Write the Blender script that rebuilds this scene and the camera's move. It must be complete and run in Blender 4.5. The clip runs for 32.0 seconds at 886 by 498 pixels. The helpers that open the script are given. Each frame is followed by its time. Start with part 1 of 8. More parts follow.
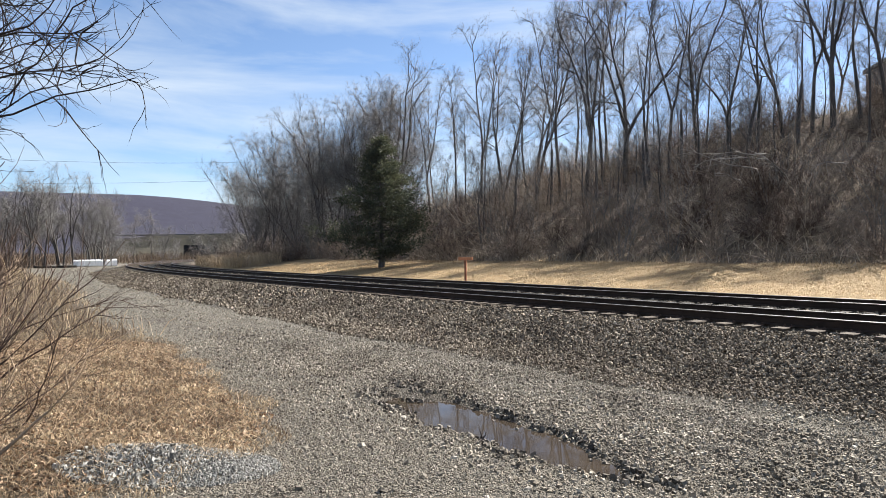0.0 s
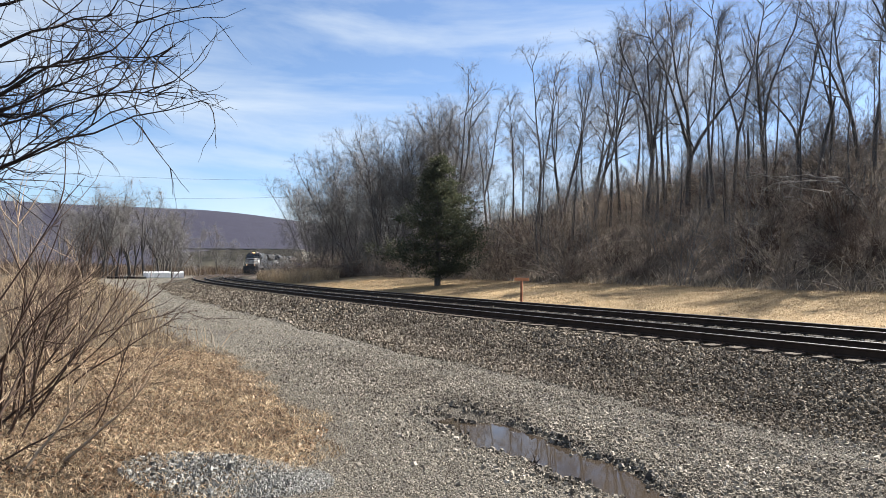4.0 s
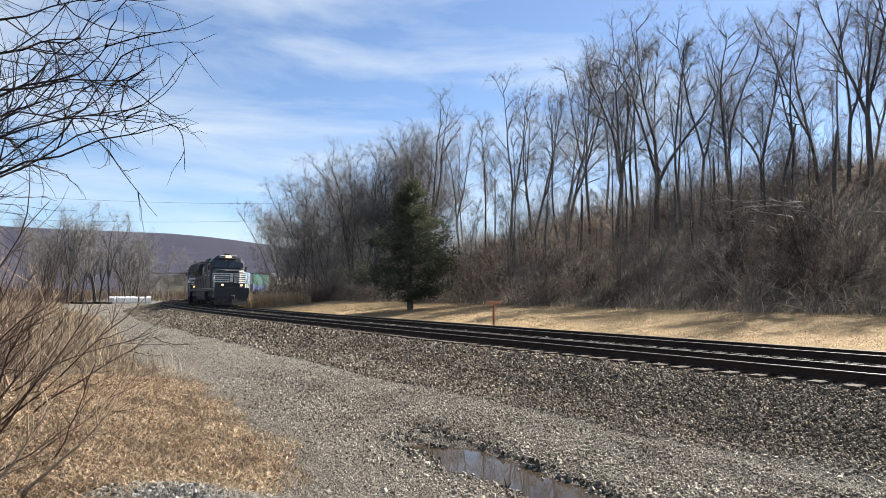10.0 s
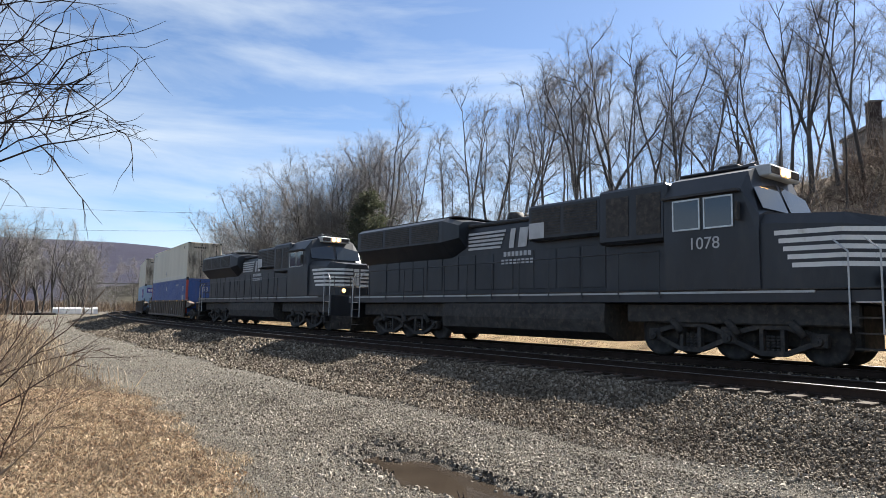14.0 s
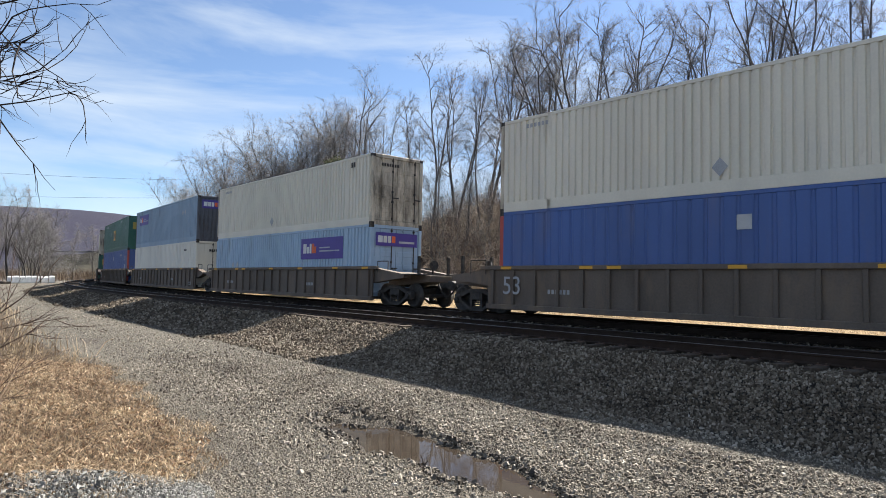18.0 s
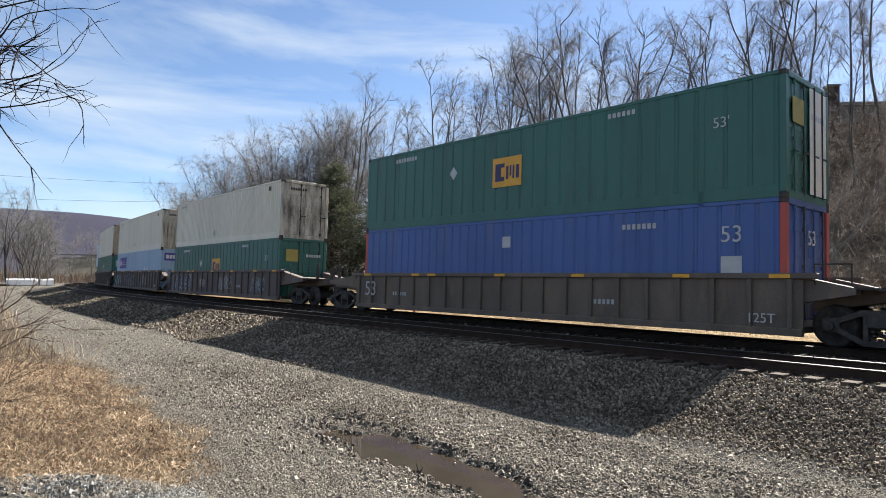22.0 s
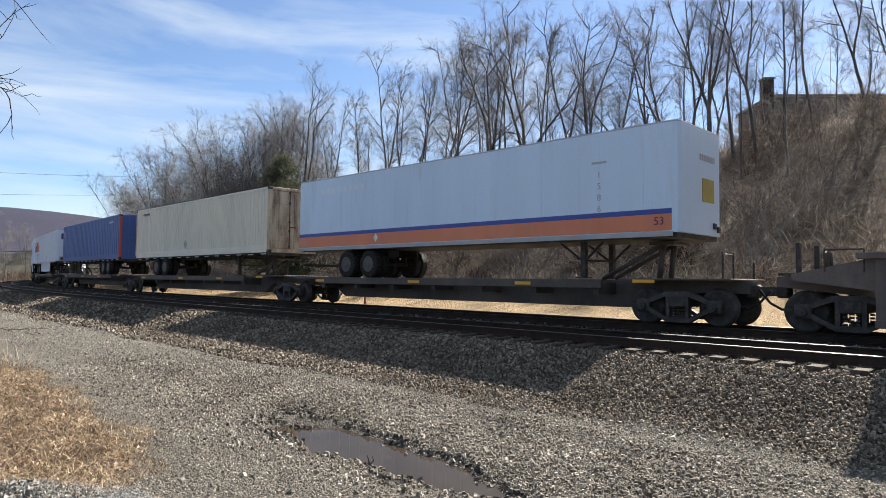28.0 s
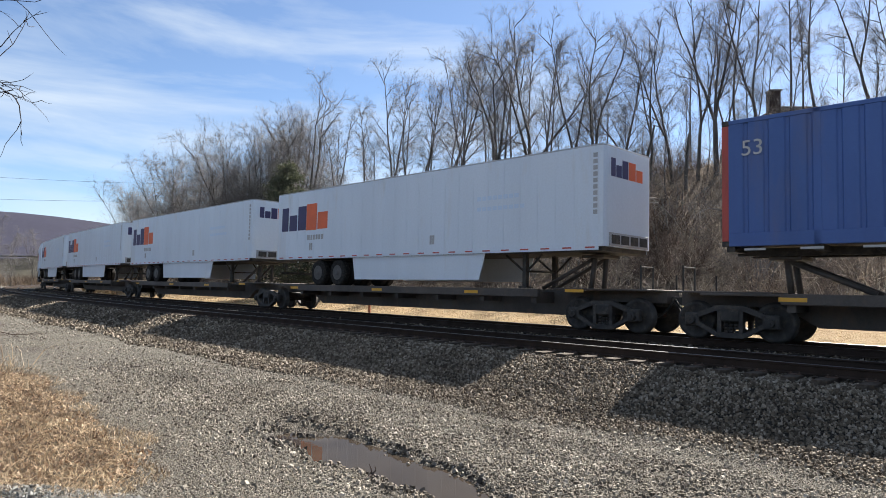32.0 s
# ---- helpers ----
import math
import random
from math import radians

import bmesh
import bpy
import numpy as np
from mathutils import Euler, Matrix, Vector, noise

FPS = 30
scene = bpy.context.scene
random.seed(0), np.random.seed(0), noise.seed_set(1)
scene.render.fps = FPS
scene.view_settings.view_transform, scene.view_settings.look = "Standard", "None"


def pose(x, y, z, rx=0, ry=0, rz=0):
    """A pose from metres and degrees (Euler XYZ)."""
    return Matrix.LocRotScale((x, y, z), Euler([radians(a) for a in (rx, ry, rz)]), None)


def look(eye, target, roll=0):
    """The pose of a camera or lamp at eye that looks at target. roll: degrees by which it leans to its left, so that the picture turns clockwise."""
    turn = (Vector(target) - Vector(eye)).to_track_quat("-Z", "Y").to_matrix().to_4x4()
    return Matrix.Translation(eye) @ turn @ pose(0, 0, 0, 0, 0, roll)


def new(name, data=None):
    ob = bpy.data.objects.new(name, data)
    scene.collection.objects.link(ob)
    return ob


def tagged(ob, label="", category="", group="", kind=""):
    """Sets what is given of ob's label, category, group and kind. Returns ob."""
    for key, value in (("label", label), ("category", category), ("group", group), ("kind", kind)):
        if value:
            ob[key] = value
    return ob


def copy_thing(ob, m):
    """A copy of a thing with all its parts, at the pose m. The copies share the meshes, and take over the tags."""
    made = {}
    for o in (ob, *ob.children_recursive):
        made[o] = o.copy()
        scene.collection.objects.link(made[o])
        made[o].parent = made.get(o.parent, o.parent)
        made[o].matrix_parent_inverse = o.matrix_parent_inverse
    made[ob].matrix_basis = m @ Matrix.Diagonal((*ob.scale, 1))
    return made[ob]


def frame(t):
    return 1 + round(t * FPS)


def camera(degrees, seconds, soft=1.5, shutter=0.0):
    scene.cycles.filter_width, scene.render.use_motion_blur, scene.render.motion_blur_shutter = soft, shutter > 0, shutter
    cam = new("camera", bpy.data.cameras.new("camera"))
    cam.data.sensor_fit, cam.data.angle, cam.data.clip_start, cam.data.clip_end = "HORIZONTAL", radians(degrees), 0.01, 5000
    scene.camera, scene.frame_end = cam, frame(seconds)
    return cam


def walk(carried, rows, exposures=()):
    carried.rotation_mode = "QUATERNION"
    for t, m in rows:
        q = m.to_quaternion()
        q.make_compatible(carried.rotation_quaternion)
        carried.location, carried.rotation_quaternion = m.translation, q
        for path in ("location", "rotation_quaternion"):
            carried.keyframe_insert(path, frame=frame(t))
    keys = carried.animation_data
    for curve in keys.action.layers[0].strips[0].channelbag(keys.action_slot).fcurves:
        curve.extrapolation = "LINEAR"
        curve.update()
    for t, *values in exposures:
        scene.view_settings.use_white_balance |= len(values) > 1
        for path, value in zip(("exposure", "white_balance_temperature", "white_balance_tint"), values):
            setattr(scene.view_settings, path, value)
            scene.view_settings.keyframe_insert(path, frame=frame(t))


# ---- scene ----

cam = camera(67.92, 32.0, 0.9)
PATH = [
    (0.0, pose(-0.000, 0.000, 1.600, 90.32, 0.69, 0.00)),
    (0.5, pose(0.007, -0.003, 1.602, 90.39, 0.61, 0.44)),
    (1.0, pose(0.005, -0.003, 1.603, 90.52, 0.41, 0.66)),
    (1.5, pose(0.007, -0.003, 1.603, 90.60, 0.49, 1.11)),
    (2.0, pose(0.016, -0.001, 1.602, 90.69, 0.22, 1.09)),
    (2.5, pose(0.030, -0.004, 1.607, 90.88, 0.01, 1.94)),
    (3.0, pose(-0.012, -0.011, 1.610, 91.65, 0.13, 2.67)),
    (3.5, pose(-0.019, -0.012, 1.611, 91.75, 0.02, 3.26)),
    (4.0, pose(-0.004, -0.006, 1.609, 91.99, -0.62, 4.86)),
    (4.5, pose(-0.003, -0.012, 1.609, 92.25, -0.50, 4.33)),
    (6.5, pose(0.015, -0.032, 1.607, 93.14, -0.42, 4.03)),
    (7.0, pose(0.018, -0.038, 1.611, 93.29, -0.23, 3.57)),
    (7.5, pose(0.020, -0.045, 1.616, 93.47, -0.33, 2.85)),
    (8.0, pose(0.024, -0.044, 1.617, 93.64, -0.43, 2.69)),
    (8.5, pose(0.027, -0.043, 1.620, 93.83, -0.26, 2.41)),
    (9.0, pose(0.029, -0.046, 1.615, 93.93, -0.20, 2.31)),
    (9.5, pose(0.022, -0.041, 1.614, 94.06, -0.40, 2.50)),
    (10.0, pose(0.021, -0.035, 1.609, 94.08, -0.41, 2.50)),
    (10.5, pose(0.024, -0.032, 1.608, 94.11, -0.41, 2.34)),
    (11.0, pose(0.023, -0.033, 1.611, 94.17, -0.41, 2.08)),
    (11.5, pose(0.023, -0.039, 1.608, 94.34, -0.36, 1.41)),
    (12.0, pose(0.028, -0.030, 1.611, 94.59, -0.66, 0.82)),
    (12.5, pose(0.034, -0.028, 1.604, 94.76, -0.38, 0.73)),
    (13.0, pose(0.033, -0.031, 1.607, 94.87, -0.47, 0.05)),
    (13.5, pose(0.038, -0.034, 1.606, 94.98, -0.54, -0.70)),
    (14.0, pose(0.047, -0.030, 1.611, 95.14, -0.57, -1.23)),
    (14.5, pose(0.050, -0.024, 1.604, 95.28, -0.84, -1.98)),
    (16.5, pose(0.060, -0.023, 1.604, 94.73, -0.66, -4.09)),
    (17.0, pose(0.068, -0.025, 1.608, 93.66, -0.60, -4.46)),
    (17.5, pose(0.070, -0.027, 1.607, 93.17, -0.70, -4.10)),
    (18.0, pose(0.070, -0.023, 1.605, 92.45, -0.56, -4.14)),
    (18.5, pose(0.074, -0.022, 1.606, 92.08, -0.42, -4.29)),
    (19.0, pose(0.079, -0.025, 1.608, 91.97, -0.44, -4.60)),
    (19.5, pose(0.079, -0.024, 1.614, 91.97, -0.60, -4.47)),
    (20.0, pose(0.079, -0.023, 1.609, 92.10, -0.51, -4.62)),
    (20.5, pose(0.090, -0.028, 1.613, 92.33, -0.69, -4.68)),
    (21.0, pose(0.097, -0.026, 1.610, 92.53, -0.63, -4.45)),
    (21.5, pose(0.094, -0.021, 1.611, 92.83, -0.98, -4.71)),
    (22.0, pose(0.098, -0.024, 1.610, 93.02, -1.11, -4.20)),
    (22.5, pose(0.075, -0.009, 1.611, 93.03, -1.30, -4.86)),
    (23.0, pose(0.076, -0.008, 1.609, 93.07, -1.70, -5.13)),
    (23.5, pose(0.080, 0.001, 1.611, 93.30, -3.29, -6.01)),
    (24.0, pose(0.086, -0.019, 1.608, 93.64, -2.35, -6.48)),
    (24.5, pose(0.089, -0.023, 1.606, 93.71, -2.34, -6.39)),
    (25.0, pose(0.090, -0.024, 1.606, 93.44, -1.72, -6.38)),
    (25.5, pose(0.099, -0.017, 1.612, 92.57, -1.14, -7.62)),
    (27.5, pose(0.120, -0.033, 1.610, 92.22, -0.12, -8.40)),
    (28.0, pose(0.123, -0.035, 1.609, 92.31, -0.18, -8.45)),
    (28.5, pose(0.124, -0.043, 1.610, 92.41, -0.45, -8.44)),
    (29.0, pose(0.123, -0.047, 1.611, 92.43, -0.43, -8.00)),
    (29.5, pose(0.118, -0.047, 1.609, 92.42, -0.59, -7.78)),
    (30.0, pose(0.119, -0.041, 1.613, 92.44, -0.71, -8.29)),
    (30.5, pose(0.119, -0.038, 1.616, 92.52, -0.84, -8.46)),
    (31.0, pose(0.122, -0.039, 1.610, 92.67, -0.66, -8.39)),
    (31.5, pose(0.126, -0.037, 1.610, 92.77, -0.69, -8.51)),
    (32.0, pose(0.124, -0.037, 1.613, 93.09, -0.75, -8.05)),
]
walk(cam, PATH)

# ---------------------------------------------------------------- light
SUN_AZ, SUN_EL = 47.5, 43.5          # degrees: to the right of +y, above the horizon


def make_world():
    w = bpy.data.worlds.new("sky")
    scene.world = w
    w.use_nodes = True
    nt = w.node_tree
    nt.nodes.clear()
    out = nt.nodes.new("ShaderNodeOutputWorld")
    bg = nt.nodes.new("ShaderNodeBackground")
    sky = nt.nodes.new("ShaderNodeTexSky")
    sky.sky_type = "NISHITA"
    sky.sun_disc = False
    sky.sun_elevation = radians(SUN_EL)
    sky.sun_rotation = radians(SUN_AZ)
    sky.air_density, sky.dust_density, sky.ozone_density = 0.8, 0.25, 3.0
    # thin cirrus in long streaks
    co = nt.nodes.new("ShaderNodeTexCoord")
    mp = nt.nodes.new("ShaderNodeMapping")
    mp.inputs["Rotation"].default_value = (radians(-4), radians(-9), radians(12))
    mp.inputs["Scale"].default_value = (1.3, 1.6, 7.0)
    n1 = nt.nodes.new("ShaderNodeTexNoise")
    n1.inputs["Scale"].default_value, n1.inputs["Detail"].default_value = 1.7, 7.0
    n1.inputs["Roughness"].default_value, n1.inputs["Distortion"].default_value = 0.55, 0.35
    r1 = nt.nodes.new("ShaderNodeValToRGB")
    r1.color_ramp.elements[0].position, r1.color_ramp.elements[1].position = 0.41, 0.75
    r1.color_ramp.elements[1].color = (0.88, 0.88, 0.88, 1)
    mix = nt.nodes.new("ShaderNodeMixRGB")
    mix.inputs[2].default_value = (5.2, 5.75, 6.25, 1)
    nt.links.new(co.outputs["Generated"], mp.inputs[0])
    nt.links.new(mp.outputs[0], n1.inputs[0])
    nt.links.new(n1.outputs["Fac"], r1.inputs[0])
    nt.links.new(r1.outputs[0], mix.inputs[0])
    nt.links.new(sky.outputs[0], mix.inputs[1])
    nt.links.new(mix.outputs[0], bg.inputs[0])
    bg.inputs[1].default_value = 0.05
    nt.links.new(bg.outputs[0], out.inputs[0])
    sun = bpy.data.lights.new("sun", "SUN")
    sun.energy, sun.angle, sun.color = 5.0, radians(0.55), (1.0, 0.95, 0.87)
    ob = new("sun", sun)
    a, e = radians(SUN_AZ), radians(SUN_EL)
    way = Vector((math.sin(a) * math.cos(e), math.cos(a) * math.cos(e), math.sin(e)))
    ob.matrix_world = look(way * 300, (0, 0, 0))


make_world()
scene.view_settings.exposure = 1.78

# ---------------------------------------------------------------- materials


class Mat:
    """A small builder for node materials."""

    def __init__(self, name, rough=0.8, metal=0.0):
        self.m = bpy.data.materials.new(name)
        self.m.use_nodes = True
        self.nt = self.m.node_tree
        self.b = self.nt.nodes["Principled BSDF"]
        self.b.inputs["Roughness"].default_value = rough
        self.b.inputs["Metallic"].default_value = metal

    def node(self, kind, **props):
        n = self.nt.nodes.new(kind)
        for k, v in props.items():
            n.inputs[k.replace("_", " ")].default_value = v
        return n

    def link(self, a, b):
        self.nt.links.new(a, b)

    def coords(self, space="Object", scale=(1, 1, 1)):
        co = self.nt.nodes.new("ShaderNodeTexCoord")
        mp = self.nt.nodes.new("ShaderNodeMapping")
        mp.inputs["Scale"].default_value = scale
        self.link(co.outputs[space], mp.inputs[0])
        return mp.outputs[0]

    def noise(self, scale, detail=4.0, co=None, rough=0.55, dist=0.0):
        n = self.node("ShaderNodeTexNoise", Scale=scale, Detail=detail, Roughness=rough, Distortion=dist)
        if co:
            self.link(co, n.inputs[0])
        return n.outputs["Fac"]

    def voronoi(self, scale, co=None, out="Color", feature="F1"):
        n = self.node("ShaderNodeTexVoronoi", Scale=scale)
        n.feature = feature
        if co:
            self.link(co, n.inputs[0])
        return n.outputs[out]

    def ramp(self, fac, stops):
        n = self.nt.nodes.new("ShaderNodeValToRGB")
        e = n.color_ramp.elements
        while len(e) < len(stops):
            e.new(0.5)
        for q, (p, c) in zip(e, stops):
            q.position = p
            q.color = (*c, 1) if len(c) == 3 else c
        self.link(fac, n.inputs[0])
        return n.outputs[0]

    def mix(self, fac, a, b, kind="MIX"):
        n = self.nt.nodes.new("ShaderNodeMixRGB")
        n.blend_type = kind
        for i, v in ((0, fac), (1, a), (2, b)):
            if isinstance(v, (int, float)):
                n.inputs[i].default_value = v
            elif isinstance(v, tuple):
                n.inputs[i].default_value = (*v, 1)
            else:
                self.link(v, n.inputs[i])
        return n.outputs[0]

    def math(self, op, a, b=0.0):
        n = self.nt.nodes.new("ShaderNodeMath")
        n.operation = op
        for i, v in ((0, a), (1, b)):
            if isinstance(v, (int, float)):
                n.inputs[i].default_value = v
            else:
                self.link(v, n.inputs[i])
        return n.outputs[0]

    def color(self, c):
        if isinstance(c, tuple):
            self.b.inputs["Base Color"].default_value = (*c, 1)
        else:
            self.link(c, self.b.inputs["Base Color"])
        return self

    def rough(self, r):
        self.link(r, self.b.inputs["Roughness"])
        return self

    def bump(self, h, strength=0.4, dist=0.02):
        n = self.node("ShaderNodeBump", Strength=strength, Distance=dist)
        self.link(h, n.inputs["Height"])
        self.link(n.outputs[0], self.b.inputs["Normal"])
        return self

    def thin(self, c, share=0.4):
        """Let light through, as dry leaves and stems do."""
        t = self.node("ShaderNodeBsdfTranslucent")
        self.link(c, t.inputs["Color"])
        x = self.nt.nodes.new("ShaderNodeMixShader")
        x.inputs[0].default_value = share
        self.link(self.b.outputs[0], x.inputs[1])
        self.link(t.outputs[0], x.inputs[2])
        self.link(x.outputs[0], self.nt.nodes["Material Output"].inputs["Surface"])
        return self

    def random(self):
        return self.nt.nodes.new("ShaderNodeObjectInfo").outputs["Random"]

    def island(self):
        return self.nt.nodes.new("ShaderNodeNewGeometry").outputs["Random Per Island"]

    def attr(self, name, out="Fac"):
        n = self.nt.nodes.new("ShaderNodeAttribute")
        n.attribute_name = name
        return n.outputs[out]


def varied(name, c, rough=0.7, metal=0.0, spread=0.25, scale=3.0, bump=0.0, grime=None, grime_at=0.62, streak=1.0):
    """A colour with broad stains and fine grain; grime: a second colour in worn patches, drawn out downwards by streak."""
    m = Mat(name, rough, metal)
    if rough >= 0.8:
        m.b.inputs["Specular IOR Level"].default_value = 0.15
    co = m.coords("Object", (1, 1, 1.0 / streak))
    lo = tuple(v * (1 - spread) for v in c)
    hi = tuple(min(1, v * (1 + spread)) for v in c)
    base = m.ramp(m.noise(scale, 5, co), [(0.3, lo), (0.7, hi)])
    lo_g, hi_g = (0.95, 1.03) if rough < 0.6 else (0.82, 1.1)
    fine = m.ramp(m.noise(scale * 22, 3, m.coords("Object")), [(0.25, (lo_g,) * 3), (0.75, (hi_g,) * 3)])
    base = m.mix(1.0, base, fine, "MULTIPLY")
    if grime:
        g = m.ramp(m.noise(scale * 1.7, 7, co, 0.65), [(grime_at - 0.08, (0, 0, 0)), (grime_at + 0.12, (0.85,) * 3)])
        base = m.mix(g, base, grime)
    m.color(base)
    if bump:
        m.bump(m.noise(scale * 14, 4, m.coords("Object")), bump, 0.01)
    return m.m

# ---------------------------------------------------------------- mesh kit


def box(bm, x0, x1, y0, y1, z0, z1, b=0.0):
    """A block; b: width of its chamfered edges."""
    if b <= 0:
        v = [bm.verts.new((x, y, z)) for x in (x0, x1) for y in (y0, y1) for z in (z0, z1)]
        for f in ((0, 1, 3, 2), (4, 6, 7, 5), (0, 4, 5, 1), (2, 3, 7, 6), (0, 2, 6, 4), (1, 5, 7, 3)):
            bm.faces.new([v[i] for i in f])
        return
    lo, hi, v = (x0, y0, z0), (x1, y1, z1), {}
    for c in ((i, j, k) for i in (0, 1) for j in (0, 1) for k in (0, 1)):
        for a in range(3):
            q = [hi[d] if c[d] else lo[d] for d in range(3)]
            for d in range(3):
                if d != a:
                    q[d] += -b if c[d] else b
            v[c, a] = bm.verts.new(q)
    for a in range(3):
        d, e = (a + 1) % 3, (a + 2) % 3
        for side in (0, 1):
            ring = []
            for u, w in ((0, 0), (1, 0), (1, 1), (0, 1)):
                c = [0, 0, 0]
                c[a], c[d], c[e] = side, u, w
                ring.append(v[tuple(c), a])
            bm.faces.new(ring if side else ring[::-1])
        for u in (0, 1):
            for w in (0, 1):
                c0, c1 = [0, 0, 0], [0, 0, 0]
                c0[d] = c1[d] = u
                c0[e] = c1[e] = w
                c1[a] = 1
                ring = [v[tuple(c0), d], v[tuple(c1), d], v[tuple(c1), e], v[tuple(c0), e]]
                bm.faces.new(ring if u == w else ring[::-1])
    for c in ((i, j, k) for i in (0, 1) for j in (0, 1) for k in (0, 1)):
        ring = [v[c, a] for a in range(3)]
        bm.faces.new(ring if sum(c) % 2 else ring[::-1])


def rod(bm, p, q, r, r2=None, n=8, caps=True):
    """A round bar from p to q."""
    p, q = Vector(p), Vector(q)
    r2 = r if r2 is None else r2
    d = (q - p).normalized()
    a = d.orthogonal().normalized()
    c = d.cross(a)
    rings = []
    for o, rr in ((p, r), (q, r2)):
        rings.append([bm.verts.new(o + (a * math.cos(2 * math.pi * i / n) + c * math.sin(2 * math.pi * i / n)) * rr) for i in range(n)])
    for i in range(n):
        bm.faces.new((rings[0][i], rings[0][(i + 1) % n], rings[1][(i + 1) % n], rings[1][i])).smooth = n > 6
    if caps:
        bm.faces.new(rings[0][::-1])
        bm.faces.new(rings[1])


def lathe(bm, prof, axis="y", at=(0, 0, 0), n=20):
    """Turn a profile of (along, radius) pairs round an axis."""
    rings = []
    for u, r in prof:
        ring = []
        for i in range(n):
            c, s = math.cos(2 * math.pi * i / n) * r, math.sin(2 * math.pi * i / n) * r
            q = {"y": (c, u, s), "x": (u, c, s), "z": (c, s, u)}[axis]
            ring.append(bm.verts.new((q[0] + at[0], q[1] + at[1], q[2] + at[2])))
        rings.append(ring)
    for a, b in zip(rings, rings[1:]):
        for i in range(n):
            bm.faces.new((a[i], a[(i + 1) % n], b[(i + 1) % n], b[i]))
    bm.faces.new(rings[0][::-1])
    bm.faces.new(rings[-1])


def prism(bm, outline, y0, y1):
    """An outline in x and z, drawn out along y."""
    a = [bm.verts.new((x, y0, z)) for x, z in outline]
    b = [bm.verts.new((x, y1, z)) for x, z in outline]
    n = len(a)
    for i in range(n):
        bm.faces.new((a[i], a[(i + 1) % n], b[(i + 1) % n], b[i]))
    bm.faces.new(a[::-1])
    bm.faces.new(b)


def loft(bm, rings, cap=True):
    """Skin between rings of equally many points."""
    vs = [[bm.verts.new(q) for q in r] for r in rings]
    n = len(vs[0])
    for a, b in zip(vs, vs[1:]):
        for i in range(n):
            bm.faces.new((a[i], a[(i + 1) % n], b[(i + 1) % n], b[i]))
    if cap:
        bm.faces.new(vs[0][::-1])
        bm.faces.new(vs[-1])


def done(name, bm, mat):
    bmesh.ops.recalc_face_normals(bm, faces=bm.faces)
    me = bpy.data.meshes.new(name)
    bm.to_mesh(me)
    bm.free()
    me.materials.append(mat)
    return me


def part(name, bm, mat, parent, label="", m=None):
    """Links a bmesh (or a mesh already made) as one object under a thing or under a part."""
    me = bm if isinstance(bm, bpy.types.Mesh) else done(name, bm, mat)
    ob = new(name, me)
    ob.parent = parent
    if m is not None:
        ob.matrix_basis = m
    if label:
        tagged(ob, label)
    return ob


def thing(name, label, category, group="", kind=""):
    return tagged(new(name), label, category, group, kind)


def block(name, mat, parent, dims, b=0.0, label=""):
    bm = bmesh.new()
    box(bm, *dims, b)
    return part(name, bm, mat, parent, label)


def writing(text, size, mat, depth=0.004):
    cu = bpy.data.curves.new("writing", "FONT")
    cu.body, cu.size, cu.extrude, cu.align_x, cu.align_y = text, size, depth, "CENTER", "CENTER"
    ob = new("writing", cu)
    me = bpy.data.meshes.new_from_object(ob.evaluated_get(bpy.context.evaluated_depsgraph_get()))
    bpy.data.objects.remove(ob)
    me.materials.clear()
    me.materials.append(mat)
    return me


NEAR_SIDE = Euler((radians(90), 0, 0)).to_matrix().to_4x4()      # writing that faces -y
FRONT = Euler((radians(90), 0, radians(90))).to_matrix().to_4x4()  # writing that faces +x


def place(x, y, z, turn=None):
    return Matrix.Translation((x, y, z)) @ (turn if turn is not None else Matrix.Identity(4))

# ---------------------------------------------------------------- the line of the track and the lie of the land
RAIL_Z, GAP, GAUGE, CANT = 0.394, 3.86, 0.75, 0.012   # rail top, distance of the two tracks, half gauge, cross slope
TS = np.arange(-340.0, 160.1, 0.5)
_k = np.interp(TS, (-160, -110, -75, -40, 0, 40), (0.00438, 0.00395, 0.00466, 0.00275, 0.0005, 0.0005))
_i0 = int(np.argmin(abs(TS)))
_h = np.cumsum(_k) * 0.5
TH = _h - _h[_i0] + radians(-52.46)
TX = np.cumsum(np.cos(TH)) * 0.5
TY = np.cumsum(np.sin(TH)) * 0.5
TX, TY = TX - TX[_i0] + 9.0, TY - TY[_i0] + 15.467


def on_line(s, off=0.0, up=0.0):
    """A point at s metres along the far track's middle, off to its far side, up above its rails."""
    x, y, h = (float(np.interp(s, TS, a)) for a in (TX, TY, TH))
    return Vector((x - off * math.sin(h), y + off * math.cos(h), RAIL_Z + up + 0.002 * max(0.0, -s) * 1.0))


def heading(s):
    return float(np.interp(s, TS, TH))


def to_line(x, y):
    """Along and across the far track, for arrays of points."""
    x, y = np.ravel(x), np.ravel(y)
    tx, ty, th, ts = TX[::4], TY[::4], TH[::4], TS[::4]
    s, e = np.empty(len(x)), np.empty(len(x))
    for a in range(0, len(x), 4000):
        b = slice(a, a + 4000)
        i = np.argmin((x[b, None] - tx) ** 2 + (y[b, None] - ty) ** 2, axis=1)
        dx, dy = x[b] - tx[i], y[b] - ty[i]
        along = dx * np.cos(th[i]) + dy * np.sin(th[i])
        s[b] = ts[i] + along
        e[b] = -dx * np.sin(th[i]) + dy * np.cos(th[i])
    return s, e


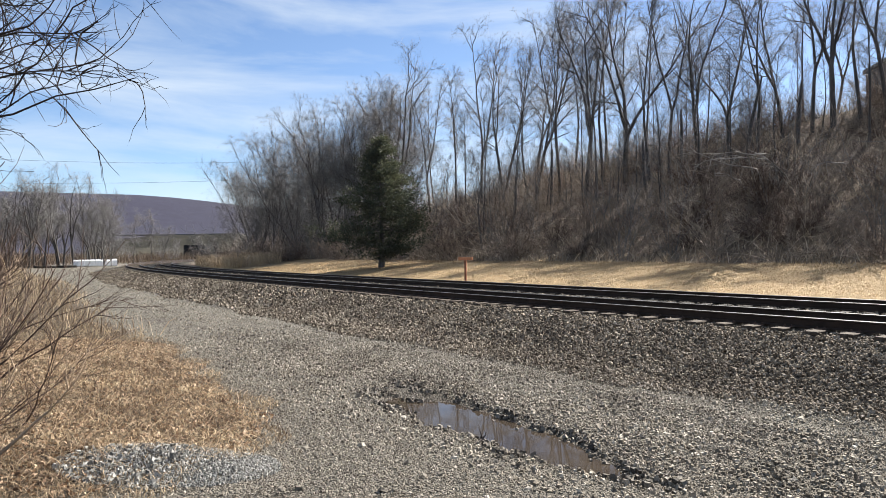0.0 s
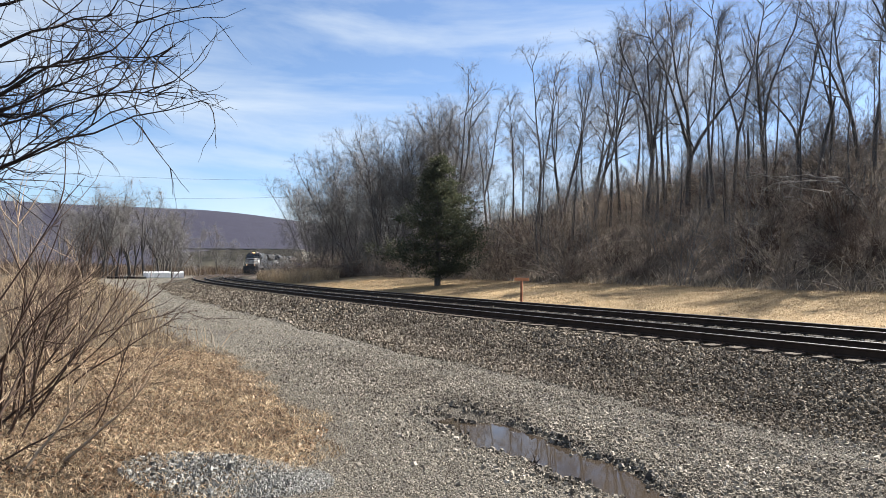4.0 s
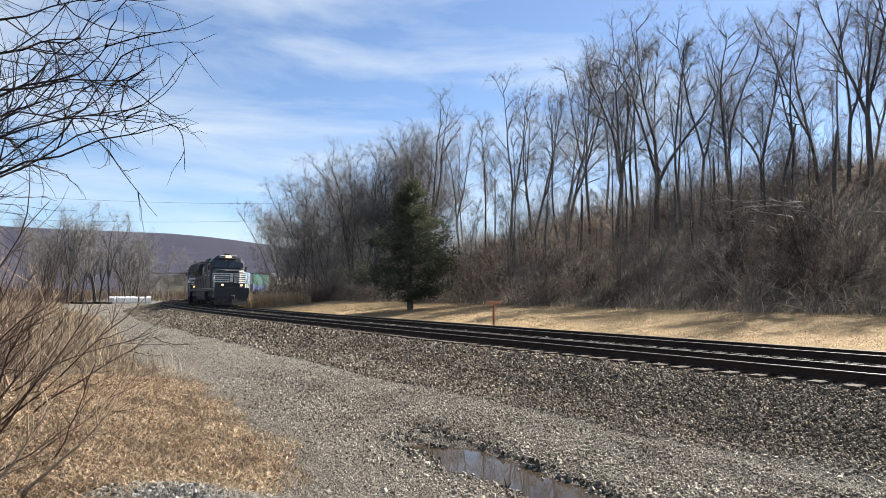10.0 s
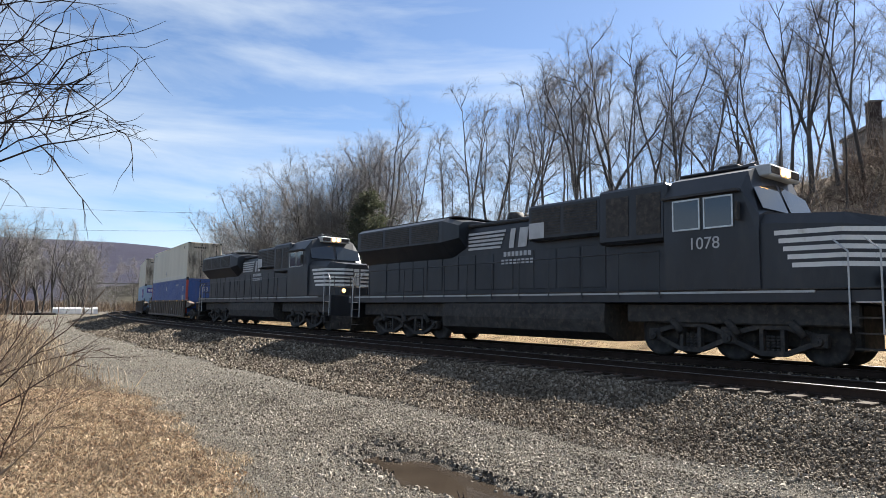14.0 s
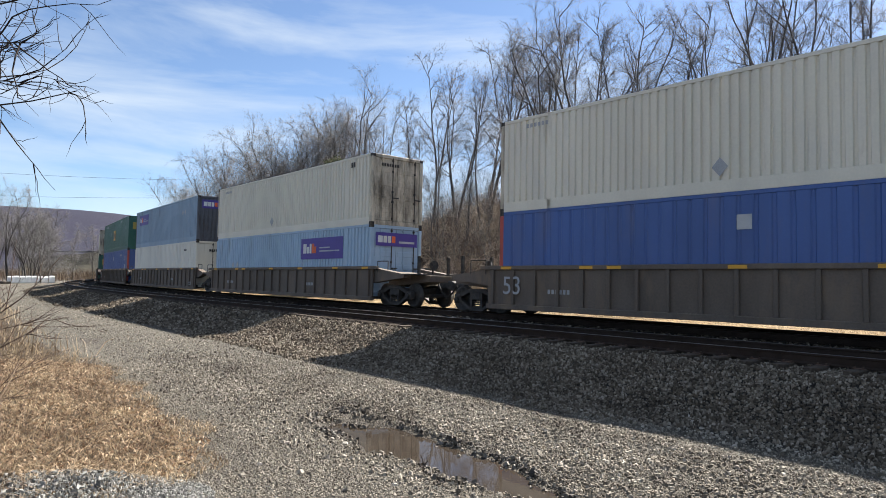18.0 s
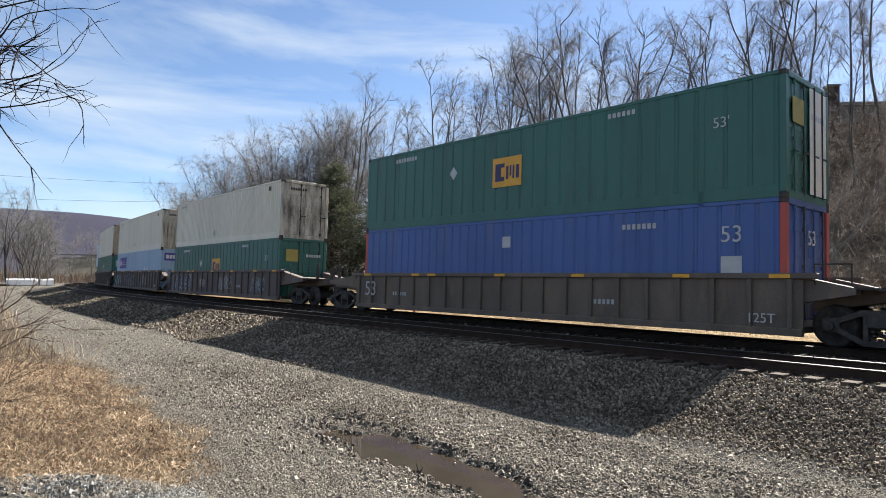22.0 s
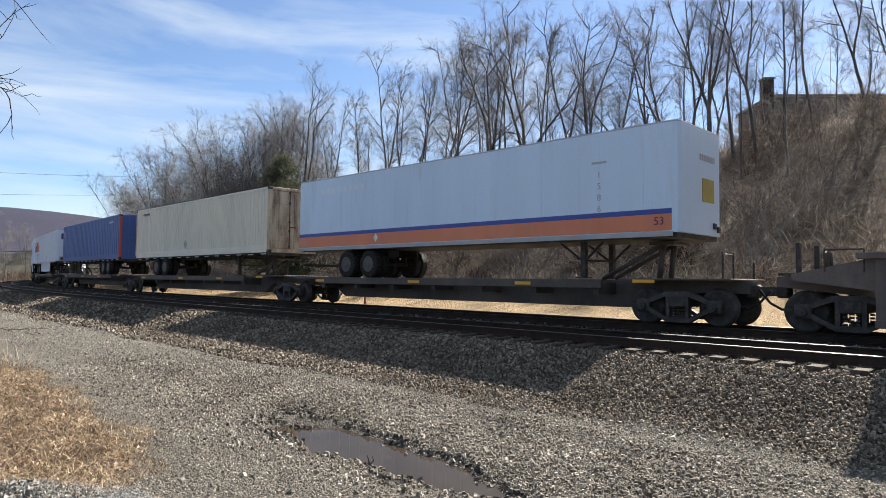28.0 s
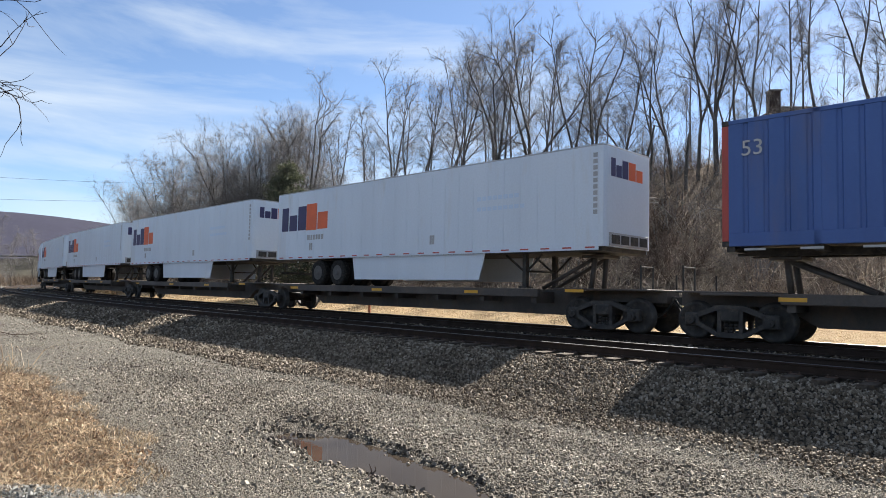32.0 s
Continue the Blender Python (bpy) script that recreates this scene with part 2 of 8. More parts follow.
def wobble(x, y, size, seed=0.0):
    """Smooth bumps from -1 to 1 with no repeats in sight."""
    x, y = x / size + seed, y / size - 2.3 * seed
    return (np.sin(x * 1.7 + 1.3 * np.sin(y * 0.9 + 0.7)) + np.sin(y * 1.9 + 1.1 * np.sin(x * 1.1 + 2.1)) + 0.6 * np.sin((x + y) * 2.9 + 0.4)) / 2.6


# the lot lies below the track bed; a rut with a puddle runs along it
LOT, LOT_RISE = -0.43, 0.0039
PUDDLE_S, PUDDLE_E = 0.75, -11.38

# the border of the gravel lot against the dry grass
BORDER_Y = (-30, 3.3, 4.8, 5.8, 6.5, 7.0, 7.7, 8.5, 10.0, 14.6, 17.4, 22.5, 36.6, 48, 71, 140, 200)
BORDER_X = (-2.8, -3.1, -3.2, -2.6, -2.02, -2.0, -2.1, -2.35, -3.35, -6.1, -8.3, -11.7, -20.6, -27.8, -45.5, -86, -125)


def past_border(x, y):
    return np.interp(y, BORDER_Y, BORDER_X) - x


def rut(s, e):
    """Below 1 inside the hollow of the puddle; s and e along and across the line."""
    u, v = s - PUDDLE_S, e - PUDDLE_E + 0.07 * (s - PUDDLE_S)
    return np.hypot(u / 2.35, v / (0.50 - 0.05 * u)) + 0.24 * wobble(s, e, 0.5, 3) + 0.16 * wobble(s, e, 0.17, 1)


def land(x, y, s=None, e=None):
    x, y = np.asarray(x, float), np.asarray(y, float)
    if s is None:
        s, e = to_line(x, y)
    # across the line: lot, toe and slope of the ballast, track bed, ditch, mown strip
    prof_e = np.array([-30, -8.3, -7.5, -7.1, -5.45, -5.1, 1.6, 2.6, 3.6, 6.0, 13.5])
    cols = np.array([0.0, 0.0, 0.02, 0.08, 0.55, 0.575, 0.63, 0.53, 0.55, 0.78, 1.48]) + LOT
    back = np.maximum(0, -s)
    rise = np.interp(e, (-9, -5.2), (0.0, 1.0))
    out = np.interp(e, prof_e, cols) + np.clip(0.0018 * back, 0, 3) * rise + np.clip(LOT_RISE * back, 0, 3) * (1 - rise)
    # the wooded bank
    crest = np.interp(s, (-150, -120, -90, -66, -52, -42, -34, -26, -18, -9, 2, 20, 60), (0.6, 1.2, 3.5, 7.0, 9.0, 9.6, 9.9, 10.2, 10.8, 11.9, 13.6, 15, 15))
    k = np.clip((e - 13.0) / 22.0, 0, 1)
    k = k * k * (3 - 2 * k) * 0.55 + 0.45 * k
    out = out + k * np.maximum(crest - 1.05, 0) + np.clip((e - 14) / 10, 0, 1) * 0.45 * wobble(x, y, 4.0, 3.0)
    # dry grass: a low uneven bank
    b = past_border(x, y)
    out = out + np.clip(b / 2.5, 0, 1) * (0.16 + 0.10 * wobble(x, y, 1.9, 1.0)) * (e < 0) + np.clip((b - 4) / 30, 0, 1) * 0.5 * (e < 0)
    # the lot: wheel ruts, and the hollow of the puddle
    near = np.clip(1 - np.hypot(x, y) / 60, 0, 1) * (e < -7.6) * (b < 0)
    out = out + near * (0.02 * wobble(x, y, 1.3, 5.0) + 0.012 * wobble(x, y, 0.45, 2.0) - 0.035 * np.exp(-((e + 8.55) / 0.35) ** 2) - 0.03 * np.exp(-((e + 11.3) / 0.5) ** 2) + 0.02 * np.exp(-((e + 10.2) / 0.5) ** 2))
    out = out - 0.10 * np.clip(1.25 - rut(s, e) ** 2, 0, 1) * (np.abs(s) < 8)
    # a low heap of stone
    out = out + 0.13 * np.exp(-(((x + 2.65) / 0.8) ** 2 + ((y - 6.2) / 0.45) ** 2))
    # far valley sides
    r = np.hypot(x, y)
    far = np.clip((r - 190) / 500, 0, 1)
    out = out + far * far * 22
    az = np.degrees(np.arctan2(x, y))
    ridge = np.interp(az, (-180, -80, -52, -36, -28, -24, -20, -16, -8, 10, 60, 180), (60, 120, 142, 139, 140, 138, 126, 112, 100, 80, 60, 60))
    k = np.clip((r - 800) / 1200, 0, 1)
    out = out + k * k * (3 - 2 * k) * ridge * (1 + 0.03 * wobble(x, y, 160, 4) + 0.015 * wobble(x, y, 50, 2))
    return out


def land_z(x, y):
    return float(land(np.array([x]), np.array([y]))[0])


def sheet():
    def axis(lo, hi, spans):
        a = []
        for v0, v1, st in spans:
            a += list(np.arange(v0, v1 - 1e-6, st))
        a.append(spans[-1][1])
        st, v = spans[-1][2], a[-1]
        while v < hi:
            st *= 1.14
            v += st
            a.append(v)
        st, v = spans[0][2], a[0]
        while v > lo:
            st *= 1.14
            v -= st
            a.insert(0, v)
        return np.array(a)
    xs = axis(-3600, 3600, ((-62, -9, 0.45), (-9, 9, 0.14), (9, 36, 0.4)))
    ys = axis(-3600, 3600, ((3.5, 18, 0.14), (18, 92, 0.45)))
    gx, gy = np.meshgrid(xs, ys)
    fx, fy = gx.ravel(), gy.ravel()
    s, e = to_line(fx, fy)
    z = land(fx, fy, s, e)
    nx, ny = len(xs), len(ys)
    i = np.arange((nx - 1) * (ny - 1))
    a = (i // (nx - 1)) * nx + i % (nx - 1)
    faces = np.stack([a, a + 1, a + nx + 1, a + nx], 1)
    me = bpy.data.meshes.new("ground")
    me.from_pydata(np.stack([fx, fy, z], 1).tolist(), [], faces.tolist())
    me.polygons.foreach_set("use_smooth", [True] * len(me.polygons))
    b = past_border(fx, fy) + 0.35 * wobble(fx, fy, 0.9, 7)
    near = (np.abs(s) < 330) & (np.hypot(fx, fy) < 330)
    ballast = np.clip((e + 8.3 + 0.3 * wobble(fx, fy, 1.5, 8)) / 0.5, 0, 1) * np.clip((3.4 - e) / 0.6, 0, 1) * near
    mown = np.clip((e - 2.9) / 0.5, 0, 1) * np.clip((14.0 + 1.2 * wobble(fx, fy, 3, 2) - e) / 1.5, 0, 1) * np.clip((s + 75) / 12, 0, 1) * near
    dry = np.clip(b / 0.5, 0, 1) * (e < 0)
    wood = np.clip((e - 13 - 1.2 * wobble(fx, fy, 3, 2)) / 1.5, 0, 1)
    wood = np.maximum(wood, np.clip((-63 - s) / 12, 0, 1) * np.clip((e - 2.9) / 0.5, 0, 1)) * near
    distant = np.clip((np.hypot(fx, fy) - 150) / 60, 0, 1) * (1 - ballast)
    wet = np.clip(1.55 - rut(s, e) - 0.3 * wobble(fx, fy, 0.4, 3), 0, 1) * (np.abs(s) < 9)
    damp = np.clip(0.9 - np.abs(e + 11.2 + 0.2 * wobble(s, e, 2.0, 3)) / 0.55, 0, 1) * np.clip(wobble(s, e, 1.3, 1) + 0.35, 0, 1) * (s > -22) * (s < 9)
    wet = np.maximum(wet, 0.75 * damp)
    fines = np.exp(-((e + 8.6 + 0.15 * wobble(s, e, 1.1, 5)) / 0.42) ** 2) + 0.9 * np.exp(-((e + 12.3 + 0.2 * wobble(s, e, 1.4, 2)) / 0.5) ** 2) + np.clip((-s - 9) / 14, 0, 0.8)
    fines = np.clip(fines, 0, 1) * np.clip((-8.0 - e) / 0.3, 0, 1)
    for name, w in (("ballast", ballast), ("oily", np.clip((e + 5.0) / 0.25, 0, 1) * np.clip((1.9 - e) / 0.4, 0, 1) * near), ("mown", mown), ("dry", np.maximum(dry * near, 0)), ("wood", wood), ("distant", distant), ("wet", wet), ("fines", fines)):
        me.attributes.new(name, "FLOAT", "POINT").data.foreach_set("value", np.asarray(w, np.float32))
    ob = new("ground", me)
    m = Mat("ground", 0.95)
    m.b.inputs["Specular IOR Level"].default_value = 0.2
    co = m.coords("Object")
    patch = m.noise(0.55, 6, co, 0.6)
    # stones of two sizes, each with its own tone, and painted shade between them
    big_tone = m.ramp(m.voronoi(26.0, co), [(0.1, (0.085, 0.074, 0.059)), (0.5, (0.20, 0.177, 0.144)), (0.9, (0.36, 0.325, 0.27))])
    big_gap_shade = m.ramp(m.voronoi(26.0, co, "Distance", "DISTANCE_TO_EDGE"), [(0.0, (0.08,) * 3), (0.14, (1.0,) * 3)])
    big = m.mix(1.0, big_tone, big_gap_shade, "MULTIPLY")
    small_tone = m.ramp(m.voronoi(62.0, co), [(0.1, (0.085, 0.075, 0.06)), (0.5, (0.19, 0.17, 0.139)), (0.9, (0.34, 0.307, 0.256))])
    small_gap_shade = m.ramp(m.voronoi(62.0, co, "Distance", "DISTANCE_TO_EDGE"), [(0.0, (0.12,) * 3), (0.16, (1.0,) * 3)])
    small = m.mix(1.0, small_tone, small_gap_shade, "MULTIPLY")
    g = m.mix(m.ramp(m.noise(3.0, 4, co), [(0.4, (0.0,) * 3), (0.6, (1.0,) * 3)]), small, big)
    dust = m.ramp(m.noise(14, 7, co, 0.75), [(0.3, (0.13, 0.117, 0.096)), (0.55, (0.205, 0.187, 0.155)), (0.75, (0.28, 0.257, 0.215))])
    dust = m.mix(0.6, dust, small)
    fine_w = m.attr("fines")
    g = m.mix(m.math("MULTIPLY", fine_w, m.ramp(m.noise(2.2, 5, co, 0.6), [(0.3, (0.55,) * 3), (0.6, (1.0,) * 3)])), g, dust)
    g = m.mix(m.ramp(patch, [(0.42, (0, 0, 0)), (0.68, (0.4, 0.4, 0.4))]), g, (0.105, 0.092, 0.073))
    # ballast bed: shade between the loose stones put into its dark colour
    bal_tone = m.ramp(m.voronoi(19.0, co), [(0.1, (0.025, 0.021, 0.016)), (0.5, (0.07, 0.06, 0.046)), (0.9, (0.15, 0.131, 0.104))])
    bal_gap_shade = m.ramp(m.voronoi(19.0, co, "Distance", "DISTANCE_TO_EDGE"), [(0.0, (0.12,) * 3), (0.14, (1.0,) * 3)])
    bal = m.mix(1.0, bal_tone, bal_gap_shade, "MULTIPLY")
    mow = m.ramp(m.noise(5.0, 8, m.coords("Object", (1, 1, 0.4)), 0.75), [(0.28, (0.20, 0.135, 0.068)), (0.5, (0.36, 0.26, 0.145)), (0.72, (0.50, 0.38, 0.225))])
    mow = m.mix(m.ramp(patch, [(0.45, (0, 0, 0)), (0.7, (0.475, 0.475, 0.475))]), mow, (0.26, 0.175, 0.09))
    dry_c = m.ramp(m.noise(11.0, 8, co, 0.75), [(0.28, (0.024, 0.017, 0.011)), (0.5, (0.075, 0.054, 0.034)), (0.74, (0.18, 0.137, 0.088))])
    wood_c = m.ramp(m.noise(2.6, 8, co, 0.75), [(0.3, (0.07, 0.053, 0.04)), (0.5, (0.16, 0.12, 0.09)), (0.75, (0.30, 0.235, 0.17))])
    # far ground: bare woods' purple-grey, with blue haze put into the colour
    far_haze_c = m.ramp(m.noise(0.03, 9, co, 0.7), [(0.3, (0.0105, 0.010, 0.0215)), (0.6, (0.018, 0.0172, 0.034)), (0.8, (0.027, 0.0255, 0.045))])
    c = m.mix(m.attr("distant"), g, far_haze_c)
    c = m.mix(m.attr("ballast"), c, bal)
    c = m.mix(m.attr("oily"), c, m.mix(0.8, c, (0.022, 0.019, 0.016)))
    c = m.mix(m.attr("dry"), c, dry_c)
    c = m.mix(m.attr("mown"), c, mow)
    c = m.mix(m.attr("wood"), c, wood_c)
    wet_w = m.attr("wet")
    c = m.mix(wet_w, c, m.mix(1.0, c, (0.34, 0.31, 0.28), "MULTIPLY"))
    m.color(c)
    m.rough(m.ramp(wet_w, [(0.0, (0.95,) * 3), (1.0, (0.7,) * 3)]))
    h = m.math("ADD", m.math("MULTIPLY", m.math("MINIMUM", m.voronoi(24.0, co, "Distance", "DISTANCE_TO_EDGE"), 0.25), 3.0), m.math("MULTIPLY", m.noise(50, 5, co, 0.75), 0.8))
    m.bump(h, 1.0, 0.05)
    me.materials.append(m.m)
    tagged(ob, "gravel lot, ballast slope, straw-coloured grass strip and wooded bank", "ground", kind="structure")
    return ob


sheet()

# ---------------------------------------------------------------- the train's surfaces
SOOT = (0.045, 0.036, 0.028)
RUST = (0.16, 0.075, 0.04)
M_BLACK = varied("black engine paint", (0.019, 0.022, 0.027), 0.42, 0, 0.35, 1.2, 0.0, (0.036, 0.036, 0.037), 0.6, 3)
M_ROOF = varied("sun-bleached black roof", (0.03, 0.031, 0.033), 0.7, 0, 0.3, 1.0, 0.0, (0.06, 0.056, 0.052), 0.6)
M_UNDER = varied("oily dusty undercarriage", (0.034, 0.031, 0.028), 0.75, 0, 0.5, 4.0, 0.2, (0.09, 0.074, 0.057), 0.58)
M_WHITE = varied("white stripe paint", (0.66, 0.66, 0.63), 0.5, 0, 0.08, 2.0, 0.0, (0.35, 0.32, 0.27), 0.66, 3)
M_LETTER = varied("faded white lettering", (0.45, 0.46, 0.46), 0.55, 0, 0.15, 3.0)
M_STEEL = varied("bright worn steel", (0.45, 0.43, 0.40), 0.3, 0.9, 0.15, 6.0)
M_RIM = varied("aluminium wheel rim", (0.085, 0.083, 0.08), 0.55, 0.4, 0.2, 6.0)
M_TYRE = varied("dusty rubber tyre", (0.022, 0.021, 0.02), 0.85, 0, 0.3, 8.0, 0.1, (0.07, 0.062, 0.05), 0.6)
M_CREAM = varied("cream container paint", (0.70, 0.655, 0.54), 0.55, 0, 0.08, 0.8, 0.03, (0.40, 0.34, 0.25), 0.70, 5)
M_CREAM_END = varied("sooty cream paint", (0.58, 0.51, 0.39), 0.65, 0, 0.2, 1.1, 0.03, (0.06, 0.045, 0.032), 0.50, 3.5)
M_TAN_END = varied("rust-streaked cream paint", (0.55, 0.43, 0.30), 0.65, 0, 0.2, 1.2, 0.03, (0.13, 0.06, 0.03), 0.53, 4)
M_GREYBLUE = varied("light blue container paint", (0.34, 0.46, 0.58), 0.5, 0, 0.10, 0.8, 0.03, (0.2, 0.21, 0.22), 0.66, 5)
M_SLATE = varied("slate blue container paint", (0.25, 0.345, 0.44), 0.5, 0, 0.12, 0.8, 0.03, (0.12, 0.13, 0.14), 0.64, 5)
M_SLATE_END = varied("sooty slate paint", (0.10, 0.11, 0.13), 0.7, 0, 0.25, 1.1, 0.03, SOOT, 0.52, 3)
M_PALE = varied("pale grey container paint", (0.73, 0.695, 0.60), 0.55, 0, 0.08, 0.8, 0.03, (0.36, 0.33, 0.28), 0.66, 5)
M_BLUE = varied("royal blue container paint", (0.045, 0.10, 0.29), 0.4, 0, 0.15, 0.8, 0.03, (0.09, 0.11, 0.22), 0.62, 5)
M_RED = varied("faded red paint", (0.42, 0.07, 0.05), 0.5, 0, 0.15, 1.5, 0.0, (0.2, 0.06, 0.04), 0.64, 4)
M_GREEN = varied("dark green container paint", (0.032, 0.122, 0.092), 0.42, 0, 0.15, 0.8, 0.03, (0.035, 0.07, 0.055), 0.62, 5)
M_WELL = varied("weathered brown well car paint", (0.125, 0.098, 0.076), 0.7, 0, 0.25, 0.9, 0.05, (0.20, 0.14, 0.09), 0.6, 3)
M_WELL2 = varied("maroon-brown well car paint", (0.115, 0.09, 0.078), 0.7, 0, 0.25, 0.9, 0.05, (0.16, 0.13, 0.112), 0.6, 3)
M_SPINE = varied("dark spine car paint", (0.07, 0.058, 0.049), 0.65, 0, 0.35, 1.0, 0.05, (0.12, 0.08, 0.05), 0.62, 2)
M_YELLOW = varied("yellow reflector", (0.66, 0.34, 0.03), 0.45, 0, 0.1, 3.0)
M_PURPLE = varied("violet sign panel", (0.075, 0.05, 0.27), 0.5, 0, 0.1, 2.0)
M_ORANGE = varied("orange-red print", (0.72, 0.13, 0.035), 0.5, 0, 0.08, 2.0)
M_INDIGO = varied("indigo print", (0.035, 0.03, 0.10), 0.5, 0, 0.1, 2.0)
M_VAN = varied("white trailer skin", (0.62, 0.69, 0.77), 0.35, 0, 0.05, 0.7, 0.01, (0.55, 0.55, 0.54), 0.66, 6)
M_VAN_BLUE = varied("pale blue trailer skin", (0.54, 0.66, 0.80), 0.3, 0, 0.05, 0.7, 0.01, (0.46, 0.50, 0.54), 0.66, 6)
M_STRIPE_O = varied("faded orange stripe", (0.60, 0.20, 0.10), 0.5, 0, 0.1, 1.0, 0.0, (0.5, 0.27, 0.19), 0.62, 4)
M_STRIPE_B = varied("blue stripe", (0.04, 0.07, 0.30), 0.5, 0, 0.1, 1.0)
M_GREYPRINT = varied("grey print", (0.36, 0.37, 0.38), 0.6, 0, 0.1, 2.0)
M_GRAF_W = varied("pale spray paint", (0.33, 0.345, 0.37), 0.7, 0, 0.3, 3.0)
M_GRAF_F = varied("dull violet-grey spray fill", (0.085, 0.082, 0.095), 0.75, 0, 0.3, 3.0)
M_GRAF_B = varied("turquoise spray paint", (0.18, 0.38, 0.48), 0.7, 0, 0.3, 2.0)
M_MUSTARD = varied("mustard placard", (0.36, 0.28, 0.06), 0.6, 0, 0.15, 2.0)


def glow(name, c, power):
    m = Mat(name, 0.3)
    m.color((0.8, 0.8, 0.75))
    m.b.inputs["Emission Color"].default_value = (*c, 1)
    m.b.inputs["Emission Strength"].default_value = power
    return m.m


M_HEAD = glow("lit twin headlamp", (1.0, 0.50, 0.13), 2.6)
M_LAMP = glow("lit headlamp", (1.0, 0.52, 0.16), 1.1)


def glass_dark():
    m = Mat("dark cab glass", 0.06)
    m.color((0.02, 0.025, 0.03))
    m.b.inputs["Specular IOR Level"].default_value = 0.9
    return m.m


M_GLASS = glass_dark()

# ---------------------------------------------------------------- containers
CL, CW, CH = 16.15, 2.6, 2.9
_cache = {}


def corrugated(x0, x1, z0, z1, y, out, pitch=0.275, deep=0.05):
    """A ribbed steel wall along x at y; out: the side that it faces."""
    bm = bmesh.new()
    n = max(2, round((x1 - x0) / pitch))
    pt = (x1 - x0) / n
    line = []
    for i in range(n):
        a = x0 + i * pt
        g = min(0.42 * pt, 0.13)
        line += [(a, 0), (a + pt - g, 0), (a + pt - g * 0.76, -deep), (a + pt - g * 0.24, -deep)]
    line.append((x1, 0))
    lo = [bm.verts.new((x, y + out * d, z0)) for x, d in line]
    hi = [bm.verts.new((x, y + out * d, z1)) for x, d in line]
    for i in range(len(line) - 1):
        bm.faces.new((lo[i], lo[i + 1], hi[i + 1], hi[i]))
    bm.normal_update()
    bmesh.ops.solidify(bm, geom=bm.faces[:], thickness=0.004)
    return bm


